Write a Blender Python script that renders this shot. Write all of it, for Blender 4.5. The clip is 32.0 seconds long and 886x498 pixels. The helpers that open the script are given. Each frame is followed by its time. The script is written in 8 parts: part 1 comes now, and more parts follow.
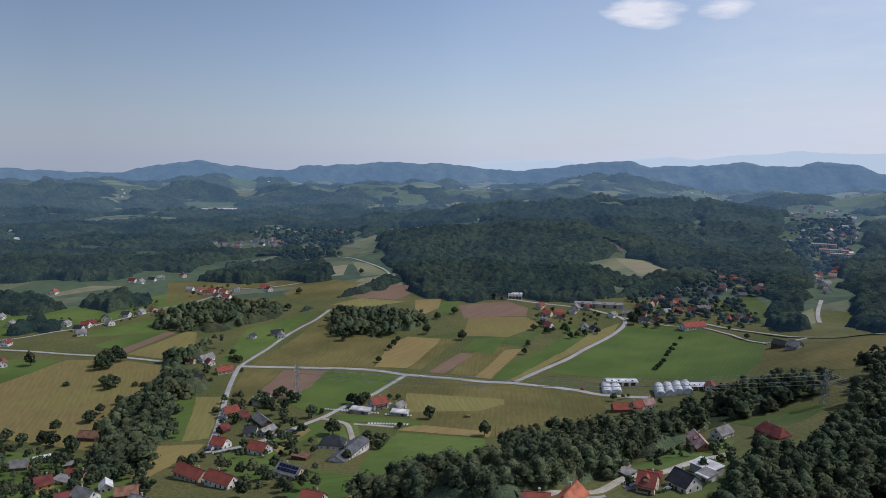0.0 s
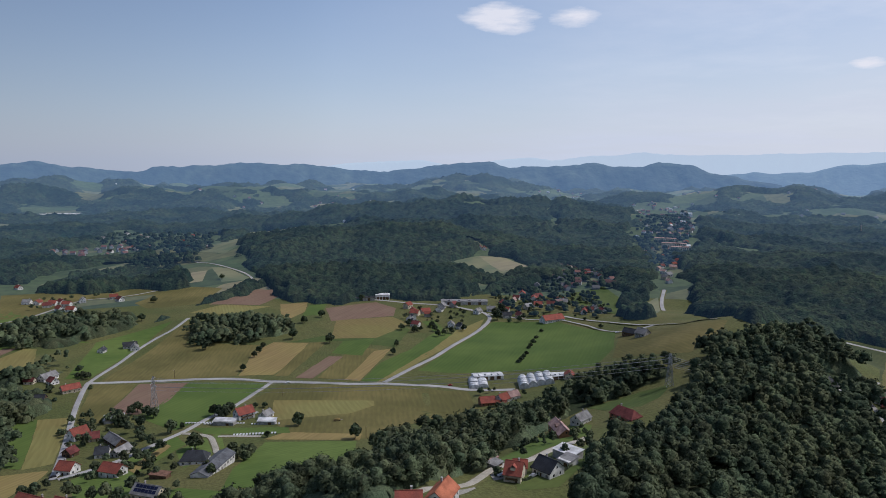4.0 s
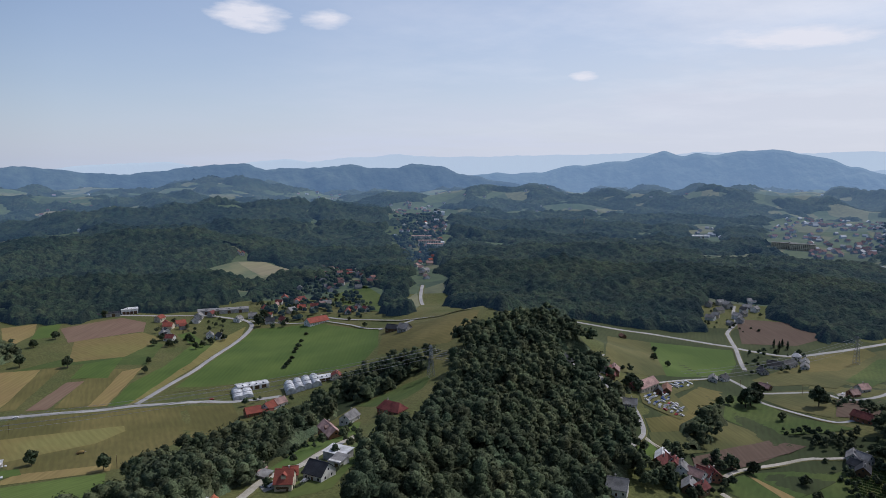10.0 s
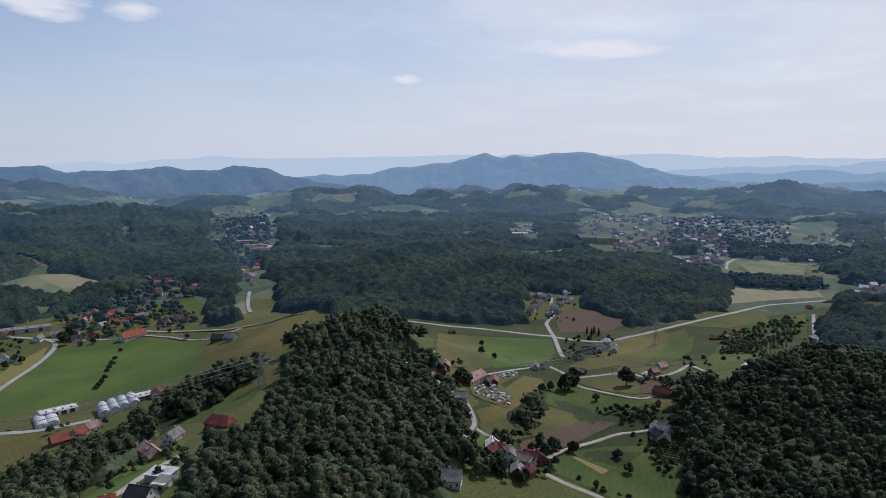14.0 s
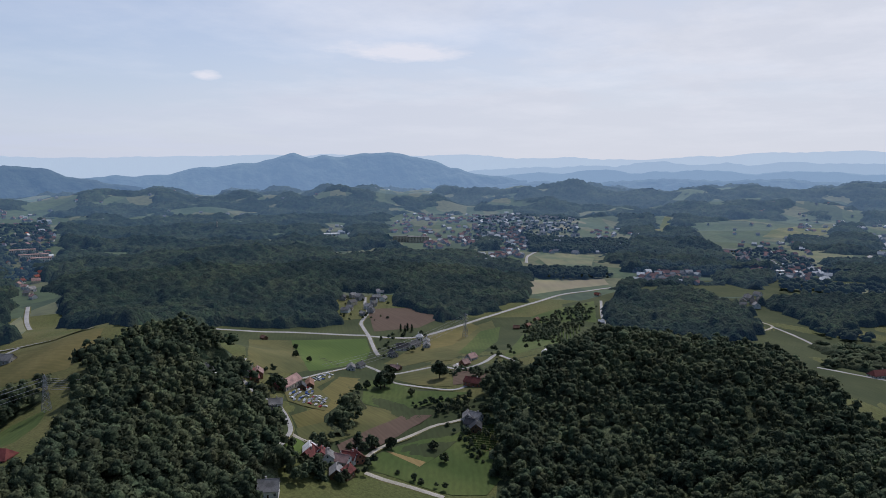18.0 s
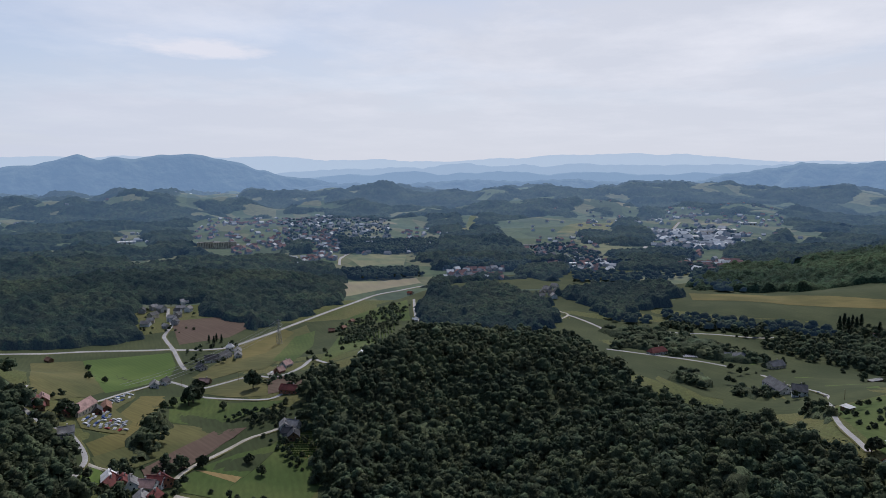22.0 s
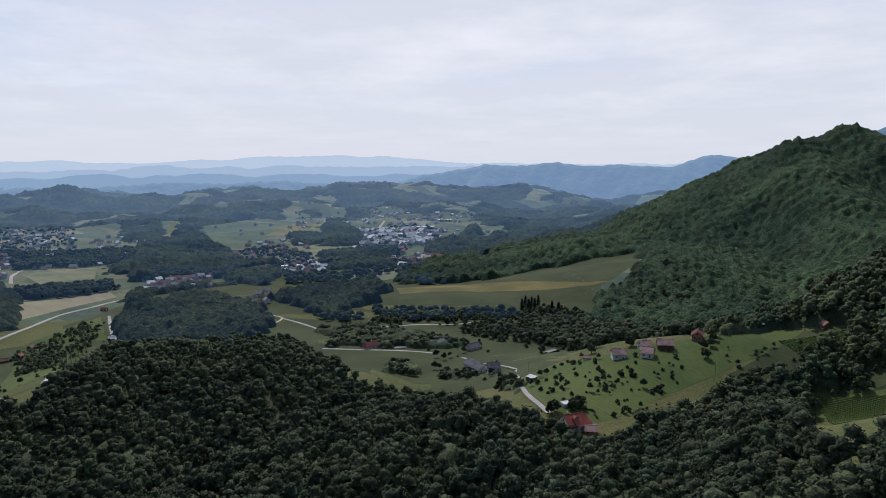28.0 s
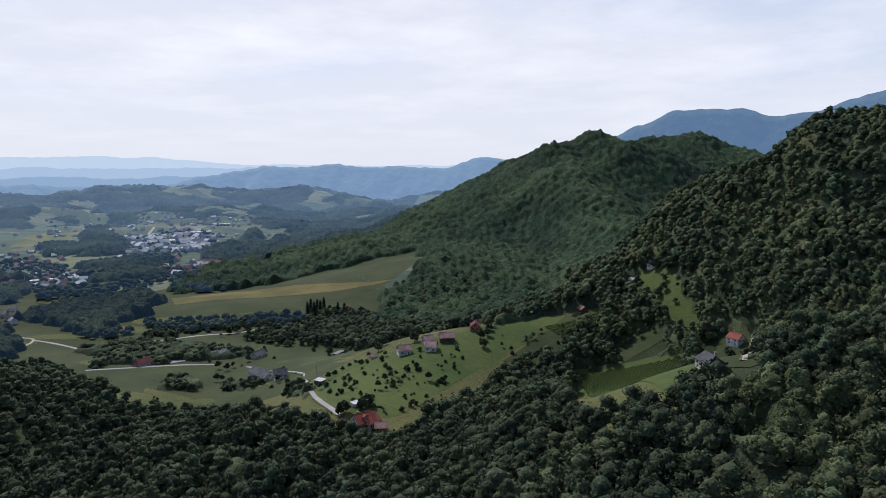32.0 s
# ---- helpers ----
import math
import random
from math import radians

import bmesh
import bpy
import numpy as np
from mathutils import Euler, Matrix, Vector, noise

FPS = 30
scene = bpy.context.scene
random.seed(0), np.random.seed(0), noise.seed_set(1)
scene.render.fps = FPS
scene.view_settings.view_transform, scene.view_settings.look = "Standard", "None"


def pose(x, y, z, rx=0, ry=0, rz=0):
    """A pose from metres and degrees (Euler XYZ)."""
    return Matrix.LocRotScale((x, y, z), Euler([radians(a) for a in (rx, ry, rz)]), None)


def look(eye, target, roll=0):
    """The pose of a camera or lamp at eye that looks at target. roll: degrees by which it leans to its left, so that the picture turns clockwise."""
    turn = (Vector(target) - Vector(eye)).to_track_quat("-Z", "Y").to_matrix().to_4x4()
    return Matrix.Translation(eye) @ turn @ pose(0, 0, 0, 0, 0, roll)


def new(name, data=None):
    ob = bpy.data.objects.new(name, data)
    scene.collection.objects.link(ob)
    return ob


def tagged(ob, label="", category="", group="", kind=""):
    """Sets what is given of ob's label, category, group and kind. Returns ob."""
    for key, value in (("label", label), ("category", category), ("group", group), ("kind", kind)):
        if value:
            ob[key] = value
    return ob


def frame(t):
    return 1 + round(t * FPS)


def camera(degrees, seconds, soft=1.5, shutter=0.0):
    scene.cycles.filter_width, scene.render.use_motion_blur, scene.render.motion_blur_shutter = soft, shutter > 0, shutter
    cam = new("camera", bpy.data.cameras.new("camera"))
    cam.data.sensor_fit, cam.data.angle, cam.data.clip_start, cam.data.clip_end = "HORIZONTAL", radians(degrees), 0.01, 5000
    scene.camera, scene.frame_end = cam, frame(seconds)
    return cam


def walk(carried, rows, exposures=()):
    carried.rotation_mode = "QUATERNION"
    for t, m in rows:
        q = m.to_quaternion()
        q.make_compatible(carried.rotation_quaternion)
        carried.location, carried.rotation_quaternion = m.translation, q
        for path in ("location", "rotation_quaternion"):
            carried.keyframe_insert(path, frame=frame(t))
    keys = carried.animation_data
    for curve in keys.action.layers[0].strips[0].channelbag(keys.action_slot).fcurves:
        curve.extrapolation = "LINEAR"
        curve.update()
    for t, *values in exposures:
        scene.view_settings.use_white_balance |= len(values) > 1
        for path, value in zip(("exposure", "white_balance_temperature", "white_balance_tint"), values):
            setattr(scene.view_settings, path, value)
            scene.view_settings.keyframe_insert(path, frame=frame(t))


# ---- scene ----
cam = camera(64.86, 32.0, soft=0.88)
PATH = [
    (0, pose(0, 0, 205, 82.70, -0.22, -0.00)),
    (0.5, pose(0, 0, 205, 82.71, -0.21, -1.38)),
    (1, pose(0, 0, 205, 82.72, -0.21, -2.77)),
    (1.5, pose(0, 0, 205, 82.73, -0.24, -4.13)),
    (2, pose(0, 0, 205, 82.75, -0.25, -5.52)),
    (2.5, pose(0, 0, 205, 82.76, -0.24, -6.89)),
    (3, pose(0, 0, 205, 82.76, -0.21, -8.26)),
    (3.5, pose(0, 0, 205, 82.78, -0.21, -9.64)),
    (5.5, pose(0, 0, 205, 82.85, -0.17, -15.23)),
    (6, pose(0, 0, 205, 82.86, -0.17, -16.61)),
    (6.5, pose(0, 0, 205, 82.89, -0.14, -18.10)),
    (7, pose(0, 0, 205, 82.92, -0.13, -19.57)),
    (7.5, pose(0, 0, 205, 82.94, -0.13, -21.39)),
    (8, pose(0, 0, 205, 82.94, -0.12, -23.26)),
    (8.5, pose(0, 0, 205, 82.96, -0.11, -25.16)),
    (9, pose(0, 0, 205, 82.96, -0.11, -27.00)),
    (9.5, pose(0, 0, 205, 82.96, -0.08, -28.81)),
    (10, pose(0, 0, 205, 82.98, -0.08, -30.63)),
    (10.5, pose(0, 0, 205, 82.99, -0.09, -32.44)),
    (11, pose(0, 0, 205, 83.00, -0.10, -34.22)),
    (11.5, pose(0, 0, 205, 83.02, -0.06, -36.03)),
    (12, pose(0, 0, 205, 83.04, -0.06, -37.84)),
    (12.5, pose(0, 0, 205, 83.07, -0.04, -39.65)),
    (13, pose(0, 0, 205, 83.08, -0.00, -41.45)),
    (13.5, pose(0, 0, 205, 83.09, 0.01, -43.06)),
    (14, pose(0, 0, 205, 83.12, 0.02, -44.67)),
    (14.5, pose(0, 0, 205, 83.13, 0.05, -46.29)),
    (16.5, pose(0, 0, 205, 83.13, -0.02, -53.08)),
    (17, pose(0, 0, 205, 83.14, -0.03, -55.74)),
    (17.5, pose(0, 0, 205, 83.14, -0.05, -58.00)),
    (18, pose(0, 0, 205, 83.14, -0.04, -60.12)),
    (18.5, pose(0, 0, 205, 83.17, -0.02, -62.21)),
    (19, pose(0, 0, 205, 83.17, 0.02, -64.32)),
    (19.5, pose(0, 0, 205, 83.18, 0.06, -66.27)),
    (20, pose(0, 0, 205, 83.21, 0.06, -68.18)),
    (20.5, pose(0, 0, 205, 83.22, 0.08, -70.07)),
    (21, pose(0, 0, 205, 83.24, 0.10, -71.90)),
    (21.5, pose(0, 0, 205, 83.26, 0.11, -73.73)),
    (22, pose(0, 0, 205, 83.28, 0.13, -75.55)),
    (22.5, pose(0, 0, 205, 83.30, 0.18, -77.40)),
    (23, pose(0, 0, 205, 83.32, 0.18, -79.23)),
    (23.5, pose(0, 0, 205, 83.35, 0.16, -81.04)),
    (24, pose(0, 0, 205, 83.36, 0.17, -82.87)),
    (24.5, pose(0, 0, 205, 83.37, 0.22, -84.72)),
    (25, pose(0, 0, 205, 83.38, 0.26, -86.59)),
    (25.5, pose(0, 0, 205, 83.35, 0.25, -88.54)),
    (27.5, pose(0, 0, 205, 83.34, 0.25, -96.82)),
    (28, pose(0, 0, 205, 83.35, 0.26, -99.14)),
    (28.5, pose(0, 0, 205, 83.35, 0.25, -101.44)),
    (29, pose(0, 0, 205, 83.35, 0.27, -103.72)),
    (29.5, pose(0, 0, 205, 83.35, 0.27, -106.02)),
    (30, pose(0, 0, 205, 83.36, 0.29, -108.26)),
    (30.5, pose(0, 0, 205, 83.36, 0.32, -110.43)),
    (31, pose(0, 0, 205, 83.37, 0.34, -112.57)),
    (31.5, pose(0, 0, 205, 83.36, 0.35, -114.74)),
    (32, pose(0, 0, 205, 83.38, 0.35, -116.90)),
]
# the film is a little cool
walk(cam, PATH, [(0, -0.04, 6130, 15), (8, -0.06, 6130, 15), (25, -0.08, 6130, 15), (32, 0.17, 6130, 15)])

# ---------------------------------------------------------------- sky and sun
SUN_TURN, SUN_RISE = -84.0, 50.0  # degrees: sideways from the first view, above the horizon
world = bpy.data.worlds.new("summer_sky")
scene.world = world
world.use_nodes = True
wt = world.node_tree
wt.nodes.clear()


def wn(kind, **sets):
    n = wt.nodes.new(kind)
    for k, v in sets.items():
        n.inputs[k].default_value = v
    return n


sky = wt.nodes.new("ShaderNodeTexSky")
sky.sky_type, sky.sun_disc = "NISHITA", False
sky.sun_elevation, sky.sun_rotation = radians(SUN_RISE), radians(-SUN_TURN)
sky.air_density, sky.dust_density, sky.ozone_density = 1.0, 0.6, 3.0
SKY = 0.101


def wmath(op, *args):
    n = wt.nodes.new("ShaderNodeMath")
    n.operation = op
    for k, v in enumerate(args):
        if isinstance(v, (int, float)):
            n.inputs[k].default_value = v
        else:
            wt.links.new(v, n.inputs[k])
    return n.outputs[0]


def wmix(fac, one, two):
    n = wt.nodes.new("ShaderNodeMix")
    n.data_type = "RGBA"
    wt.links.new(fac, n.inputs[0])
    for k, v in ((6, one), (7, two)):
        if isinstance(v, tuple):
            n.inputs[k].default_value = (*v, 1)
        else:
            wt.links.new(v, n.inputs[k])
    return n.outputs[2]


way = wt.nodes.new("ShaderNodeTexCoord").outputs["Generated"]
split = wt.nodes.new("ShaderNodeSeparateXYZ")
wt.links.new(way, split.inputs[0])
wx, wy, wz = split.outputs
up = wmath("MAXIMUM", wz, 0.0)
# haze: white-blue, thick at the horizon and on the sunny side
haze = wmath("POWER", 2.718, wmath("MULTIPLY", up, -6.5))
sunward = wmath("ADD", wmath("MULTIPLY", wx, -math.sin(radians(SUN_TURN - 20))), wmath("MULTIPLY", wy, math.cos(radians(SUN_TURN - 20))))
veil = wmath("MULTIPLY_ADD", sunward, 0.72, 0.22)
veil = wmath("MINIMUM", wmath("MAXIMUM", veil, 0.04), 0.95)
# high thin cloud: noise on a flat layer overhead
flat = wt.nodes.new("ShaderNodeCombineXYZ")
low = wmath("ADD", up, 0.09)
wt.links.new(wmath("DIVIDE", wx, low), flat.inputs[0])
wt.links.new(wmath("DIVIDE", wy, low), flat.inputs[1])


def wnoise(size, detail, rough=0.55):
    n = wt.nodes.new("ShaderNodeTexNoise")
    n.inputs["Scale"].default_value, n.inputs["Detail"].default_value, n.inputs["Roughness"].default_value = size, detail, rough
    wt.links.new(flat.outputs[0], n.inputs["Vector"])
    return n.outputs["Fac"]


streaks = wmath("MULTIPLY_ADD", wnoise(0.42, 6), 2.2, -0.92)
streaks = wmath("MINIMUM", wmath("MAXIMUM", streaks, 0.0), 1.0)
thin = wmath("MULTIPLY", streaks, wmath("MULTIPLY", veil, 0.85))
white = wmath("MINIMUM", wmath("ADD", wmath("ADD", wmath("MULTIPLY", haze, 0.72), wmath("MULTIPLY", veil, 0.55)), thin), 0.96)
airy = wmix(wmath("MINIMUM", wmath("MAXIMUM", wmath("MULTIPLY_ADD", sunward, 0.75, 0.35), 0.0), 1.0), (5.2, 6.0, 7.4), (6.9, 7.15, 7.5))
colour = wmix(white, sky.outputs[0], airy)
wisps = wmath("MULTIPLY", wmath("MULTIPLY", wmath("MINIMUM", wmath("MAXIMUM", wmath("MULTIPLY_ADD", wnoise(0.75, 8, 0.62), 4.2, -1.9), 0.0), 1.0), wmath("MAXIMUM", wmath("MULTIPLY_ADD", sunward, 0.9, 0.05), 0.0)), wmath("SUBTRACT", 1.0, haze))
colour = wmix(wmath("MULTIPLY", wisps, 0.9), colour, (9.3, 9.3, 9.3))
# small fair-weather clouds: (turn, rise, half width, half height) in degrees
for turn_, rise_, wide_, tall_ in ((-15.8, 11.1, 3.6, 1.3), (-21.2, 11.0, 2.3, 0.9), (-56.1, 8.9, 6.4, 1.0), (-41.8, 6.8, 1.3, 0.45)):
    t_, r_ = radians(turn_), radians(rise_)
    ahead = (-math.sin(t_) * math.cos(r_), math.cos(t_) * math.cos(r_), math.sin(r_))
    side = wmath("ADD", wmath("MULTIPLY", wx, math.cos(t_)), wmath("MULTIPLY", wy, math.sin(t_)))
    front = wmath("ADD", wmath("MULTIPLY", wx, ahead[0]), wmath("MULTIPLY", wy, ahead[1]))
    a1 = wmath("DIVIDE", side, math.sin(radians(wide_)))
    b1 = wmath("DIVIDE", wmath("SUBTRACT", wz, ahead[2]), math.sin(radians(tall_)))
    gap = wmath("ADD", wmath("POWER", wmath("ABSOLUTE", a1), 2.0), wmath("POWER", wmath("ABSOLUTE", b1), 2.0))
    body = wmath("SUBTRACT", wmath("MULTIPLY", wnoise(2.6, 7, 0.6), 2.1), wmath("ADD", wmath("MULTIPLY", gap, 0.75), 0.45))
    body = wmath("MULTIPLY", wmath("MINIMUM", wmath("MAXIMUM", wmath("MULTIPLY", body, 1.6), 0.0), 0.85), wmath("GREATER_THAN", front, 0.2))
    colour = wmix(body, colour, (8.2, 8.2, 8.4))
shade = wmath("MINIMUM", wmath("MAXIMUM", wmath("MULTIPLY_ADD", sunward, 0.6, 1.12), 0.72), 1.0)   # deeper blue away from the sun
colour = wmix(shade, (0.0, 0.0, 0.0), colour)
back = wn("ShaderNodeBackground", Strength=SKY)
wt.links.new(colour, back.inputs["Color"])
wt.links.new(back.outputs[0], wt.nodes.new("ShaderNodeOutputWorld").inputs["Surface"])

sun = new("sun", bpy.data.lights.new("sun", "SUN"))
sun.data.energy, sun.data.angle, sun.data.color = 2.7, radians(0.6), (1.0, 0.95, 0.87)
a, e = radians(SUN_TURN), radians(SUN_RISE)
SUN_WAY = Vector((-math.sin(a) * math.cos(e), math.cos(a) * math.cos(e), math.sin(e)))
sun.matrix_world = look(SUN_WAY * 2000, (0, 0, 0))

# ---------------------------------------------------------------- materials
MATS = {}


def mat(name, base, rough=0.9, vary=0.25, grain=(0.08, 1.5), bump=0.0, island=0.0, metal=0.0, second=None, haze_glow=None, object_random=0.0, cells=0.0):
    """A procedural surface: base colour, broken up at two scales (grain: large and small, per metre); distance haze
    goes in as emission.
    """
    if name in MATS:
        return MATS[name]
    m = bpy.data.materials.new(name)
    m.use_nodes = True
    nt = m.node_tree
    N, L = nt.nodes, nt.links
    b = N["Principled BSDF"]
    b.inputs["Roughness"].default_value, b.inputs["Metallic"].default_value = rough, metal
    b.inputs["Specular IOR Level"].default_value = 0.2
    geo = N.new("ShaderNodeNewGeometry")
    mixes = None
    n1 = N.new("ShaderNodeTexNoise")
    n1.inputs["Scale"].default_value, n1.inputs["Detail"].default_value = grain[0], 3
    n2 = N.new("ShaderNodeTexNoise")
    n2.inputs["Scale"].default_value, n2.inputs["Detail"].default_value = grain[1], 4
    for n in (n1, n2):
        L.new(geo.outputs["Position"], n.inputs["Vector"])
    mix = N.new("ShaderNodeMix")
    mix.data_type = "RGBA"
    two = second or tuple(c * 0.6 for c in base)
    mix.inputs[6].default_value, mix.inputs[7].default_value = (*base, 1), (*two, 1)
    ramp = N.new("ShaderNodeMapRange")
    ramp.inputs["From Min"].default_value, ramp.inputs["From Max"].default_value = 0.38, 0.64
    L.new(n1.outputs["Fac"], ramp.inputs["Value"])
    L.new(ramp.outputs[0], mix.inputs[0])
    hue = N.new("ShaderNodeHueSaturation")
    L.new(mix.outputs[2], hue.inputs["Color"])
    val = N.new("ShaderNodeMapRange")
    val.inputs["From Min"].default_value, val.inputs["From Max"].default_value = 0.3, 0.7
    val.inputs["To Min"].default_value, val.inputs["To Max"].default_value = 1 - vary, 1 + vary
    L.new(n2.outputs["Fac"], val.inputs["Value"])
    last = val.outputs[0]
    if island or object_random:
        src = geo.outputs["Random Per Island"]
        if object_random:
            src = N.new("ShaderNodeObjectInfo").outputs["Random"]
        spread = island or object_random
        r = N.new("ShaderNodeMapRange")
        r.inputs["To Min"].default_value, r.inputs["To Max"].default_value = 1 - spread, 1 + spread
        L.new(src, r.inputs["Value"])
        mul = N.new("ShaderNodeMath")
        mul.operation = "MULTIPLY"
        L.new(last, mul.inputs[0]), L.new(r.outputs[0], mul.inputs[1])
        last = mul.outputs[0]
    if cells:   # each tree a tone of its own, from bluish to yellowish green
        b.inputs["Specular IOR Level"].default_value = 0.08
        flat_ = N.new("ShaderNodeMapping")
        flat_.inputs["Scale"].default_value = (1.0 / cells, 1.0 / cells, 0.25 / cells)
        vo = N.new("ShaderNodeTexVoronoi")
        vo.inputs["Scale"].default_value = 1.0
        both = N.new("ShaderNodeSeparateColor")
        L.new(geo.outputs["Position"], flat_.inputs["Vector"]), L.new(flat_.outputs[0], vo.inputs["Vector"]), L.new(vo.outputs["Color"], both.inputs[0])
        tone, tint, mul = N.new("ShaderNodeMapRange"), N.new("ShaderNodeMapRange"), N.new("ShaderNodeMath")
        tone.inputs["To Min"].default_value, tone.inputs["To Max"].default_value = 0.66, 1.34
        tint.inputs["To Min"].default_value, tint.inputs["To Max"].default_value = 0.522, 0.472
        mul.operation = "MULTIPLY"
        L.new(both.outputs[0], tone.inputs["Value"]), L.new(both.outputs[1], tint.inputs["Value"])
        L.new(last, mul.inputs[0]), L.new(tone.outputs[0], mul.inputs[1]), L.new(tint.outputs[0], hue.inputs["Hue"])
        last = mul.outputs[0]
    L.new(last, hue.inputs["Value"])
    L.new(hue.outputs[0], b.inputs["Base Color"])
    if bump:
        bp = N.new("ShaderNodeBump")
        bp.inputs["Strength"].default_value, bp.inputs["Distance"].default_value = bump, 1.0 / grain[1]
        L.new(n2.outputs["Fac"], bp.inputs["Height"])
        L.new(bp.outputs[0], b.inputs["Normal"])
    # haze added as the surface's own glow
    if haze_glow:
        b.inputs["Emission Color"].default_value, b.inputs["Emission Strength"].default_value = (*haze_glow, 1), 1.0
    MATS[name] = m
    return m


GRASS = mat("meadow_grass", (0.078, 0.091, 0.028), 0.95, 0.25, (0.016, 0.5), 0.3, second=(0.112, 0.107, 0.038))
LEAF = mat("leaves", (0.045, 0.062, 0.036), 0.9, 0.45, (0.03, 1.1), 0.7, second=(0.074, 0.089, 0.046), island=0.22, cells=9.0)
# what lies beyond the valley is a backdrop with summer haze put into its emission: nine belts of distance, each a
# little bluer
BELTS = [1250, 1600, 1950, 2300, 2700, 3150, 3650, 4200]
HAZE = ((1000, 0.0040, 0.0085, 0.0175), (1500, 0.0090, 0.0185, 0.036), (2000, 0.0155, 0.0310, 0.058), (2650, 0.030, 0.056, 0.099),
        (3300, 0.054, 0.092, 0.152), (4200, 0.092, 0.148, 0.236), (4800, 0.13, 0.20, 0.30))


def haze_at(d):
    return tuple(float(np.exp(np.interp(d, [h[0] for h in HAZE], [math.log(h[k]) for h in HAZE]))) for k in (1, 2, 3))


HAZE_GLOW = [haze_at(d) for d in (1080, 1420, 1775, 2125, 2500, 2925, 3400, 3900, 4500)]
CANOPY = [mat("distant_woods_%d" % k, (0.015, 0.027, 0.014), 0.95, 0.38, (0.009, 0.30), 1.0, second=(0.036, 0.050, 0.021), cells=9.0, haze_glow=a) for k, a in enumerate(HAZE_GLOW)]
# brighter copy of the leaf colour: sunlight put into its base
SUNLIT_LEAF = mat("sunlit_leaves", (0.054, 0.077, 0.042), 0.9, 0.45, (0.02, 1.1), 0.7, second=(0.098, 0.114, 0.053), island=0.22, cells=9.5)
HILL_LEAF = mat("hill_beech_leaves", (0.027, 0.049, 0.030), 0.95, 0.40, (0.006, 0.35), 1.0, second=(0.051, 0.080, 0.039), cells=8.5)
FLOOR = mat("woodland_floor", (0.022, 0.034, 0.013), 0.95, 0.4, (0.05, 0.8), second=(0.034, 0.045, 0.018))


def parcels(name, haze_glow, size=95.0):
    """Distant farmland: a patchwork of parcels of meadow, crops, hay and stubble, with haze painted in as emission."""
    m = mat(name, (0.075, 0.098, 0.034), 0.95, 0.22, (0.010, 0.06), second=(0.105, 0.115, 0.045), haze_glow=haze_glow)
    nt = m.node_tree
    N, L = nt.nodes, nt.links
    geo = next(n for n in N if n.type == "NEW_GEOMETRY")
    hue = next(n for n in N if n.type == "HUE_SAT")
    mp = N.new("ShaderNodeMapping")
    mp.vector_type = "TEXTURE"
    mp.inputs["Rotation"].default_value, mp.inputs["Scale"].default_value = (0, 0, radians(35)), (size * 1.7, size * 0.7, size * 40)
    vo = N.new("ShaderNodeTexVoronoi")
    vo.inputs["Scale"].default_value = 1.0
    L.new(geo.outputs["Position"], mp.inputs["Vector"]), L.new(mp.outputs[0], vo.inputs["Vector"])
    ramp = N.new("ShaderNodeValToRGB")
    ramp.color_ramp.interpolation = "CONSTANT"
    tones = ((0.0, (0.038, 0.058, 0.022)), (0.30, (0.062, 0.086, 0.030)), (0.58, (0.115, 0.115, 0.050)), (0.76, (0.045, 0.073, 0.025)), (0.90, (0.20, 0.17, 0.09)))
    e = ramp.color_ramp.elements
    while len(e) < len(tones):
        e.new(0.5)
    for k, (p, c) in enumerate(tones):
        e[k].position, e[k].color = p, (*c, 1)
    L.new(vo.outputs["Color"], ramp.inputs[0])
    mix = N.new("ShaderNodeMix")
    mix.data_type, mix.inputs[0].default_value = "RGBA", 0.8
    L.new(hue.inputs["Color"].links[0].from_socket, mix.inputs[6]), L.new(ramp.outputs[0], mix.inputs[7])
    L.new(mix.outputs[2], hue.inputs["Color"])
    return m


GRASS_FAR = [parcels("distant_land_%d" % k, a) for k, a in enumerate(HAZE_GLOW)]
# ridge blues: haze painted in as emission, paler with each step
RIDGE_HAZE_GLOW = [(0.088, 0.152, 0.252), (0.155, 0.245, 0.375), (0.25, 0.36, 0.50), (0.36, 0.47, 0.60), (0.47, 0.57, 0.68)]
RIDGE = [mat("far_ridge_%d" % k, (0.018, 0.030, 0.024), 0.95, 0.4, (0.004, 0.02), 0.4, second=(0.034, 0.046, 0.028), haze_glow=a) for k, a in enumerate(RIDGE_HAZE_GLOW)]
LEAF_DARK = mat("conifer_needles", (0.014, 0.030, 0.014), 0.8, 0.2, (0.05, 0.6), second=(0.02, 0.04, 0.016), island=0.3)
BARK = mat("bark", (0.09, 0.07, 0.05), 0.95, 0.3, (0.5, 6.0))
VERGE = mat("dry_verge", (0.13, 0.115, 0.05), 0.95, 0.3, (0.1, 1.2), second=(0.09, 0.10, 0.03))
ASPHALT = mat("worn_asphalt", (0.36, 0.35, 0.34), 0.85, 0.15, (0.05, 0.8), second=(0.28, 0.275, 0.27))
GRAVEL = mat("pale_gravel", (0.40, 0.37, 0.32), 0.95, 0.2, (0.08, 1.2), second=(0.30, 0.28, 0.23))


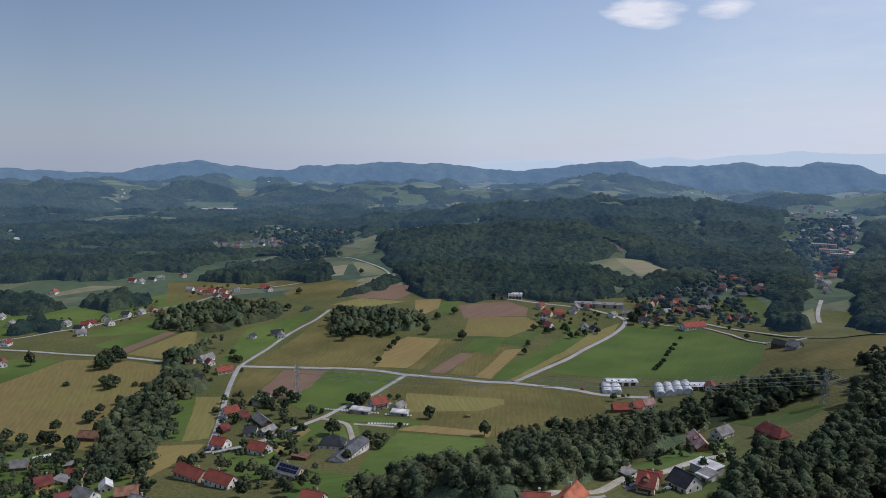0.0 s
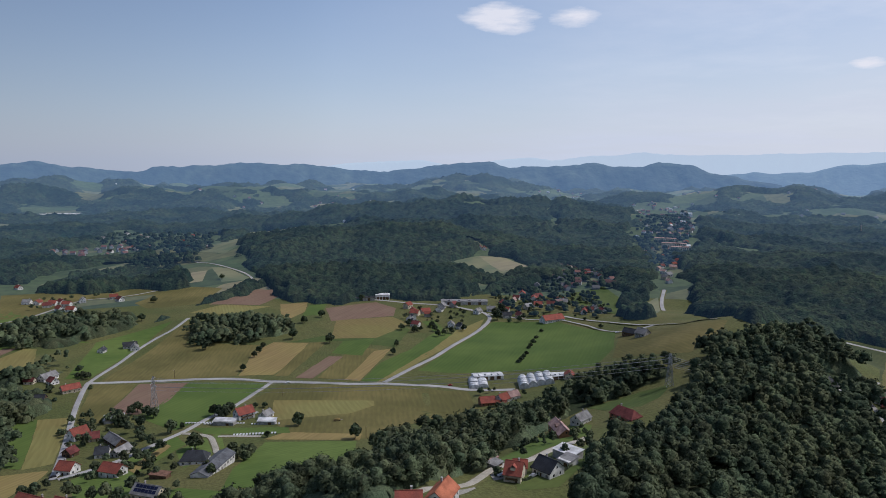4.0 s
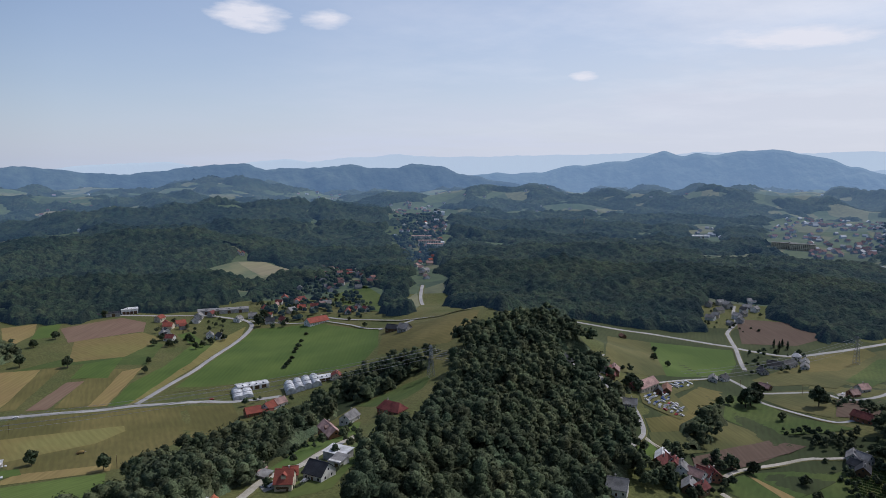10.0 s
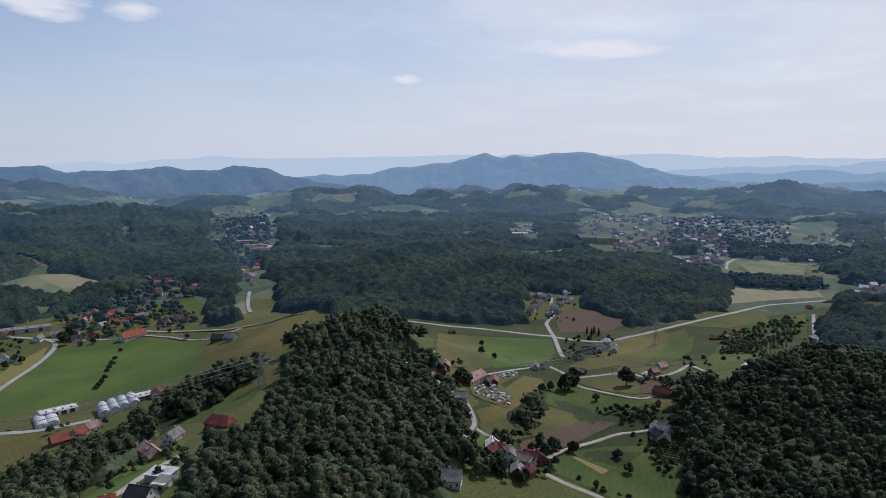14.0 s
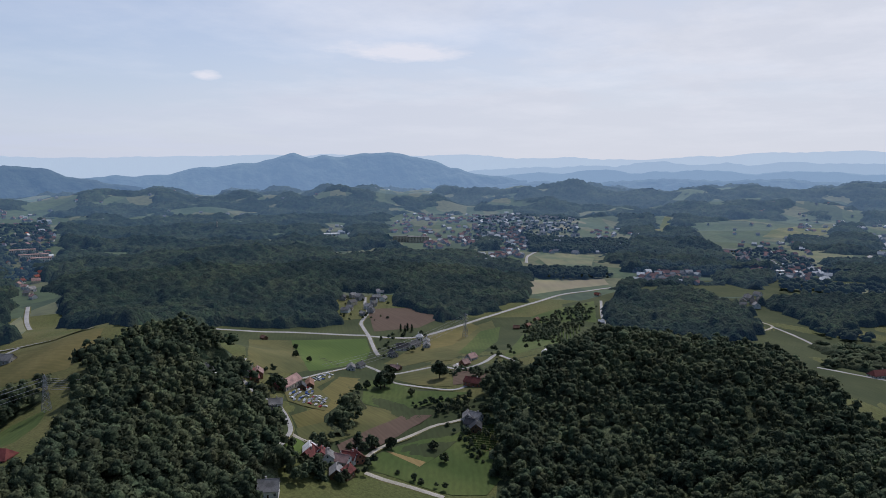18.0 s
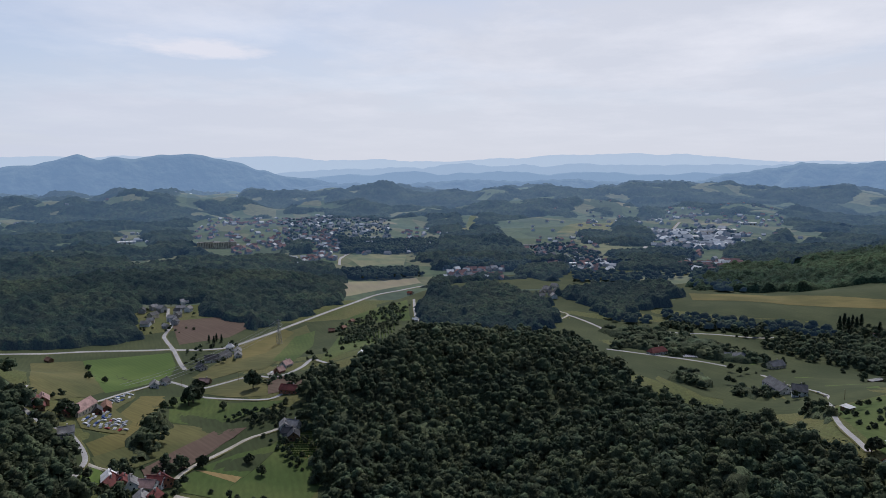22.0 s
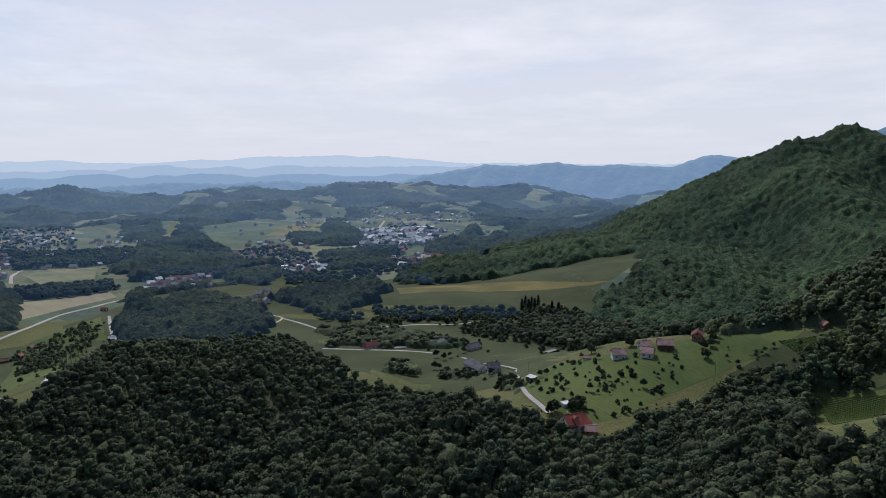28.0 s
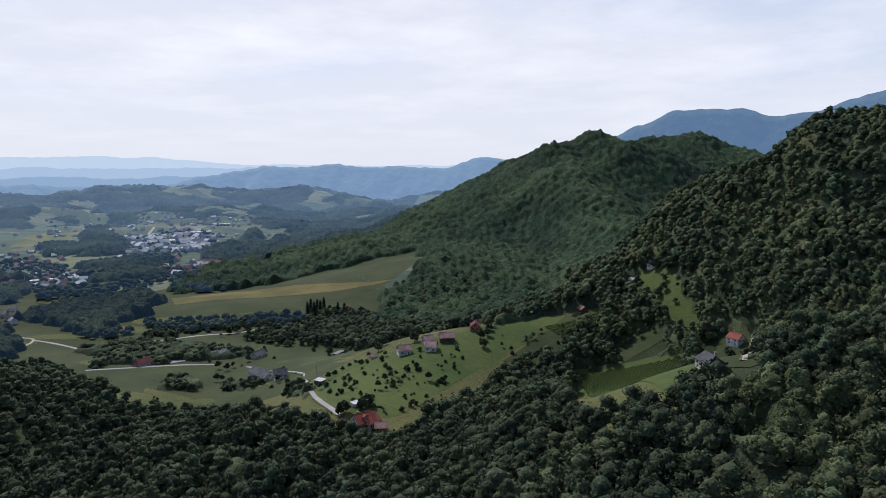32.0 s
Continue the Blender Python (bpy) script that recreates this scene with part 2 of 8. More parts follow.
def crop(name, one, two, turn, stretch=14.0, period=0.25, vary=0.22, haze_glow=None):
    """A field's surface: streaks along the way it is worked."""
    m = mat(name, (one[0] * 0.92, one[1] * 0.86, one[2] * 0.86), 0.95, vary * 0.55, (0.014, period * 1.6), second=(two[0] * 1.22, two[1] * 1.14, two[2] * 1.12), haze_glow=haze_glow)
    nt = m.node_tree
    geo = next(n for n in nt.nodes if n.type == "NEW_GEOMETRY")
    noise_nodes = [n for n in nt.nodes if n.type == "TEX_NOISE"]
    mp = nt.nodes.new("ShaderNodeMapping")
    mp.vector_type = "TEXTURE"
    mp.inputs["Rotation"].default_value = (0, 0, radians(turn))
    mp.inputs["Scale"].default_value = (stretch, 1.0, 1.0)
    nt.links.new(geo.outputs["Position"], mp.inputs["Vector"])
    nt.links.new(mp.outputs[0], noise_nodes[1].inputs["Vector"])
    # lines left by the tractor
    turned, lines = nt.nodes.new("ShaderNodeMapping"), nt.nodes.new("ShaderNodeTexWave")
    turned.vector_type = "TEXTURE"
    turned.inputs["Rotation"].default_value = (0, 0, radians(turn))
    lines.bands_direction = "Y"
    lines.inputs["Scale"].default_value, lines.inputs["Distortion"].default_value, lines.inputs["Detail"].default_value, lines.inputs["Detail Scale"].default_value = 0.075, 5.0, 3.0, 0.2
    nt.links.new(geo.outputs["Position"], turned.inputs["Vector"]), nt.links.new(turned.outputs[0], lines.inputs["Vector"])
    tone, mul = nt.nodes.new("ShaderNodeMapRange"), nt.nodes.new("ShaderNodeMath")
    tone.inputs["To Min"].default_value, tone.inputs["To Max"].default_value, mul.operation = 0.955, 1.045, "MULTIPLY"
    hue = next(n for n in nt.nodes if n.type == "HUE_SAT")
    nt.links.new(lines.outputs["Fac"], tone.inputs["Value"]), nt.links.new(hue.inputs["Value"].links[0].from_socket, mul.inputs[0]), nt.links.new(tone.outputs[0], mul.inputs[1])
    nt.links.new(mul.outputs[0], hue.inputs["Value"])
    return m


WHEAT = crop("ripe_wheat", (0.244, 0.189, 0.079), (0.195, 0.165, 0.061), 60)
WHEAT2 = crop("cut_hay", (0.201, 0.177, 0.061), (0.159, 0.159, 0.055), 100)
PLOUGH = crop("ploughed_earth", (0.189, 0.128, 0.091), (0.152, 0.110, 0.076), 60)
GREEN = crop("green_crop", (0.066, 0.116, 0.024), (0.076, 0.118, 0.027), 60, vary=0.1)
LUSH = crop("lush_grass", (0.073, 0.128, 0.024), (0.088, 0.132, 0.032), 20, 4.0)
OLIVE = crop("olive_meadow", (0.104, 0.103, 0.032), (0.130, 0.116, 0.041), 85, 7.0)
VALLEY = crop("mown_valley_meadow", (0.080, 0.092, 0.032), (0.104, 0.102, 0.038), 75, 7.0)
EARTH = crop("dark_ploughed_earth", (0.108, 0.078, 0.058), (0.092, 0.070, 0.050), 60)
DRY = crop("dry_meadow", (0.190, 0.158, 0.060), (0.142, 0.132, 0.045), 110, 6.0)
MEADOW = crop("hill_meadow", (0.056, 0.094, 0.023), (0.070, 0.096, 0.027), 30, 3.0)
# darker meadow copy: cloud shade put into its base colour
SHADED_MEADOW = crop("cloud_shaded_meadow", (0.038, 0.056, 0.020), (0.047, 0.061, 0.024), 40, 6.0)
# distant fields: one fixed haze tint put into each as emission
FARGREEN = crop("distant_green_fields", (0.104, 0.134, 0.049), (0.146, 0.146, 0.061), 30, 5.0, 0.05, haze_glow=HAZE_GLOW[2])
FARTAN = crop("distant_stubble", (0.232, 0.201, 0.104), (0.183, 0.171, 0.079), 30, 5.0, 0.05, haze_glow=HAZE_GLOW[2])
FARDARK = crop("distant_ploughland", (0.171, 0.128, 0.098), (0.134, 0.110, 0.079), 30, 5.0, 0.05, haze_glow=HAZE_GLOW[2])
YARD = mat("yard_gravel", (0.33, 0.31, 0.28), 0.9, 0.2, (0.1, 1.0), second=(0.25, 0.24, 0.21))
STONE = mat("concrete", (0.42, 0.41, 0.39), 0.9, 0.15, (0.3, 3.0))
WOOD = mat("weathered_boards", (0.13, 0.085, 0.05), 0.85, 0.25, (0.4, 5.0))
DOOR = mat("brown_door", (0.11, 0.065, 0.035), 0.6, 0.2, (0.8, 6.0))
CHIMNEY = mat("chimney_render", (0.45, 0.40, 0.36), 0.9, 0.2, (0.6, 5.0))
GLASS = mat("window_glass", (0.03, 0.035, 0.045), 0.12, 0.1, (0.3, 2.0))
PANEL = mat("solar_cells", (0.015, 0.02, 0.05), 0.18, 0.2, (0.5, 3.0))
METAL = mat("galvanised_steel", (0.40, 0.41, 0.42), 0.45, 0.12, (0.3, 3.0), metal=0.6)
FRAME = mat("white_window_frame", (0.7, 0.7, 0.68), 0.6, 0.05, (0.5, 4.0))

# ---------------------------------------------------------------- the lie of the land
CHAINS = []


def chain(*pts):
    """A ridge of hills: crest points (x, y, height, half width)."""
    CHAINS.append(pts)


chain((0, 0, 108.8, 320), (76, -13, 76.8, 192), (160, -277, 121.6, 218))
chain((-117, 1339, 19.2, 154), (27, 1536, 46.1, 256), (223, 1584, 48.6, 282), (333, 1565, 25.6, 192))
chain((227, 2164, 53.8, 320), (504, 2183, 71.7, 358), (711, 2124, 74.2, 358), (885, 1988, 53.8, 320), (959, 1882, 15.4, 256))
chain((-2003, 2658, 76.8, 512), (-894, 3338, 83.2, 512), (0, 3328, 64, 448), (745, 3506, 83.2, 512))
chain((590, 1064, 10.2, 154), (767, 1056, 25.6, 218), (943, 976, 33.3, 230), (1036, 752, 23, 218), (1017, 541, 5.1, 154))
chain((446, 687, 32, 128), (411, 587, 43.5, 128), (370, 491, 51.2, 128), (301, 414, 46.1, 141), (192, 333, 46.1, 141), (66, 247, 51.2, 141))
chain((483, 236, 7.7, 102), (550, 211, 25.6, 115), (603, 173, 38.4, 128), (607, 96, 37.1, 128), (588, 31, 24.3, 115), (536, -38, 10.2, 102))
chain((1074, -571, 57.6, 166), (1083, -394, 28.2, 154), (1064, -226, 10.2, 141))
chain((1236, -331, 10.2, 154), (1345, -599, 64, 256), (1426, -857, 154.9, 282), (1454, -1003, 212.5, 320), (1422, -1091, 244.5, 326), (1392, -1168, 271.4, 333), (1335, -1289, 250.9, 333), (1243, -1430, 233, 346), (1101, -1573, 192, 358), (842, -1726, 179.2, 358))
chain((521, -326, 48.6, 128), (532, -401, 57.6, 141), (524, -489, 99.8, 166), (506, -543, 124.2, 179), (462, -613, 185.6, 205), (397, -687, 249.6, 230), (237, -730, 256, 230))
chain((521, -326, 53.8, 115), (518, -253, 56.3, 128), (433, -158, 48.6, 115), (366, -64, 48.6, 115))
chain((1442, 2712, 53.8, 320), (2014, 2487, 69.1, 384), (2549, 2139, 61.4, 384), (3051, 1622, 64, 384), (3462, 928, 61.4, 384))
chain((3530, 622, 61.4, 448), (3584, 0, 92.2, 448), (3656, -645, 76.8, 512))
chain((-192, -640, 192, 384), (-77, -768, 154, 384))
chain((410, 564, 41, 109), (427, 519, 34.6, 96), (415, 461, 17.9, 83))
chain((1346, -957, 192, 128), (1099, -900, 138.2, 134), (875, -845, 87, 141))


def waves(x, y, size, seed):
    """Smooth rolling noise, about -1 to 1."""
    r = np.random.RandomState(seed)
    out = 0
    for k in range(7):
        a, s, p = r.uniform(0, 6.283), r.uniform(0.7, 1.5), r.uniform(0, 6.283)
        out = out + np.sin((x * math.cos(a) + y * math.sin(a)) * 6.283 / size * s + p)
    return out / 3.2


def land(x, y):
    """Height of the bare ground."""
    x, y = np.asarray(x, float), np.asarray(y, float)
    total = np.zeros(np.broadcast(x, y).shape)
    for pts in CHAINS:
        best = np.zeros_like(total)
        for (x1, y1, z1, w1), (x2, y2, z2, w2) in zip(pts, pts[1:]):
            dx, dy = x2 - x1, y2 - y1
            s = np.clip(((x - x1) * dx + (y - y1) * dy) / (dx * dx + dy * dy), 0, 1)
            gap = (x - x1 - s * dx) ** 2 + (y - y1 - s * dy) ** 2
            best = np.maximum(best, (z1 + (z2 - z1) * s) * np.exp(-gap / (w1 + (w2 - w1) * s) ** 2))
        total += best ** 3
    total = np.cbrt(total)
    d = np.hypot(x, y)
    far = np.clip((d - 1900) / 1700, 0, 1)
    near = np.clip((d - 320) / 500, 0, 1)
    total = total * (1 + 0.09 * waves(x, y, 300, 21) + 0.03 * waves(x, y, 130, 22))
    return (total + 2.0 * near * waves(x, y, 240, 3) + far * (15 + 24 * waves(x, y, 820, 5) + 15 * waves(x, y, 340, 8) + 4 * waves(x, y, 150, 9))
            + 30 * np.clip((d - 3600) / 1200, 0, 1))

# ---------------------------------------------------------------- mesh helpers
from mathutils.geometry import tessellate_polygon


def mesh_from(name, verts, faces, mats, index=None, smooth=False):
    """A mesh from arrays: verts (n, 3), faces (m, k)."""
    verts, faces = np.asarray(verts, np.float32), np.asarray(faces, np.int32)
    me = bpy.data.meshes.new(name)
    me.vertices.add(len(verts))
    me.vertices.foreach_set("co", verts.ravel())
    k = faces.shape[1]
    me.loops.add(faces.size)
    me.loops.foreach_set("vertex_index", faces.ravel())
    me.polygons.add(len(faces))
    me.polygons.foreach_set("loop_start", np.arange(0, faces.size, k, dtype=np.int32))
    for m in mats:
        me.materials.append(m)
    if index is not None:
        me.polygons.foreach_set("material_index", np.asarray(index, np.int32))
    me.polygons.foreach_set("use_smooth", np.full(len(faces), smooth))
    me.update(calc_edges=True)
    return me


def polar(turn, d):
    """Degrees to the left of the first view and metres from the camera, as x and y."""
    t = np.radians(turn)
    return -np.sin(t) * d, np.cos(t) * d


# ---------------------------------------------------------------- ground: one sheet to the horizon
turns = np.concatenate([np.arange(42, -160, -0.37), np.arange(-160, -318, -4.0)])
reach = np.concatenate([[0.0, 50, 110, 160, 205], 235 * 1.0142 ** np.arange(216)])
TT, RR = np.meshgrid(turns, reach, indexing="ij")
GX, GY = polar(TT, RR)
GZ = land(GX, GY)
n, k = TT.shape
i, j = np.meshgrid(np.arange(n), np.arange(k - 1), indexing="ij")
i2 = (i + 1) % n
quads = np.stack([i * k + j, i * k + j + 1, i2 * k + j + 1, i2 * k + j], -1).reshape(-1, 4)
# outer rings take the land materials that glow with painted haze
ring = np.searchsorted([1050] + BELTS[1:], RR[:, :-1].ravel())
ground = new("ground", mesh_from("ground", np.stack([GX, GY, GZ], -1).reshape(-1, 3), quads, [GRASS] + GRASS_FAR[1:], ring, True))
tagged(ground, "rolling summer farmland of dry green and straw-coloured meadows", "ground", kind="structure")


# ---------------------------------------------------------------- woods
def inside(x, y, poly):
    """Which points lie in the polygon."""
    hit = np.zeros(np.shape(x), bool)
    for (x1, y1), (x2, y2) in zip(poly, poly[1:] + poly[:1]):
        if y1 != y2:
            hit ^= ((y1 > y) != (y2 > y)) & (x < (x2 - x1) * (y - y1) / (y2 - y1) + x1)
    return hit


def leafy(seed, clumps, tall):
    """A crown of one unit's radius: leaf clumps as small bent quads round lobes, with gaps."""
    r = np.random.RandomState(seed)
    lobes = [(0, 0, 0.15 * tall, 0.72)]
    for k in range(7):
        t = k * 0.9 + r.uniform(0, 0.6)
        lobes.append((0.55 * math.cos(t), 0.55 * math.sin(t), r.uniform(-0.45, 0.4) * tall, r.uniform(0.36, 0.52)))
    lobes.append((r.uniform(-0.2, 0.2), r.uniform(-0.2, 0.2), 0.62 * tall, 0.42))
    vs, fs = [], []
    for c in range(clumps):
        x, y, z, s = lobes[r.randint(len(lobes))]
        d = r.normal(size=3)
        d[2] = d[2] * 0.8 + 0.35
        d /= np.linalg.norm(d)
        p = np.array((x, y, z)) + d * s * np.array((1, 1, tall * 0.9)) * r.uniform(0.85, 1.08)
        nrm = d + r.normal(size=3) * 0.45
        nrm /= np.linalg.norm(nrm)
        u = np.cross(nrm, r.normal(size=3))
        u /= np.linalg.norm(u)
        v = np.cross(nrm, u)
        a, b = r.uniform(0.14, 0.27, 2)
        q = [p - u * a - v * b, p + u * a - v * b * 0.7 , p + u * a * 0.8 + v * b, p - u * a + v * b * 0.8]
        fs.append([len(vs) + k for k in range(4)])
        vs += q
    return np.array(vs), np.array(fs)


def lump(seed, rings=3, around=7):
    """A low rounded canopy lump of one unit's radius with an uneven surface."""
    r = np.random.RandomState(seed)
    vs = []
    for k in range(rings):
        e = (k / rings) * 1.45 - 0.15
        for j in range(around):
            t = (j + 0.5 * (k % 2)) * 6.283 / around
            s = r.uniform(0.72, 1.16)
            vs.append((math.cos(t) * math.cos(e) * s, math.sin(t) * math.cos(e) * s, math.sin(e) * s * 1.05))
    vs.append((0, 0, r.uniform(0.95, 1.15)))
    fs = []
    for k in range(rings - 1):
        for j in range(around):
            p, q = k * around + j, k * around + (j + 1) % around
            fs += [(p, q, q + around), (p, q + around, p + around)]
    top = len(vs) - 1
    fs += [((rings - 1) * around + j, (rings - 1) * around + (j + 1) % around, top) for j in range(around)]
    return np.array(vs), np.array(fs)


def spread(shapes, x, y, z, wide, high, seed):
    """Many copies of a few shapes joined into one set of verts and faces."""
    r = np.random.RandomState(seed)
    pick, spin = r.randint(len(shapes), size=len(x)), r.uniform(0, 6.283, len(x))
    V, F, at = [], [], 0
    for k, (vs, fs) in enumerate(shapes):
        m = pick == k
        c, s = np.cos(spin[m])[:, None], np.sin(spin[m])[:, None]
        X = (vs[None, :, 0] * c - vs[None, :, 1] * s) * wide[m, None] + x[m, None]
        Y = (vs[None, :, 0] * s + vs[None, :, 1] * c) * wide[m, None] + y[m, None]
        Z = vs[None, :, 2] * high[m, None] + z[m, None]
        V.append(np.stack([X, Y, Z], -1).reshape(-1, 3))
        F.append((fs[None] + (np.arange(m.sum()) * len(vs))[:, None, None] + at).reshape(-1, fs.shape[1]))
        at += m.sum() * len(vs)
    return np.concatenate(V), np.concatenate(F)


def crown(seed, tall, lobes=5, leaves=60, fine=0.10, coarse=0.22):
    """A crown of one unit's radius: rounded leafy lobes with small ragged clumps standing out of them (triangles)."""
    r = np.random.RandomState(seed)
    V, F, at = [], [], 0
    spots = [(0, 0, 0.45 * tall, 0.56)]
    for k in range(lobes):
        t = k * 6.283 / lobes * 1.62 + r.uniform(0, 0.5)
        q = r.uniform(0.35, 0.68)
        spots.append((q * math.cos(t), q * math.sin(t), r.uniform(-0.35, 0.32) * tall, r.uniform(0.34, 0.5)))
    for k, (x, y, z, s) in enumerate(spots):
        vs, fs = lump(seed * 31 + k, 2, 5)
        V.append(vs * s + np.array((x, y, z)))
        F.append(fs + at)
        at += len(vs)
    for k in range(leaves):
        x, y, z, s = spots[r.randint(len(spots))]
        d = r.normal(size=3)
        d[2] = abs(d[2]) * 0.9
        d /= np.linalg.norm(d)
        p = np.array((x, y, z)) + d * s * r.uniform(0.9, 1.22)
        n = d + r.normal(size=3) * 0.5
        u = np.cross(n, r.normal(size=3))
        u /= np.linalg.norm(u)
        v = np.cross(n / np.linalg.norm(n), u)
        a, b = r.uniform(fine, coarse, 2)
        V.append(np.array([p - u * a - v * b, p + u * a - v * b * 0.6, p + v * b]))
        F.append(np.array([[at, at + 1, at + 2]]))
        at += 3
    return np.concatenate(V), np.concatenate(F)


FINE_CROWNS = [crown(s, t, 7, 300, 0.045, 0.11) for s, t in ((61, 1.0), (62, 1.15), (63, 0.9), (64, 1.2), (65, 1.05))]
CROWNS = [crown(s, t, 5, 105, 0.07, 0.16) for s, t in ((1, 1.0), (2, 1.15), (3, 0.9), (4, 1.25), (5, 1.05), (6, 1.1))]
SMALL_CROWNS = [crown(s, t, 3, 18) for s, t in ((15, 1.0), (16, 1.15), (17, 0.9), (18, 1.2))]
PLAIN_CROWNS = [crown(s, t, 4, 48, 0.09, 0.19) for s, t in ((11, 1.0), (12, 1.15), (13, 0.9), (14, 1.25))]
LUMPS = [lump(s, 3, 6) for s in range(20, 26)]
LOW_LUMPS = [lump(s, 2, 6) for s in range(30, 36)]
CLEAR = []   # open land inside the far woods
KEEP = []    # open land inside the near woods


def wood(label, poly, gap=7.5, tall=15.0, seed=1, near=False, holes=(), mat_=None, thin=0.0):
    """A wood of broad-leaved trees in a polygon of plan points."""
    if not near and not thin:
        return far_wood(label, poly, tall, mat_)
    xs, ys = [p[0] for p in poly], [p[1] for p in poly]
    r = np.random.RandomState(seed)
    gx, gy = np.meshgrid(np.arange(min(xs), max(xs), gap), np.arange(min(ys), max(ys), gap * 0.87))
    gx = gx + (np.arange(gx.shape[0]) % 2)[:, None] * gap / 2
    gx, gy = (gx + r.uniform(-0.42, 0.42, gx.shape) * gap).ravel(), (gy + r.uniform(-0.42, 0.42, gy.shape) * gap).ravel()
    m = inside(gx + gap * 0.8 * waves(gx, gy, 42, seed + 3), gy + gap * 0.8 * waves(gx, gy, 47, seed + 4), poly)
    for h in list(holes) + KEEP:
        m &= ~inside(gx, gy, h)
    gx, gy = gx[m], gy[m]
    if not len(gx):
        return None
    size = gap * (0.5 + 0.7 * r.uniform(0, 1, len(gx)) ** 1.4)
    high = tall * (r.uniform(0.74, 1.14, len(gx)) + 0.15 * waves(gx, gy, 62, seed) + 0.08 * waves(gx, gy, 27, seed + 1))
    if thin:
        m = r.uniform(size=len(gx)) > thin
        gx, gy, size, high = gx[m], gy[m], size[m], high[m]
    g = land(gx, gy)
    if near and not thin and len(gx) > 250:
        tagged(field("shady green undergrowth on the woodland floor", poly, FLOOR, 0.03, name="woodland_floor"), category="ground")
    if near:
        d = np.hypot(gx, gy)
        sets = []
        for some, shapes in ((d < 200, LUMPS), ((d >= 200) & (d < 350), FINE_CROWNS), ((d >= 350) & (d < 470), CROWNS), ((d >= 470) & (d < 620), PLAIN_CROWNS), (d >= 620, SMALL_CROWNS)):
            if some.any():
                sets.append(spread(shapes, gx[some], gy[some], (g + high - size)[some], size[some], size[some], seed))
        if not thin:   # canopy sheet added below the crowns to lighten their dark gaps
            far_wood(label, poly, tall * 0.66, mat_ or LEAF, gap, holes, 0.55)
        V = np.concatenate([v for v, f in sets])
        starts = np.cumsum([0] + [len(v) for v, f in sets])
        F = np.concatenate([f + s for s, (v, f) in zip(starts, sets)])
        ob = new("woodland", mesh_from("woodland", V, F, [mat_ or LEAF], smooth=True))
    else:
        far_off = np.hypot(gx, gy).mean()
        size = size * 0.75
        tall_ = np.maximum(high * 0.5, size * 0.9)
        V, F = spread(LUMPS, gx, gy, g + tall_ * 0.7, size, tall_, seed)
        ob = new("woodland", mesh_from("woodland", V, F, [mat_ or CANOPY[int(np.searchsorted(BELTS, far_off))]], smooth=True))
    tagged(ob, label, "woodland", kind="stuff")
    return ob


def chance(i, j, k):
    """A number from 0 to 1 for each cell, always the same."""
    return np.mod(np.sin(i * 127.1 + j * 311.7 + k * 74.7) * 43758.5453, 1.0)


def crown_tops(x, y, cell):
    """A closed canopy of rounded crowns of uneven width and height: 0 in the gaps, about 1 on the tallest tops."""
    ci, cj, best = np.floor(x / cell), np.floor(y / cell), np.zeros(x.shape)
    for a in (-1, 0, 1):
        for b in (-1, 0, 1):
            i, j = ci + a, cj + b
            px, py = (i + 0.1 + 0.8 * chance(i, j, 1)) * cell, (j + 0.1 + 0.8 * chance(i, j, 2)) * cell
            wide = cell * (0.5 + 0.5 * chance(i, j, 3))
            best = np.maximum(best, (0.5 + 0.5 * chance(i, j, 4)) * (1 - ((x - px) ** 2 + (y - py) ** 2) / wide ** 2))
    return best


def canopy(label, turns_, reach_, wooded, tall, cell, mats_, belts, proud=0.95):
    """A wood seen from afar: the closed roof of its crowns, coming down to the ground at its edges."""
    T, R = np.meshgrid(turns_, reach_, indexing="ij")
    r = np.random.RandomState(len(turns_))
    x, y = polar(T + r.uniform(-0.03, 0.03, T.shape), R * (1 + r.uniform(-0.0007, 0.0007, T.shape)))
    m = wooded(x, y, R)
    if not m.any():
        return None
    quad_in = m[:-1, :-1] | m[1:, :-1] | m[1:, 1:] | m[:-1, 1:]
    used = np.zeros(m.shape, bool)
    for a in (slice(None, -1), slice(1, None)):
        for b in (slice(None, -1), slice(1, None)):
            used[a, b] |= quad_in
    xs, ys = x[used], y[used]
    soft = m.astype(float)
    for _ in range(2):   # lower and looser towards the edge
        for k in (0, 1):
            soft = (np.roll(soft, 1, k) + soft + np.roll(soft, -1, k)) / 3
    soft = np.clip((soft[used] - 0.3) * 1.5, 0, 1) * (0.75 + 0.25 * np.clip(waves(xs, ys, 22, 35), -1, 1)) + 0.12
    deep = np.minimum(1.0, np.maximum(0.0, (R[used] - 500) / 1500))
    top = tall * (0.58 + 0.13 * waves(xs, ys, 75, 31) + 0.09 * waves(xs, ys, 30, 32)) + cell * proud * crown_tops(xs, ys, cell) + (7.5 * waves(xs, ys, 210, 33) + 3.0 * waves(xs, ys, 95, 34)) * deep
    top = np.maximum(np.maximum(top, 5.0) * np.minimum(soft, 1.0), 2.0)
    z = land(xs, ys) + np.where(m[used], top, -0.5)
    ids = np.cumsum(used.ravel()).reshape(m.shape) - 1
    F = np.stack([ids[:-1, :-1], ids[:-1, 1:], ids[1:, 1:], ids[1:, :-1]], -1)[quad_in]
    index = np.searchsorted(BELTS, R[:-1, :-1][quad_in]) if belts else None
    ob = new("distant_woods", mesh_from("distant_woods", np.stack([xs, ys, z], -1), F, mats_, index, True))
    return tagged(ob, label, "woodland", kind="stuff")


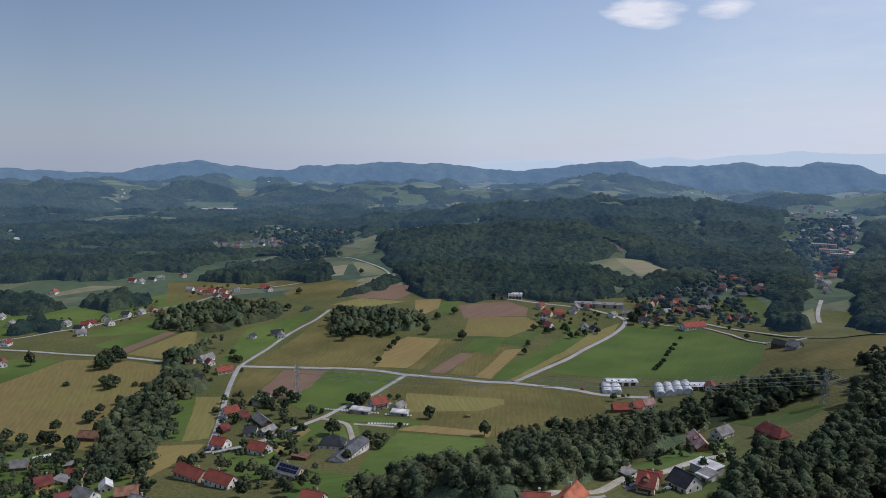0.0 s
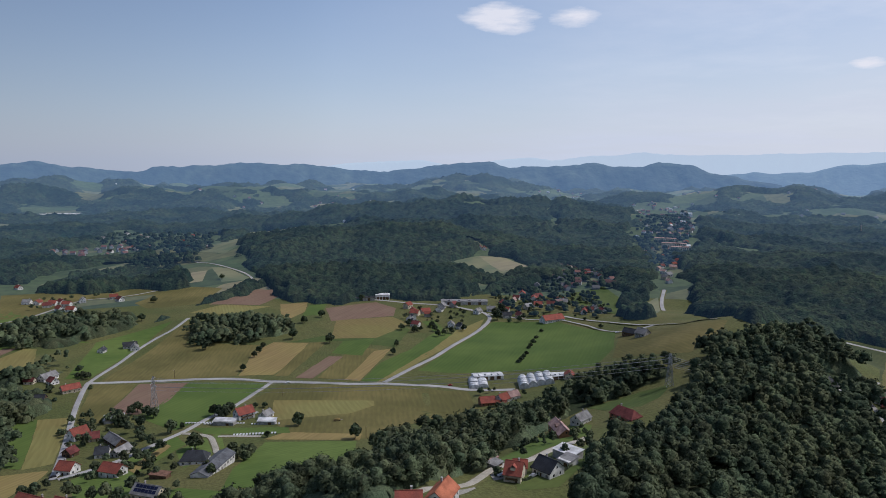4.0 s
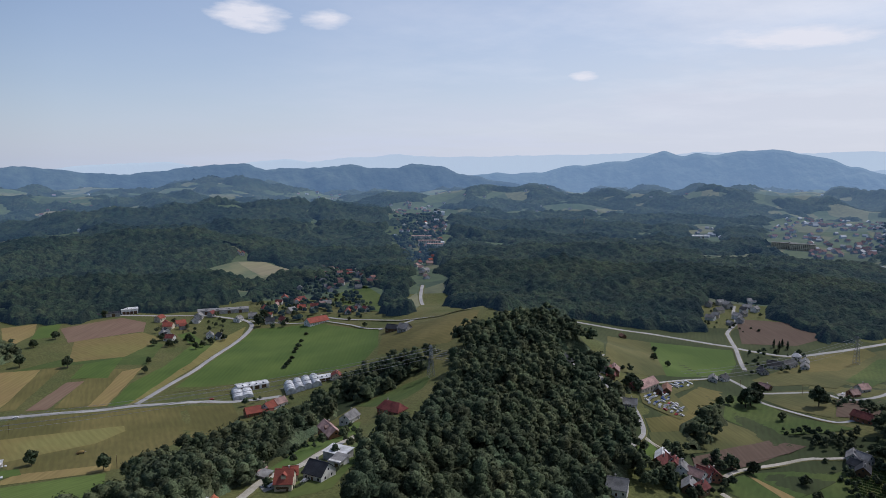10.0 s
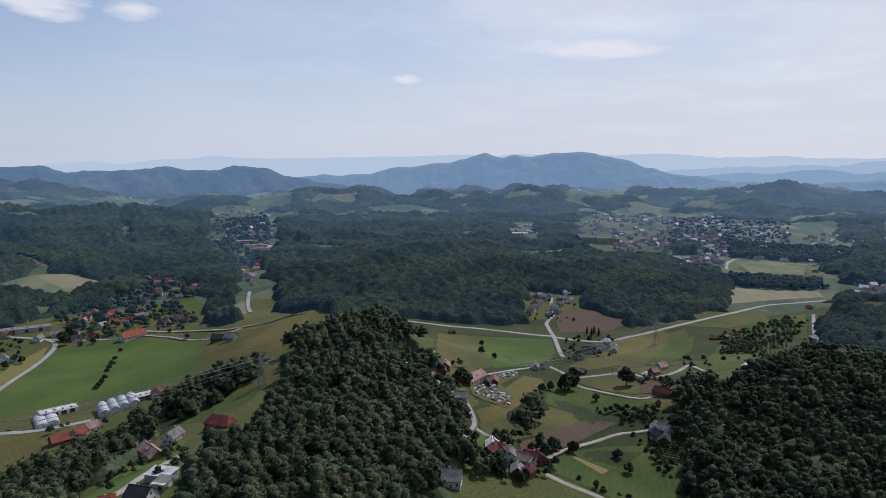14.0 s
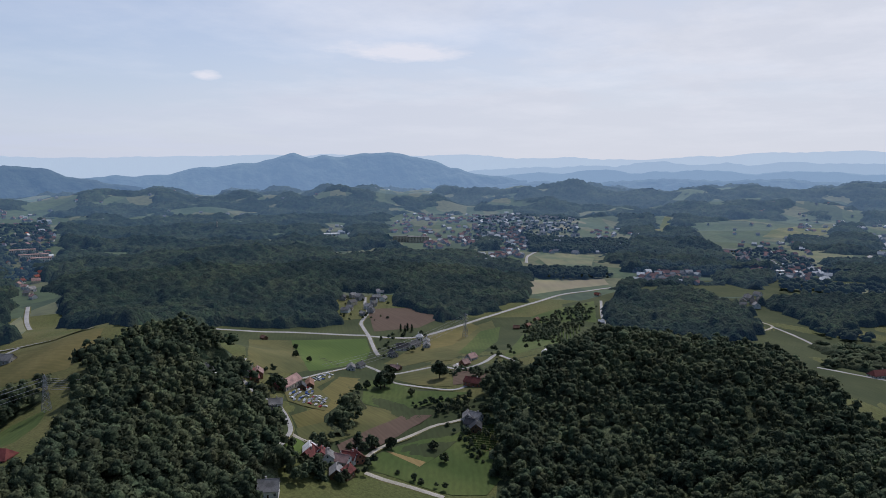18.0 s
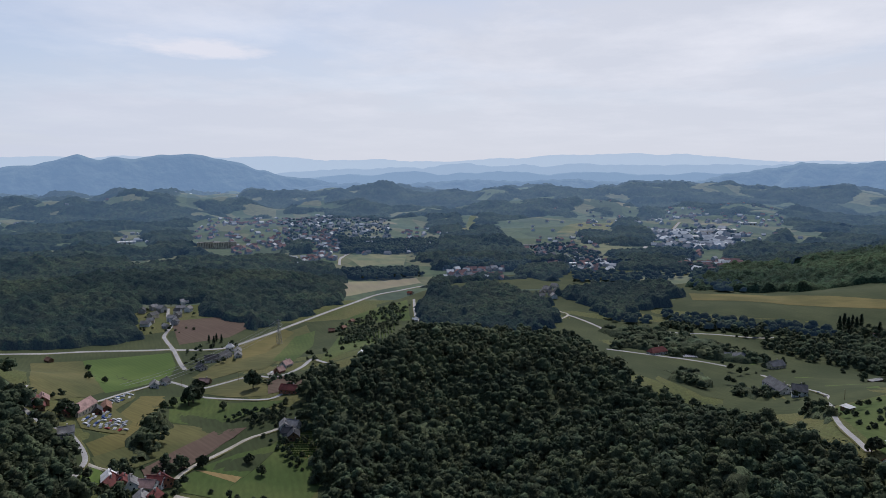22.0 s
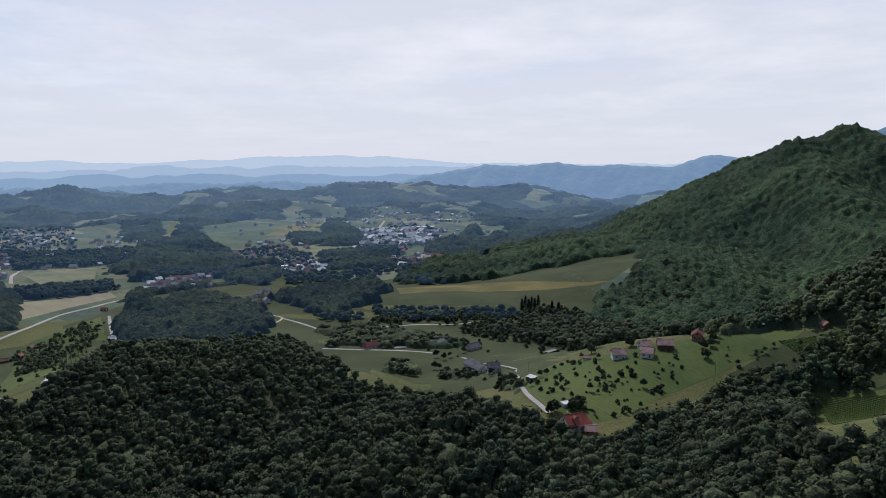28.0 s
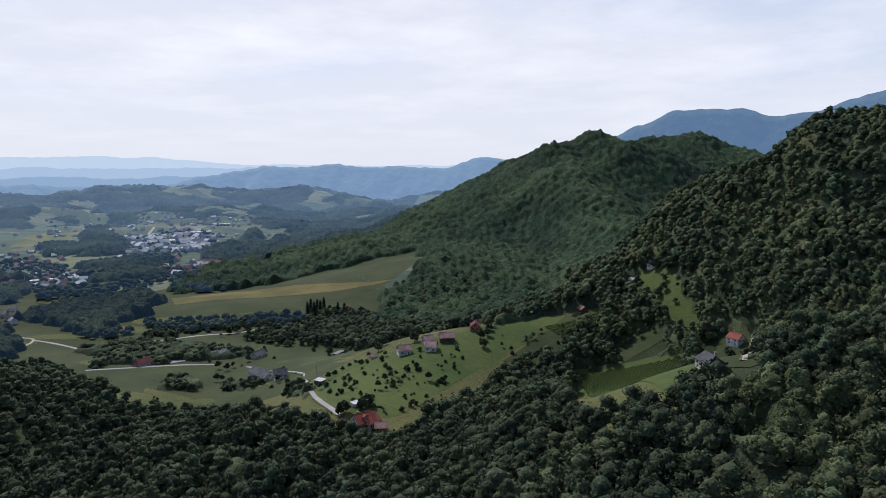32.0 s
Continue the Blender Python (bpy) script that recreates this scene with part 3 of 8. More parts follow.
FAR_WOODS = []   # far woods outlined to fit the camera's view
OPEN = []        # far clearings, fields and settlements outlined to fit the camera's view


def open_land(x, y):
    m = np.zeros(x.shape, bool)
    for c in OPEN:
        m |= inside(x, y, c)
    for c in FAR_WOODS:
        m &= ~inside(x, y, c)
    return m


def far_wood(label, poly, tall, mat_, cell=8.5, holes=(), proud=0.95):
    """The closed roof of a wood, in a polygon of plan points."""
    P = np.concatenate([np.linspace(p, q, 12) for p, q in zip(poly, poly[1:] + poly[:1])])
    t, d = np.degrees(np.arctan2(-P[:, 0], P[:, 1])), np.hypot(P[:, 0], P[:, 1])
    near = max(120.0, d.min() * 0.985)
    step = 0.0027 * min(3.0, max(1.0, 900 / near))
    reach_ = near * (1 + step) ** np.arange(int(math.log(d.max() * 1.02 / near) / step) + 2)
    turns_ = np.arange(t.max() + 0.6, t.min() - 0.6, -0.14 * min(3.0, max(1.0, 900 / near)))

    def wooded(x, y, R):
        m = inside(x + 7 * waves(x, y, 42, 3) + 9 * waves(x, y, 120, 5), y + 7 * waves(x, y, 47, 4) + 9 * waves(x, y, 130, 6), poly)
        for h in KEEP + list(holes):
            m &= ~inside(x, y, h)
        return m & ~open_land(x, y)

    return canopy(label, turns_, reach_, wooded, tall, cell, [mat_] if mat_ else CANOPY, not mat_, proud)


def far_woods():
    """The wooded hills beyond the valley, belt by belt, coarser with distance."""
    def wooded(x, y, R):
        edge = 0.22 * waves(x, y, 75, 43) + 0.12 * waves(x, y, 33, 44)
        m = waves(x, y, 640, 41) + 0.9 * waves(x, y, 230, 42) + edge < np.where(R > 2350, 0.62, 1.5)
        jx, jy = x + 16 * waves(x, y, 95, 46) + 8 * waves(x, y, 40, 48), y + 16 * waves(x, y, 85, 47) + 8 * waves(x, y, 37, 49)
        for c in CLEAR + KEEP:
            m &= ~inside(jx, jy, c)
        m &= ~open_land(jx, jy)
        for c in FAR_WOODS:
            m |= inside(jx, jy, c)
        return m

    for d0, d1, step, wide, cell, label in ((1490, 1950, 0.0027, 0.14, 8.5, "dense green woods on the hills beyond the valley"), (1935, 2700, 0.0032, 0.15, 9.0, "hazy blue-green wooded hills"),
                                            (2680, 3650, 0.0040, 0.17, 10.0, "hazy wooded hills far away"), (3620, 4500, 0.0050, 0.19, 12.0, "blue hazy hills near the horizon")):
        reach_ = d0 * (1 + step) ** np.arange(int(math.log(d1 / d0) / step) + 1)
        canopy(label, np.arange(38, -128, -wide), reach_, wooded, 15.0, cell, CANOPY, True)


def far_ridge(d, profile, m, label, seed, deep=300):
    """A mountain ridge on the horizon: its peaks and saddles as (turn, degrees above the eye)."""
    at, rise = [p[0] for p in profile][::-1], [p[1] for p in profile][::-1]
    t = np.arange(at[-1], at[0], -0.12)
    k = np.clip(np.searchsorted(at, t) - 1, 0, len(at) - 2)
    A, B = np.array(at), np.array(rise)
    u = (t - A[k]) / (A[k + 1] - A[k])
    u = 0.5 * u + 0.5 * u * u * (3 - 2 * u)
    crest = 205 + d * np.tan(np.radians(B[k] + (B[k + 1] - B[k]) * u))
    fine = d * 0.0011 * (waves(t * 60, 0 * t, 170, seed) + 0.5 * waves(t * 60, 0 * t, 55, seed + 1))
    rows = []
    for s in np.linspace(0, 1, 13):
        x, y = polar(t + (1 - s) * deep / 210 * waves(t * 60, 0 * t, 300, seed + 4), d - deep * (1 - s) + 0 * t)
        z = -60 + (crest + 60) * s ** 0.8 + fine * s ** 3 + (1 - s) * s * 70 * waves(x, y, 330, seed + 2) + (1 - s) * s * 30 * waves(x, y, 120, seed + 3)
        rows.append(np.stack([x, y, z], -1))
    x, y = polar(t, d + 100 + 0 * t)
    rows.append(np.stack([x, y, 0 * t - 60], -1))
    V = np.array(rows)
    n, k = V.shape[:2]
    i, j = np.meshgrid(np.arange(n - 1), np.arange(k - 1), indexing="ij")
    q = np.stack([i * k + j, i * k + j + 1, (i + 1) * k + j + 1, (i + 1) * k + j], -1)[:, :, ::-1].reshape(-1, 4)
    ob = new("backdrop_ridge", mesh_from("backdrop_ridge", V.reshape(-1, 3), q, [m], smooth=True))
    tagged(ob, label, "mountain ridge", kind="structure")


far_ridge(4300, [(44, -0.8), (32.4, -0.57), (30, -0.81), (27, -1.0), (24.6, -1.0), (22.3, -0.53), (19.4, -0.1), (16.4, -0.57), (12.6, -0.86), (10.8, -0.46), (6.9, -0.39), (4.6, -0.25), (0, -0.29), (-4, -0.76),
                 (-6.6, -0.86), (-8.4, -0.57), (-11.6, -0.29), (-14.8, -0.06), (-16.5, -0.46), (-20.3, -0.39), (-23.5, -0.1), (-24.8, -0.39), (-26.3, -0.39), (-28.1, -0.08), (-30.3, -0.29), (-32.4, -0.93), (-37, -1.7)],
          RIDGE[0], "wooded mountain ridge with blue haze glow", 11)
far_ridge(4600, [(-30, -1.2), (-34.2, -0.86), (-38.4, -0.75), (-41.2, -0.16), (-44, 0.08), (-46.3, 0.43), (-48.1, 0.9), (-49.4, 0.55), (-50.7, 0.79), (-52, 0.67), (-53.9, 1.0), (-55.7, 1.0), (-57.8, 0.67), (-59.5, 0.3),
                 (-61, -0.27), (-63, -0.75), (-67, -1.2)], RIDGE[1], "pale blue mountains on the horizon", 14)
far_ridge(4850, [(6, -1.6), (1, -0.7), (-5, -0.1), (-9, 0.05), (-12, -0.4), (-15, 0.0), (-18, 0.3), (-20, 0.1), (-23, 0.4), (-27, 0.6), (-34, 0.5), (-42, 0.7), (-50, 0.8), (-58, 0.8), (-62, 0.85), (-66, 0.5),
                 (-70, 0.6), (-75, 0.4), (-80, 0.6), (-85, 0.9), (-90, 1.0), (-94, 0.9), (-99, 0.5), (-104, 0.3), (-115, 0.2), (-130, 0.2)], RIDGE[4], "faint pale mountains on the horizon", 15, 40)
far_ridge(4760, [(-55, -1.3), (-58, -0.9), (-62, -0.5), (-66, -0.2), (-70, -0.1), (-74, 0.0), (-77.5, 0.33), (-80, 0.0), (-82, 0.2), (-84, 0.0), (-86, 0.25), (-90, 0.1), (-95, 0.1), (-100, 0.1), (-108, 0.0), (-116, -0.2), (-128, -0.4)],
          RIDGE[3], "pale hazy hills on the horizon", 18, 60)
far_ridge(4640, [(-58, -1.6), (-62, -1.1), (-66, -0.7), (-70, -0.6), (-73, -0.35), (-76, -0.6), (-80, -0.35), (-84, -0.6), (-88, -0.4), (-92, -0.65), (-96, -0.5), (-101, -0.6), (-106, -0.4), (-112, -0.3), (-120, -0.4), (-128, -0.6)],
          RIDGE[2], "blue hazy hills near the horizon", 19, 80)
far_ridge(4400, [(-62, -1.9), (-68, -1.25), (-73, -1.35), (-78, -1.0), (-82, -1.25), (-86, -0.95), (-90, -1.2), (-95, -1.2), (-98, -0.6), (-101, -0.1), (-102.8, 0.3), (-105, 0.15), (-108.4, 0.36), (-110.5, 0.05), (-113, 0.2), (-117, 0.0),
                 (-120, 0.87), (-122.3, 0.6), (-125, 0.95), (-130, 1.0)], RIDGE[1], "wooded ridge with blue haze glow", 16)
far_ridge(4300, [(-120, -0.6), (-126, 1.0), (-130, 2.2), (-132.5, 3.2), (-135, 4.25), (-139.8, 4.3), (-141.6, 3.7), (-144.5, 3.8), (-147, 4.6), (-149, 5.2), (-155, 6.5), (-166, 3.0)], RIDGE[0], "wooded mountain behind the hill with blue haze glow", 17)


# ---------------------------------------------------------------- fields and roads, laid on the land
def lift_of(x, y, h):
    d = np.hypot(x, y)
    return land(x, y) + h + d * 0.00012


def field(label, poly, m, h=0.06, edge=9.0, name="field"):
    """A crop or meadow laid on the land inside a polygon."""
    poly = [(p[0], p[1]) for p in poly]
    if sum(x1 * y2 - x2 * y1 for (x1, y1), (x2, y2) in zip(poly, poly[1:] + poly[:1])) < 0:
        poly = poly[::-1]
    pts = []
    for (x1, y1), (x2, y2) in zip(poly, poly[1:] + poly[:1]):
        n = max(1, int(math.hypot(x2 - x1, y2 - y1) / edge))
        pts += [(x1 + (x2 - x1) * k / n, y1 + (y2 - y1) * k / n) for k in range(n)]
    r = random.Random(len(pts))
    pts = [(x + r.uniform(-0.5, 0.5), y + r.uniform(-0.5, 0.5)) for x, y in pts]
    edge *= max(1.0, math.hypot(*pts[0]) / 700)
    tris = [tuple(t) for t in tessellate_polygon([[Vector((x, y, 0)) for x, y in pts]])]
    for _ in range(9):
        mids, out = {}, []

        def mid(a, b):
            if math.dist(pts[a], pts[b]) < edge * 1.5:
                return None
            key = (min(a, b), max(a, b))
            if key not in mids:
                mids[key] = len(pts)
                pts.append(((pts[a][0] + pts[b][0]) / 2, (pts[a][1] + pts[b][1]) / 2))
            return mids[key]

        for a, b, c in tris:
            ab, bc, ca = mid(a, b), mid(b, c), mid(c, a)
            n = sum(v is not None for v in (ab, bc, ca))
            if n == 0:
                out.append((a, b, c))
            elif n == 3:
                out += [(a, ab, ca), (ab, b, bc), (ca, bc, c), (ab, bc, ca)]
            else:
                while ab is None or (n == 2 and bc is None):
                    a, b, c, ab, bc, ca = b, c, a, bc, ca, ab
                if n == 1:
                    out += [(a, ab, c), (ab, b, c)]
                else:
                    out += [(ab, b, bc), (a, ab, bc), (a, bc, c)]
        done = len(out) == len(tris)
        tris = out
        if done or len(tris) > 9000:
            break
    P = np.array(pts)
    V = np.column_stack([P, lift_of(P[:, 0], P[:, 1], h)])
    T = np.array(tris)
    A, B, C = P[T[:, 0]], P[T[:, 1]], P[T[:, 2]]
    flip = (B[:, 0] - A[:, 0]) * (C[:, 1] - A[:, 1]) - (B[:, 1] - A[:, 1]) * (C[:, 0] - A[:, 0]) < 0
    T[flip] = T[flip][:, ::-1]
    ob = new(name, mesh_from(name, V, T, [m], smooth=True))
    return tagged(ob, label, name.replace("_", " "), kind="structure")


def smooth_line(pts, step):
    """Points along a smooth curve through pts."""
    P = [np.array(p, float) for p in pts]
    P = [2 * P[0] - P[1]] + P + [2 * P[-1] - P[-2]]
    out = []
    for a, b, c, d in zip(P, P[1:], P[2:], P[3:]):
        n = max(1, int(np.linalg.norm(c - b) / step))
        for k in range(n):
            t = k / n
            out.append(0.5 * (2 * b + (c - a) * t + (2 * a - 5 * b + 4 * c - d) * t * t + (3 * b - a - 3 * c + d) * t ** 3))
    out.append(P[-2])
    return np.array(out)


def road(label, width, pts, m, h=0.42, name="road"):
    """A road with its worn verges: a crowned strip along a smooth line."""
    L = smooth_line(pts, 5.0)
    g = np.gradient(L, axis=0)
    g /= np.linalg.norm(g, axis=1)[:, None] + 1e-9
    s = np.stack([-g[:, 1], g[:, 0]], -1)
    across = [(-0.72, -0.38), (-0.5, 0), (0, 0.05), (0.5, 0), (0.72, -0.38)]
    r = np.random.RandomState(len(L))
    V = []
    for a, dz in across:
        p = L + s * a * width * (1 + (abs(a) > 0.55) * r.uniform(-0.1, 0.2, (len(L), 1)))
        V.append(np.column_stack([p, lift_of(L[:, 0], L[:, 1], h) + dz]))
    V = np.array(V)
    k, n = V.shape[:2]
    i, j = np.meshgrid(np.arange(k - 1), np.arange(n - 1), indexing="ij")
    q = np.stack([i * n + j, i * n + j + 1, (i + 1) * n + j + 1, (i + 1) * n + j], -1)[:, :, ::-1].reshape(-1, 4)
    verge = np.isin(i.reshape(-1), (0, 3)).astype(int)
    ob = new(name, mesh_from(name, V.reshape(-1, 3), q, [m, VERGE], verge, True))
    return tagged(ob, label, name, kind="structure")


# ---------------------------------------------------------------- houses
def box(x0, x1, y0, y1, z0, z1):
    v = [(x, y, z) for x in (x0, x1) for y in (y0, y1) for z in (z0, z1)]
    f = [(0, 1, 3, 2), (4, 6, 7, 5), (0, 4, 5, 1), (2, 3, 7, 6), (0, 2, 6, 4), (1, 5, 7, 3)]
    return v, f


def raw(name, v, f, m, smooth=False):
    me = bpy.data.meshes.new(name)
    me.from_pydata([tuple(p) for p in v], [], f)
    me.materials.append(m)
    if smooth:
        me.polygons.foreach_set("use_smooth", [True] * len(me.polygons))
    me.update()
    return me


def part(name, me, parent, m=None, label=""):
    ob = new(name, me)
    ob.parent = parent
    if m is not None:
        ob.matrix_basis = m
    if label:
        ob["label"] = label
    return ob


def gable_body(L, W, H, rise):
    """Walls of a gabled house, along x, from 1.5 m under the ground to the eaves and up the gables."""
    a, b = L / 2, W / 2
    v = [(-a, -b, -1.5), (a, -b, -1.5), (a, b, -1.5), (-a, b, -1.5), (-a, -b, H), (a, -b, H), (a, b, H), (-a, b, H), (-a, 0, H + rise - 0.12), (a, 0, H + rise - 0.12)]
    f = [(3, 2, 1, 0), (0, 1, 5, 4), (2, 3, 7, 6), (1, 2, 6, 9, 5), (3, 0, 4, 8, 7), (4, 5, 9, 8), (6, 7, 8, 9)]
    return v, f


def gable_roof(L, W, H, rise, over=0.6, thick=0.28, hip=0.0):
    """Two sloping slabs with eaves; hip: how far the ridge ends are drawn in."""
    a, b = L / 2 + over * 0.8, W / 2 + over
    drop = rise * over / (W / 2)
    r = a - hip
    top = [(-a, -b, H - drop), (a, -b, H - drop), (a, b, H - drop), (-a, b, H - drop), (-r, 0, H + rise), (r, 0, H + rise)]
    v = [(x, y, z + thick) for x, y, z in top] + top
    f = [(0, 1, 5, 4), (2, 3, 4, 5), (1, 2, 5), (3, 0, 4)] if hip else [(0, 1, 5, 4), (2, 3, 4, 5)]
    f += [tuple(6 + k for k in q[::-1]) for q in f]
    rim = [(0, 1), (1, 2), (2, 3), (3, 0)] if hip else [(0, 1), (1, 5), (5, 2), (2, 3), (3, 4), (4, 0)]
    f += [(q, p, p + 6, q + 6) for p, q in rim]
    return v, f


ROOFS = {}
WALLS = {}
UNIT_BOX = {}


def unit(m):
    if m.name not in UNIT_BOX:
        UNIT_BOX[m.name] = raw("piece_" + m.name, *box(-0.5, 0.5, -0.5, 0.5, -0.5, 0.5), m)
    return UNIT_BOX[m.name]


def block(name, parent, m, x, y, z, sx, sy, sz, label="", turn=0, under=None):
    """A box-shaped part of a thing, or, with under, a piece of one of its parts; places are the thing's."""
    at = pose(x, y, z, 0, 0, turn) @ Matrix.Diagonal((sx, sy, sz, 1))
    if under is not None:
        return part(name, unit(m), under, under.matrix_basis.inverted() @ at, label)
    return part(name, unit(m), parent, at, label)


WORDS = {"red": "red tiled", "maroon": "dark red tiled", "dark": "dark slate-grey", "grey": "grey", "pink": "faded pink tiled", "orange": "bright orange tiled", "white": "white sheet-metal", "rust": "rusty brown", "slate": "blue-grey slate"}
SHADES = {"white": "white-rendered", "cream": "cream-rendered", "grey": "grey-rendered", "wood": "brown timber", "brick": "bare brick", "yellow": "yellow-rendered"}
COUNT = [0]


def house(x, y, turn, L, W, H=4.2, roof="red", wall="white", rise=None, hip=0.0, chimney=True, windows=True, panels=False, kind="house", balcony=False, dormer=False):
    COUNT[0] += 1
    r = random.Random(COUNT[0])
    z = float(land(x, y)) - 0.1
    STANDS.append((x, y, L * 0.5 + 3))
    rise = W * 0.40 if rise is None else rise
    base = new(kind, None)
    base.empty_display_size = 1
    base.matrix_basis = pose(x, y, z, 0, 0, turn)
    tagged(base, "%s %s with a %s %s roof among gardens" % (SHADES[wall], kind.replace("_", " "), WORDS[roof], "hipped" if hip else "gabled"), kind.replace("_", " "), "houses of the valley")
    part("wall", raw("wall", *gable_body(L, W, H, 0.1 if hip else rise), WALLS[wall]), base)
    part("roof", raw("roof", *gable_roof(L, W, H, rise, hip=hip), ROOFS[roof]), base)
    if rise > 1.2 and not hip:
        block("ridge_cap", base, ROOFS[roof], 0, 0, H + rise + 0.3, L + 1.0, 0.35, 0.14)
    if chimney:
        cx = r.choice((-1, 1)) * L * r.uniform(0.1, 0.3)
        c = block("chimney", base, CHIMNEY, cx, W * 0.12, H + rise * 0.85 + 0.6, 0.7, 0.7, 2.2, "rendered chimney")
        block("chimney_cap", base, STONE, cx, W * 0.12, H + rise * 0.85 + 1.75, 0.95, 0.95, 0.12, under=c)
    if windows:
        rows = [1.6] if H < 3.6 else [1.5, H - 1.35] if H > 4.6 else [H * 0.5]
        for zz in rows:
            for side in (-1, 1):
                n = max(2, int(L / 3.6))
                for k in range(n):
                    xx = -L / 2 + (k + 0.5) * L / n
                    if zz == rows[0] and side < 0 and k == n // 2:
                        d = block("door", base, DOOR, xx, side * W / 2, 1.05, 1.0, 0.16, 2.1, "timber house door")
                        block("door_step", base, STONE, xx, side * (W / 2 + 0.5), 0.1, 1.6, 1.0, 0.3, under=d)
                        continue
                    w = block("window", base, GLASS, xx, side * W / 2, zz, 1.15, 0.12, 1.3)
                    block("window_sill", base, STONE, xx, side * (W / 2 + 0.08), zz - 0.7, 1.35, 0.22, 0.08, under=w)
                    block("window_frame", base, FRAME, xx, side * (W / 2 + 0.03), zz, 0.09, 0.10, 1.3, under=w)
        for side in (-1, 1):
            for k in (-1, 1):
                block("window", base, GLASS, side * L / 2, k * W * 0.22, rows[-1], 0.12, 1.1, 1.3)
            if rise > 2.6 and not hip:
                block("window", base, GLASS, side * L / 2, 0, H + rise * 0.35, 0.12, 1.0, 1.1)
    if balcony:
        block("balcony", base, WOOD, 0, -W / 2 - 0.7, H * 0.55, L * 0.7, 1.3, 0.18)
        block("balcony_rail", base, WOOD, 0, -W / 2 - 1.3, H * 0.55 + 0.55, L * 0.7, 0.08, 0.95)
    if dormer:
        s = math.atan2(rise, W / 2)
        part("dormer", raw("dormer", *gable_roof(2.6, 2.6, 0, 1.1, 0.3, 0.15), ROOFS[roof]), base, pose(0, -W * 0.24, H + rise * 0.66, 0, 0, 90))
        block("dormer_wall", base, WALLS[wall], 0, -W * 0.26, H + rise * 0.45, 2.2, 2.4, 1.5)
    if panels:
        s = math.degrees(math.atan2(rise, W / 2))
        for k in range(6):
            for j in range(2):
                xx = (k - 2.5) * L / 7
                part("solar_panel", unit(PANEL), base, pose(xx, -W * (0.14 + 0.2 * j), H + rise * (1 - (0.28 + 0.4 * j)) + 0.42, s, 0, 0) @ Matrix.Diagonal((L / 7.6, W * 0.2, 0.06, 1)))
    return base


def shed(x, y, turn, L, W, H=3.0, roof="grey", wall="wood", slope=6.0, label=""):
    """A plain outbuilding with a single-pitch roof."""
    z = float(land(x, y)) - 0.1
    base = new("shed", None)
    base.matrix_basis = pose(x, y, z, 0, 0, turn)
    tagged(base, label or "%s shed under a %s lean-to roof" % (SHADES[wall], WORDS[roof]), "shed", "outbuildings")
    block("wall", base, WALLS[wall], 0, 0, H / 2 - 0.5, L, W, H + 1)
    part("roof", unit(ROOFS[roof]), base, pose(0, 0, H + 0.22, slope, 0, 0) @ Matrix.Diagonal((L + 0.9, W + 1.0, 0.2, 1)))
    block("door", base, DOOR, L * 0.2, -W / 2, 1.1, min(2.4, L * 0.3), 0.12, 2.2)
    return base


FAR_ROOFS = {"maroon": (0.16, 0.075, 0.055), "grey": (0.15, 0.145, 0.14), "white": (0.48, 0.48, 0.46), "pink": (0.32, 0.17, 0.13), "dark": (0.07, 0.07, 0.075), "red": (0.30, 0.09, 0.05)}


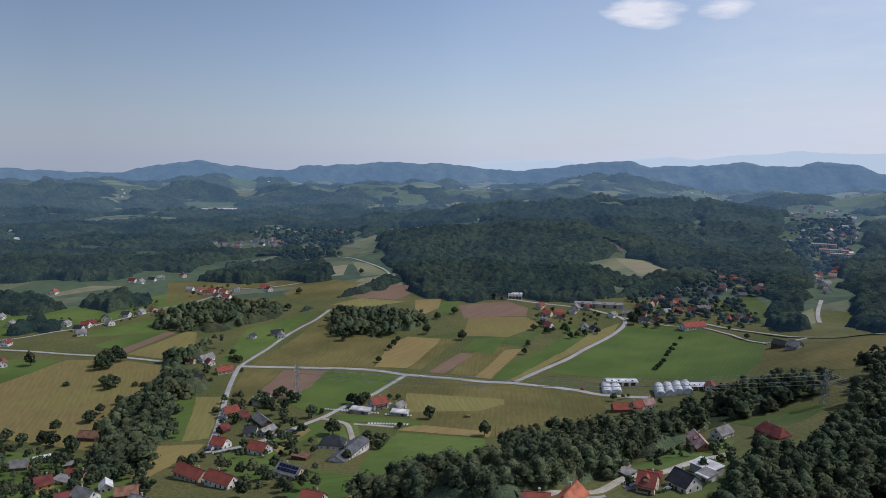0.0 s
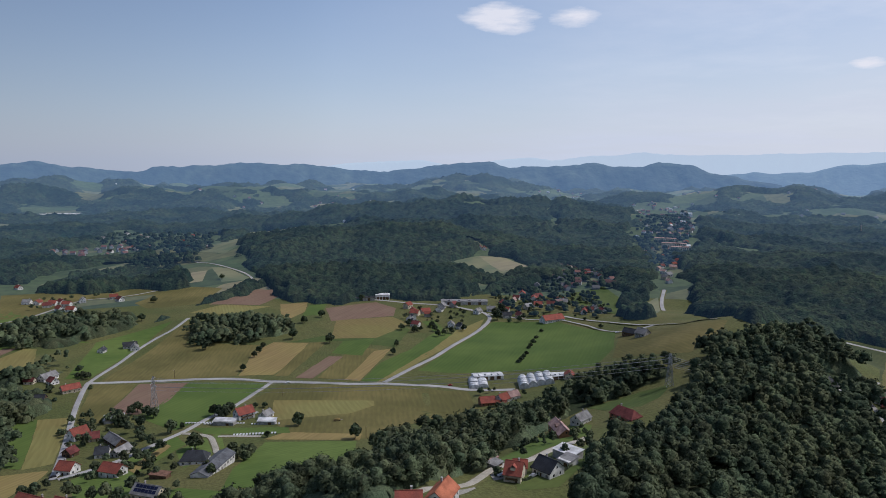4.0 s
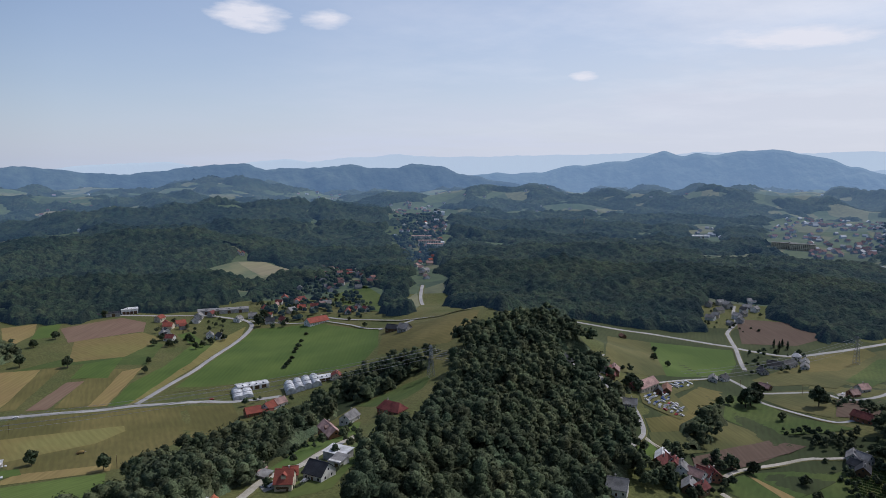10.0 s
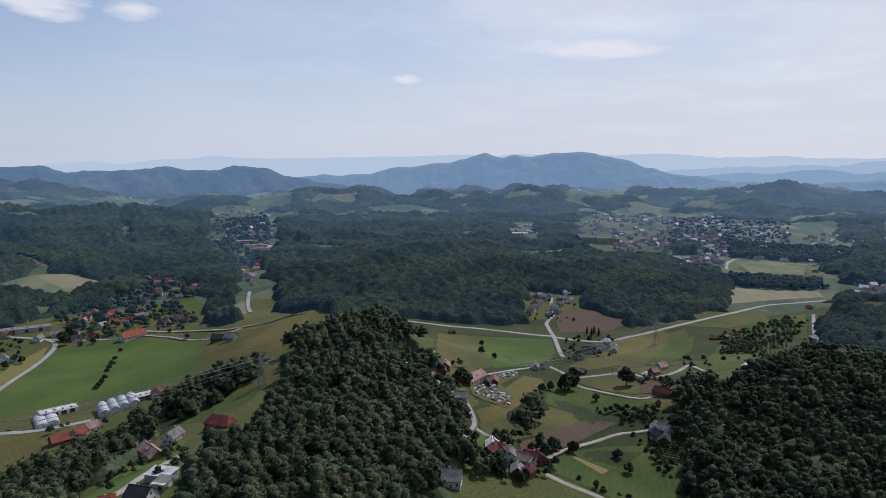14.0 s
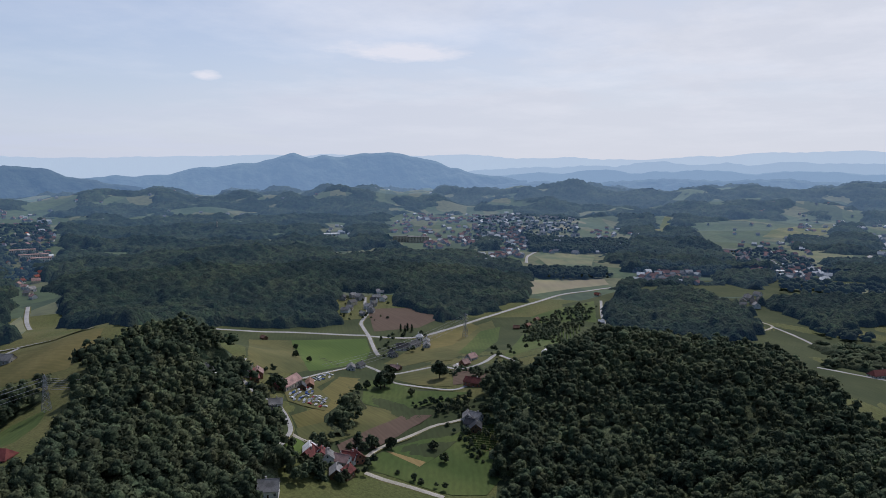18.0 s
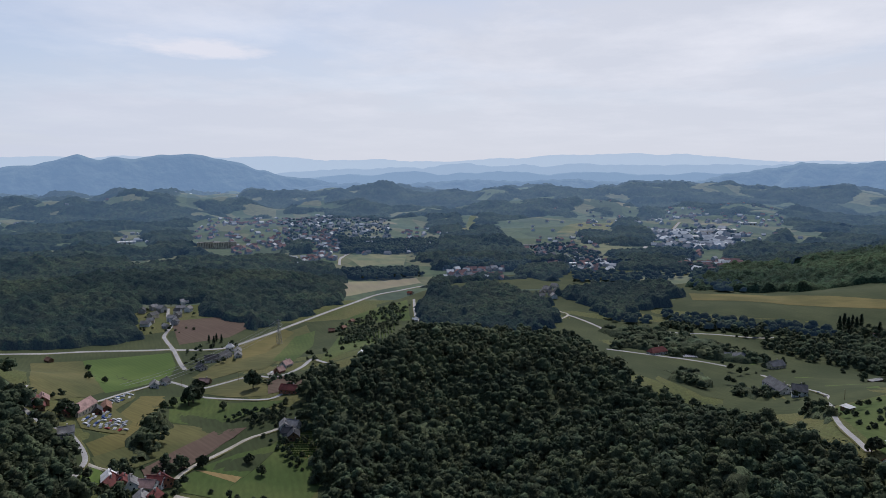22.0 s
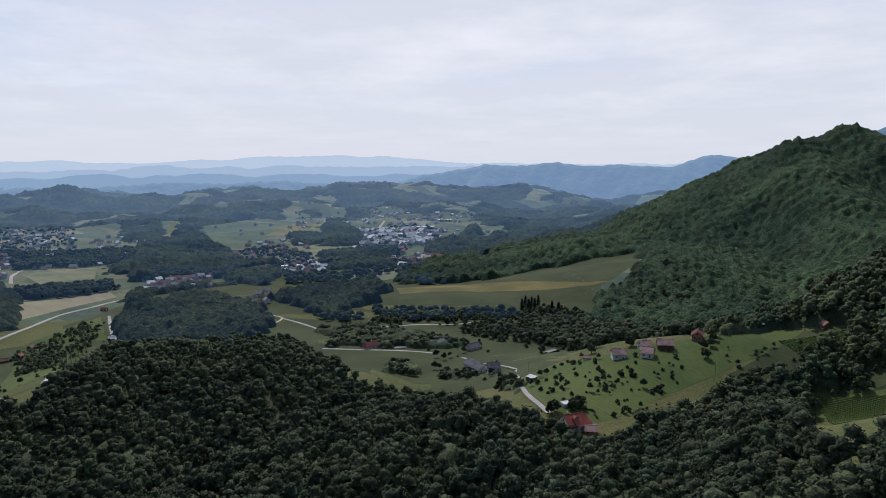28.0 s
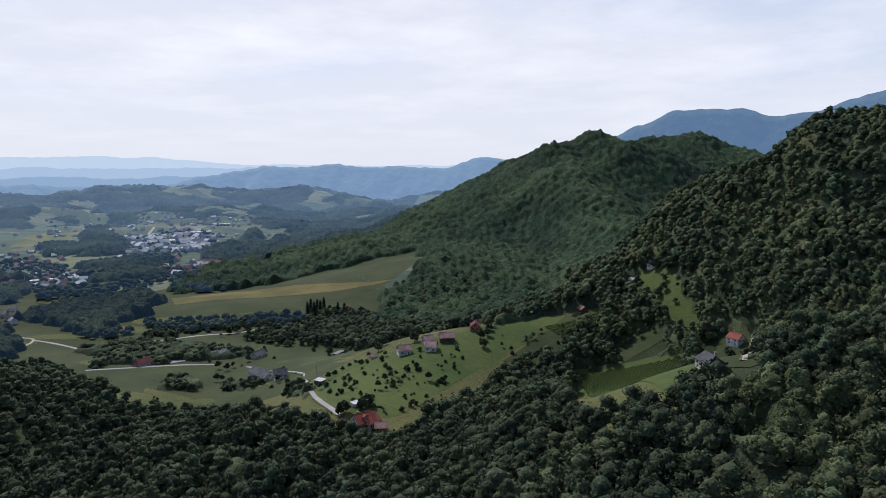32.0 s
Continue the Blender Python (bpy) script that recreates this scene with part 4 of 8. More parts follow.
def village(label, poly, count, seed, roofs=("red", "maroon", "dark", "grey", "pink"), size=(8.5, 12.5), storeys=(3.0, 5.4), turn=None, joined_up=False):
    """Houses strewn over a far settlement; joined_up: as one mass."""
    mass = [[], [], []]
    r = random.Random(seed)
    xs, ys = [p[0] for p in poly], [p[1] for p in poly]
    made, tries = [], 0
    while len(made) < count and tries < count * 60:
        tries += 1
        x, y = r.uniform(min(xs), max(xs)), r.uniform(min(ys), max(ys))
        if not bool(inside(np.array(x), np.array(y), poly)) or any(math.hypot(x - a, y - b) < 15 for a, b in made):
            continue
        made.append((x, y))
        L = r.uniform(*size)
        W, H = L * r.uniform(0.7, 0.9), r.uniform(*storeys)
        spot = pose(x, y, float(land(x, y)), 0, 0, (r.uniform(0, 180) if turn is None else turn + r.choice((0, 90)) + r.uniform(-8, 8)))
        if joined_up:
            which = r.choice((0, 1, 2))
            for k, (v, f) in ((0, gable_body(L, W, H, W * 0.38)), (1 + which % 2, gable_roof(L, W, H, W * 0.38))):
                mass[k].append(([spot @ Vector(p) for p in v], f))
            continue
        base = new("house", None)
        base.matrix_basis = spot
        roof, wall = r.choice(roofs), r.choice(("white", "white", "cream", "grey"))
        tagged(base, "distant %s house with a %s roof" % (SHADES[wall], WORDS[roof]), "house", label)
        part("wall", raw("wall", *gable_body(L, W, H, W * 0.38), WALLS[wall]), base)
        part("roof", raw("roof", *gable_roof(L, W, H, W * 0.38), ROOFS[roof]), base)
        for k in (-1, 1):
            block("window", base, GLASS, k * L * 0.22, -W / 2, H * 0.55, 1.6, 0.14, 1.4)
    if joined_up:
        base = new("distant_town", None)
        tagged(base, "crowd of small pale houses of the far town", "houses", kind="stuff")
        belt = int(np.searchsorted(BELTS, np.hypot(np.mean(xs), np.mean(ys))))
        # far walls and roofs emit the haze colour of their belt
        tones = [mat("far_%s_%d" % (n, belt), c, 0.8, 0.2, (0.02, 0.5), island=0.35, haze_glow=HAZE_GLOW[belt]) for n, c in
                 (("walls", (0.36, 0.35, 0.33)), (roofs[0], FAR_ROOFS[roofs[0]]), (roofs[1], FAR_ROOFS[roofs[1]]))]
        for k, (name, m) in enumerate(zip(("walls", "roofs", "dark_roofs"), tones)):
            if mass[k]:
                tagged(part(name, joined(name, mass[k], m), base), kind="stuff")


# ---------------------------------------------------------------- trees
TREE_MESH = {}


def tree_meshes(kind):
    if kind in TREE_MESH:
        return TREE_MESH[kind]
    out = []
    for s in range(4):
        r = np.random.RandomState(200 + s)
        if kind == "conifer":
            vs, fs = [], []
            for k in range(300):
                t = r.uniform(0, 1) ** 0.75
                a, rad = r.uniform(0, 6.283), (1 - t) * 0.42 * r.uniform(0.55, 1.05) + 0.02
                p = np.array((rad * math.cos(a), rad * math.sin(a), 0.15 + t * 1.85))
                u = np.array((math.cos(a), math.sin(a), -0.35)) * 0.13
                v = np.array((-math.sin(a), math.cos(a), r.uniform(-0.3, 0.3))) * 0.08
                fs.append([len(vs) + q for q in range(4)])
                vs += [p - u - v, p + u - v * 0.5, p + u + v * 0.5, p - u + v]
            vs, fs = np.array(vs), np.array(fs)
        else:
            vs, fs = leafy(100 + s, 260, {"round": 1.0, "tall": 1.7, "bush": 0.7}[kind])
            vs = vs + np.array((0, 0, {"round": 1.25, "tall": 1.9, "bush": 0.55}[kind]))
        crown = mesh_from("crown", vs, fs, [LEAF_DARK if kind == "conifer" else LEAF])
        tv, tf = [], []
        limbs = [((0, 0, -0.1), (0.02, 0.03, 0.9), 0.075, 0.045)]
        for k in range(5):
            a = k * 1.3 + r.uniform(0, 0.5)
            limbs.append(((0.01, 0.02, 0.55 + 0.06 * k), (0.5 * math.cos(a), 0.5 * math.sin(a), 1.1 + 0.08 * k), 0.035, 0.012))
        for p, q, r1, r2 in limbs:
            at = len(tv)
            for c, rr in ((p, r1), (q, r2)):
                tv += [(c[0] + rr * math.cos(t * 1.047), c[1] + rr * math.sin(t * 1.047), c[2]) for t in range(6)]
            tf += [(at + k, at + (k + 1) % 6, at + 6 + (k + 1) % 6, at + 6 + k) for k in range(6)]
        out.append((crown, raw("trunk", tv, tf, BARK)))
    TREE_MESH[kind] = out
    return out


def tree(x, y, high=9.0, kind="round", wide=None):
    COUNT[0] += 1
    r = random.Random(COUNT[0] * 7)
    crown, trunk = tree_meshes(kind)[COUNT[0] % 4]
    full = {"round": 2.3, "tall": 3.7, "bush": 1.25, "conifer": 2.0}[kind]
    s = high / full
    w = s * (wide or r.uniform(0.9, 1.15))
    base = new("tree" if kind != "bush" else "bush", None)
    base.matrix_basis = pose(x, y, float(land(x, y)), 0, 0, r.uniform(0, 360)) @ Matrix.Diagonal((w, w, s, 1))
    what = {"round": "broad-leaved tree with a full dark green crown", "tall": "tall slender dark green tree", "bush": "low green bush", "conifer": "dark green pointed conifer"}[kind]
    tagged(base, what + " standing in the grass", "bush" if kind == "bush" else "tree", "trees of the fields")
    part("crown", crown, base)
    part("trunk", trunk, base)


def hedge(poly, count, seed, high=(3, 8), kinds=("round", "bush", "round")):
    """Garden trees and bushes strewn in a polygon, clear of houses."""
    r = random.Random(seed)
    xs, ys = [p[0] for p in poly], [p[1] for p in poly]
    rows, tries = [], 0
    while len(rows) < count and tries < count * 40:
        tries += 1
        x, y = r.uniform(min(xs), max(xs)), r.uniform(min(ys), max(ys))
        if not bool(inside(np.array(x), np.array(y), poly)) or any(math.hypot(x - a, y - b) < c for a, b, c in STANDS):
            continue
        k = r.choice(kinds)
        rows.append((x, y, r.uniform(*high) * (0.55 if k == "bush" else 1.0), k == "bush"))
    if not rows:
        return
    x, y, h, low = (np.array(c, float) for c in zip(*rows))
    wide = np.where(low > 0, h * 0.62, h * 0.40)
    V, F = spread(GARDEN_CROWNS, x, y, land(x, y) + h - wide * 1.05, wide, np.maximum(wide, h * 0.42), seed)
    ob = new("garden_trees", mesh_from("garden_trees", V, F, [LEAF], smooth=True))
    tagged(ob, "fruit trees and bushes scattered over grassy gardens", "trees", kind="stuff")


GARDEN_CROWNS = [crown(s, t, 8, 90) for s, t in ((41, 1.0), (42, 1.1), (43, 0.9), (44, 1.2))]
STANDS = []
ROOFS.update(red=mat("red_roof_tiles", (0.27, 0.075, 0.052), 0.85, 0.22, (0.25, 3.0), 0.3, second=(0.20, 0.06, 0.045), object_random=0.2),
             maroon=mat("dark_red_roof_tiles", (0.17, 0.05, 0.045), 0.8, 0.2, (0.25, 3.0), 0.3, object_random=0.2),
             dark=mat("dark_slate", (0.045, 0.048, 0.055), 0.65, 0.2, (0.25, 3.0), 0.3, object_random=0.2),
             grey=mat("grey_cement_tiles", (0.25, 0.245, 0.24), 0.85, 0.18, (0.25, 3.0), 0.3, object_random=0.2),
             pink=mat("faded_pink_tiles", (0.40, 0.26, 0.23), 0.85, 0.18, (0.25, 3.0), 0.3, object_random=0.15),
             orange=mat("orange_roof_tiles", (0.42, 0.14, 0.075), 0.8, 0.15, (0.25, 3.0), 0.3, object_random=0.12),
             slate=mat("blue_grey_slate", (0.115, 0.12, 0.13), 0.75, 0.2, (0.25, 3.0), 0.3, object_random=0.15),
             white=mat("white_sheet_roof", (0.66, 0.66, 0.66), 0.6, 0.08, (0.2, 2.0), object_random=0.1),
             rust=mat("rusty_sheet_roof", (0.24, 0.13, 0.09), 0.8, 0.3, (0.4, 3.0), object_random=0.2))
WALLS.update(white=mat("white_render", (0.74, 0.73, 0.70), 0.9, 0.07, (0.3, 3.0), object_random=0.08),
             cream=mat("cream_render", (0.62, 0.55, 0.42), 0.9, 0.1, (0.3, 3.0), object_random=0.12),
             grey=mat("grey_render", (0.40, 0.39, 0.37), 0.9, 0.12, (0.3, 3.0), object_random=0.15),
             wood=mat("brown_timber_wall", (0.16, 0.10, 0.06), 0.85, 0.25, (0.4, 5.0), object_random=0.25),
             brick=mat("bare_brick", (0.34, 0.16, 0.10), 0.9, 0.2, (0.4, 6.0), object_random=0.15),
             yellow=mat("yellow_render", (0.62, 0.46, 0.17), 0.9, 0.1, (0.3, 3.0)))


# ---------------------------------------------------------------- other things
def rod(p, q, r1, r2=None, n=5):
    """A tapered bar from p to q as verts and faces."""
    p, q = Vector(p), Vector(q)
    r2 = r1 if r2 is None else r2
    turn = (q - p).to_track_quat("Z", "Y").to_matrix()
    v = [p + turn @ Vector((r1 * math.cos(k * 6.283 / n), r1 * math.sin(k * 6.283 / n), 0)) for k in range(n)]
    v += [q + turn @ Vector((r2 * math.cos(k * 6.283 / n), r2 * math.sin(k * 6.283 / n), 0)) for k in range(n)]
    f = [(k, (k + 1) % n, n + (k + 1) % n, n + k) for k in range(n)] + [tuple(range(n))[::-1], tuple(range(n, 2 * n))]
    return v, f


def joined(name, pieces, m):
    v, f = [], []
    for pv, pf in pieces:
        at = len(v)
        v += [tuple(p) for p in pv]
        f += [tuple(at + k for k in q) for q in pf]
    return raw(name, v, f, m)


def pylon(x, y, turn, high=32.0):
    """A lattice power pylon with three pairs of arms; returns the wire ends."""
    z = float(land(x, y))
    base = new("power_pylon", None)
    base.matrix_basis = pose(x, y, z, 0, 0, turn)
    tagged(base, "grey steel lattice power pylon standing above the trees", "pylon", "power line")
    w = lambda h: 2.2 * (1 - h / high) + 0.35
    levels = [high * k / 9 for k in range(10)]
    for sx in (-1, 1):
        for sy in (-1, 1):
            part("leg", joined("leg", [rod((sx * w(a), sy * w(a), a), (sx * w(b), sy * w(b), b), 0.16) for a, b in zip(levels, levels[1:])], METAL), base)
    for sx, sy, ex, ey in ((-1, -1, 1, -1), (1, -1, 1, 1), (1, 1, -1, 1), (-1, 1, -1, -1)):
        brace = []
        for a, b in zip(levels, levels[1:]):
            brace += [rod((sx * w(a), sy * w(a), a), (ex * w(b), ey * w(b), b), 0.09, n=4), rod((ex * w(a), ey * w(a), a), (sx * w(b), sy * w(b), b), 0.09, n=4)]
        part("bracing", joined("bracing", brace, METAL), base)
    ends = []
    for h, reach_ in ((0.70, 4.2), (0.82, 5.2), (0.94, 3.6)):
        for s in (-1, 1):
            tip = (0, s * reach_, high * h)
            part("cross_arm", joined("cross_arm", [rod((0.4, 0, high * h), tip, 0.13), rod((-0.4, 0, high * h), tip, 0.13), rod((0, 0, high * h + 1.3), tip, 0.1)], METAL), base)
            part("insulator", joined("insulator", [rod(tip, (0, s * reach_, high * h - 1.4), 0.14)], STONE), base)
            ends.append(base.matrix_basis @ Vector((0, s * reach_, high * h - 1.4)))
    return ends


def tube(name, pts, r, m, n=4):
    """A continuous bent bar through pts."""
    v, f = [], []
    for k, p in enumerate(pts):
        way_ = (pts[min(k + 1, len(pts) - 1)] - pts[max(k - 1, 0)]).to_track_quat("Z", "Y").to_matrix()
        v += [tuple(p + way_ @ Vector((r * math.cos(j * 6.283 / n), r * math.sin(j * 6.283 / n), 0))) for j in range(n)]
        if k:
            f += [((k - 1) * n + j, (k - 1) * n + (j + 1) % n, k * n + (j + 1) % n, k * n + j) for j in range(n)]
    return raw(name, v, f, m)


def wires(a, b, sag=7.0):
    for p, q in zip(a, b):
        pts = [p.lerp(q, k / 24) - Vector((0, 0, sag * 4 * (k / 24) * (1 - k / 24))) for k in range(25)]
        tagged(new("power_cable", tube("power_cable", pts, 0.10, CABLE)), "thin grey power cable strung between pylons", "cable", "power line")


def greenhouse(x, y, turn, L, W=8.0, H=4.4):
    """A polytunnel: arched white skin on hoops, with end walls."""
    base = new("greenhouse", None)
    base.matrix_basis = pose(x, y, float(land(x, y)), 0, 0, turn)
    tagged(base, "long white plastic polytunnel greenhouse by the farm", "greenhouse", "greenhouses")
    n = 10
    arc = [(W / 2 * math.cos(math.pi * k / n), H * math.sin(math.pi * k / n) ** 0.8) for k in range(n + 1)]
    v = [(sx * L / 2, p, q - 0.3) for sx in (-1, 1) for p, q in arc]
    part("skin", raw("skin", v, [(k, k + 1, n + 2 + k, n + 1 + k) for k in range(n)], FILM), base)
    for sx in (-1, 1):
        part("end_wall", raw("end_wall", [(sx * L / 2, p, q - 0.3) for p, q in arc], [tuple(range(n + 1))], FILM), base)
    for k in range(int(L / 4) + 1):
        xx = -L / 2 + k * L / int(L / 4)
        part("hoop", joined("hoop", [rod((xx, p, q - 0.26), (xx, p2, q2 - 0.26), 0.09, n=4) for (p, q), (p2, q2) in zip(arc, arc[1:])], METAL), base)


def silo(x, y, r=2.6, high=9.0):
    base = new("silo", None)
    base.matrix_basis = pose(x, y, float(land(x, y)))
    tagged(base, "round white metal silo with a conical cap", "silo", "silos")
    n = 20
    ring = lambda rr, z: [(rr * math.cos(k * 6.283 / n), rr * math.sin(k * 6.283 / n), z) for k in range(n)]
    part("tank", raw("tank", ring(r, -0.5) + ring(r, high), [(k, (k + 1) % n, n + (k + 1) % n, n + k) for k in range(n)], ROOFS["white"], True), base)
    part("cap", raw("cap", ring(r * 1.04, high) + [(0, 0, high + r * 0.6)], [(k, (k + 1) % n, n) for k in range(n)], METAL, True), base)
    for z in (high * 0.25, high * 0.5, high * 0.75):
        part("band", raw("band", ring(r * 1.02, z) + ring(r * 1.02, z + 0.25), [(k, (k + 1) % n, n + (k + 1) % n, n + k) for k in range(n)], METAL, True), base)


CAR_MESH = {}


def car(x, y, turn, paint):
    if not CAR_MESH:
        prof = [(-2.1, 0.35), (-2.1, 0.8), (-1.25, 0.95), (-0.6, 1.42), (0.75, 1.45), (1.55, 0.98), (2.1, 0.9), (2.15, 0.35)]
        n = len(prof)
        v = [(p, s * (0.85 if q < 1.1 else 0.66), q) for s in (-1, 1) for p, q in prof]
        f = [tuple(range(n)), tuple(range(2 * n - 1, n - 1, -1))] + [(k, (k + 1) % n, n + (k + 1) % n, n + k)[::-1] for k in range(n)]
        for c in PAINTS:
            CAR_MESH[c] = raw("body", v, f, PAINTS[c])
        CAR_MESH["wheel"] = joined("wheel", [rod((0, -0.12, 0), (0, 0.12, 0), 0.32, n=12)], TYRE)
        gl = [(-1.2, -0.7, 0.98), (0.0, -0.7, 0.98), (1.45, -0.7, 1.0), (0.72, -0.69, 1.36), (-0.58, -0.69, 1.34)]
        CAR_MESH["glass"] = raw("glass", [(p, s * (abs(q) + 0.02) * (1.12 if r_ < 1.1 else 1.0), r_) for s in (-1, 1) for p, q, r_ in gl], [(0, 1, 2, 3, 4), (9, 8, 7, 6, 5)], GLASS)
    base = new("car", None)
    base.matrix_basis = pose(x, y, float(land(x, y)) + 0.3, 0, 0, turn)
    tagged(base, "parked %s car in the crowded yard" % paint, "car", "parked cars")
    part("body", CAR_MESH[paint], base)
    part("windows", CAR_MESH["glass"], base)
    for sx in (-1.3, 1.3):
        for sy in (-0.8, 0.8):
            part("wheel", CAR_MESH["wheel"], base, pose(sx, sy, 0.32))


def car_yard(poly, count, seed, turn):
    r = random.Random(seed)
    xs, ys = [p[0] for p in poly], [p[1] for p in poly]
    made, tries = [], 0
    while len(made) < count and tries < 4000:
        tries += 1
        x, y = r.uniform(min(xs), max(xs)), r.uniform(min(ys), max(ys))
        if bool(inside(np.array(x), np.array(y), poly)) and all(math.hypot(x - p, y - q) > 3.6 for p, q in made):
            made.append((x, y))
            car(x, y, turn + r.choice((0, 90, 180)) + r.uniform(-12, 12), r.choice(("white", "white", "silver", "silver", "dark", "blue", "red")))


def block_house(x, y, turn, L, W, storeys, wall="cream", roof="grey", label="long pale apartment block with rows of windows in the town"):
    """A flat-roofed block with its rows of windows and balconies."""
    base = new("apartment_block", None)
    base.matrix_basis = pose(x, y, float(land(x, y)), 0, 0, turn)
    tagged(base, label, "apartment block", "blocks of the town")
    H = storeys * 3.0 + 0.8
    block("wall", base, WALLS[wall], 0, 0, H / 2 - 1, L, W, H + 2)
    block("roof", base, ROOFS[roof], 0, 0, H + 0.2, L + 0.8, W + 0.8, 0.4)
    block("stair_head", base, WALLS["grey"], L * 0.2, 0, H + 1.4, 4, 4, 2.2)
    for s in range(storeys):
        for k in range(max(3, int(L / 4))):
            xx = -L / 2 + (k + 0.5) * L / max(3, int(L / 4))
            for side in (-1, 1):
                block("window", base, GLASS, xx, side * W / 2, 1.9 + 3 * s, 1.9, 0.16, 1.5)


def hall(x, y, turn, L, W, H=7.0, roof="white", wall="grey"):
    """A low industrial hall with a shallow roof, roof lights and gates."""
    base = new("industrial_hall", None)
    base.matrix_basis = pose(x, y, float(land(x, y)), 0, 0, turn)
    tagged(base, "low %s industrial hall with a shallow %s roof" % (SHADES[wall], WORDS[roof]), "hall", "industrial halls")
    part("wall", raw("wall", *gable_body(L, W, H, W * 0.07), WALLS[wall]), base)
    part("roof", raw("roof", *gable_roof(L, W, H, W * 0.07, 0.4, 0.3), ROOFS[roof]), base)
    for k in range(4):
        block("roof_light", base, GLASS, (k - 1.5) * L / 4.5, -W * 0.2, H + W * 0.07 * 0.6 + 0.35, L * 0.05, W * 0.3, 0.2)
        block("gate", base, DOOR, (k - 1.5) * L / 4.5, -W / 2, 2.0, 4.0, 0.2, 4.0)


def vineyard(poly, turn, gap=2.6):
    """Rows of vines on their posts along one direction."""
    c, s = math.cos(radians(turn)), math.sin(radians(turn))
    cx, cy = sum(p[0] for p in poly) / len(poly), sum(p[1] for p in poly) / len(poly)
    r = np.random.RandomState(9)
    V, n = [], 0
    base = new("vineyard", None)
    base.matrix_basis = pose(cx, cy, float(land(cx, cy)))
    tagged(base, "vineyard of trimmed green vine rows on the slope", "vineyard", "vineyards")
    z0 = float(land(cx, cy))
    for k in range(-40, 41):
        u = np.arange(-90, 90, 1.1)
        x, y = cx + u * c - k * gap * s, cy + u * s + k * gap * c
        m = inside(x, y, poly)
        if m.sum() < 4:
            continue
        x, y = x[m] + r.uniform(-0.15, 0.15, m.sum()), y[m] + r.uniform(-0.15, 0.15, m.sum())
        vs, fs = spread(LOW_LUMPS, x - cx, y - cy, land(x, y) - z0 + 0.5, np.full(len(x), 0.75), np.full(len(x), 1.1) * r.uniform(0.8, 1.2, len(x)), k + 50)
        part("vine_hedge", mesh_from("vine_hedge", vs, fs, [VINE], smooth=True), base)


def garden_bed(x, y, turn, rows, L=10.0):
    """Raised vegetable rows under white fleece."""
    base = new("vegetable_bed", None)
    base.matrix_basis = pose(x, y, float(land(x, y)) + 0.3, 0, 0, turn)
    tagged(base, "row of pale covered vegetable beds beside the house", "garden bed", "garden beds")
    for k in range(rows):
        block("row_cover", base, FILM, (k - rows / 2) * 2.2, 0, 0.3, 1.3, L, 0.5)


def tower(x, y, high=26.0):
    base = new("transmitter_tower", None)
    base.matrix_basis = pose(x, y, float(land(x, y)))
    tagged(base, "slim pale tower rising out of the woods", "tower")
    part("shaft", joined("shaft", [rod((0, 0, 0), (0, 0, high), 1.9, 1.5, 10)], STONE), base)
    part("head", joined("head", [rod((0, 0, high), (0, 0, high + 3.5), 2.6, 2.2, 10)], STONE), base)
    part("spire", joined("spire", [rod((0, 0, high + 3.5), (0, 0, high + 9), 0.4, 0.1, 6)], METAL), base)


def fence(pts, gap=3.0, high=1.2):
    L = smooth_line(pts, gap)
    base = new("fence", None)
    base.matrix_basis = pose(L[0][0], L[0][1], float(land(L[0][0], L[0][1])))
    tagged(base, "weathered wooden post-and-rail fence", "fence", "fences")
    tops = []
    for x, y in L:
        z = float(land(x, y)) - base.location.z
        part("post", unit(WOOD), base, pose(x - L[0][0], y - L[0][1], z + high / 2) @ Matrix.Diagonal((0.16, 0.16, high + 0.4, 1)))
        tops.append((x - L[0][0], y - L[0][1], z + high * 0.8))
    for p, q in zip(tops, tops[1:]):
        part("rail", joined("rail", [rod(p, q, 0.06, n=4)], WOOD), base)


def hay_trailer(x, y, turn):
    """A farm trailer loaded with hay, left standing on the meadow."""
    base = new("hay_trailer", None)
    base.matrix_basis = pose(x, y, float(land(x, y)) + 0.1, 0, 0, turn)
    tagged(base, "wooden farm trailer loaded with dry hay on the meadow", "trailer")
    block("bed", base, WOOD, 0, 0, 0.95, 5.6, 2.2, 0.18)
    v, f = lump(7, 4, 12)
    part("hay_load", raw("hay_load", [(p[0] * 2.7, p[1] * 1.2, 1.0 + max(p[2], 0) * 1.5) for p in v], [tuple(int(k) for k in q) for q in f], WHEAT, True), base)
    for sx in (-1.7, 1.7):
        for sy in (-0.95, 0.95):
            part("wheel", joined("wheel", [rod((sx, sy - 0.13, 0.42), (sx, sy + 0.13, 0.42), 0.42, n=14)], TYRE), base)
    part("drawbar", joined("drawbar", [rod((2.8, 0.4, 0.85), (4.4, 0, 0.6), 0.07), rod((2.8, -0.4, 0.85), (4.4, 0, 0.6), 0.07)], METAL), base)


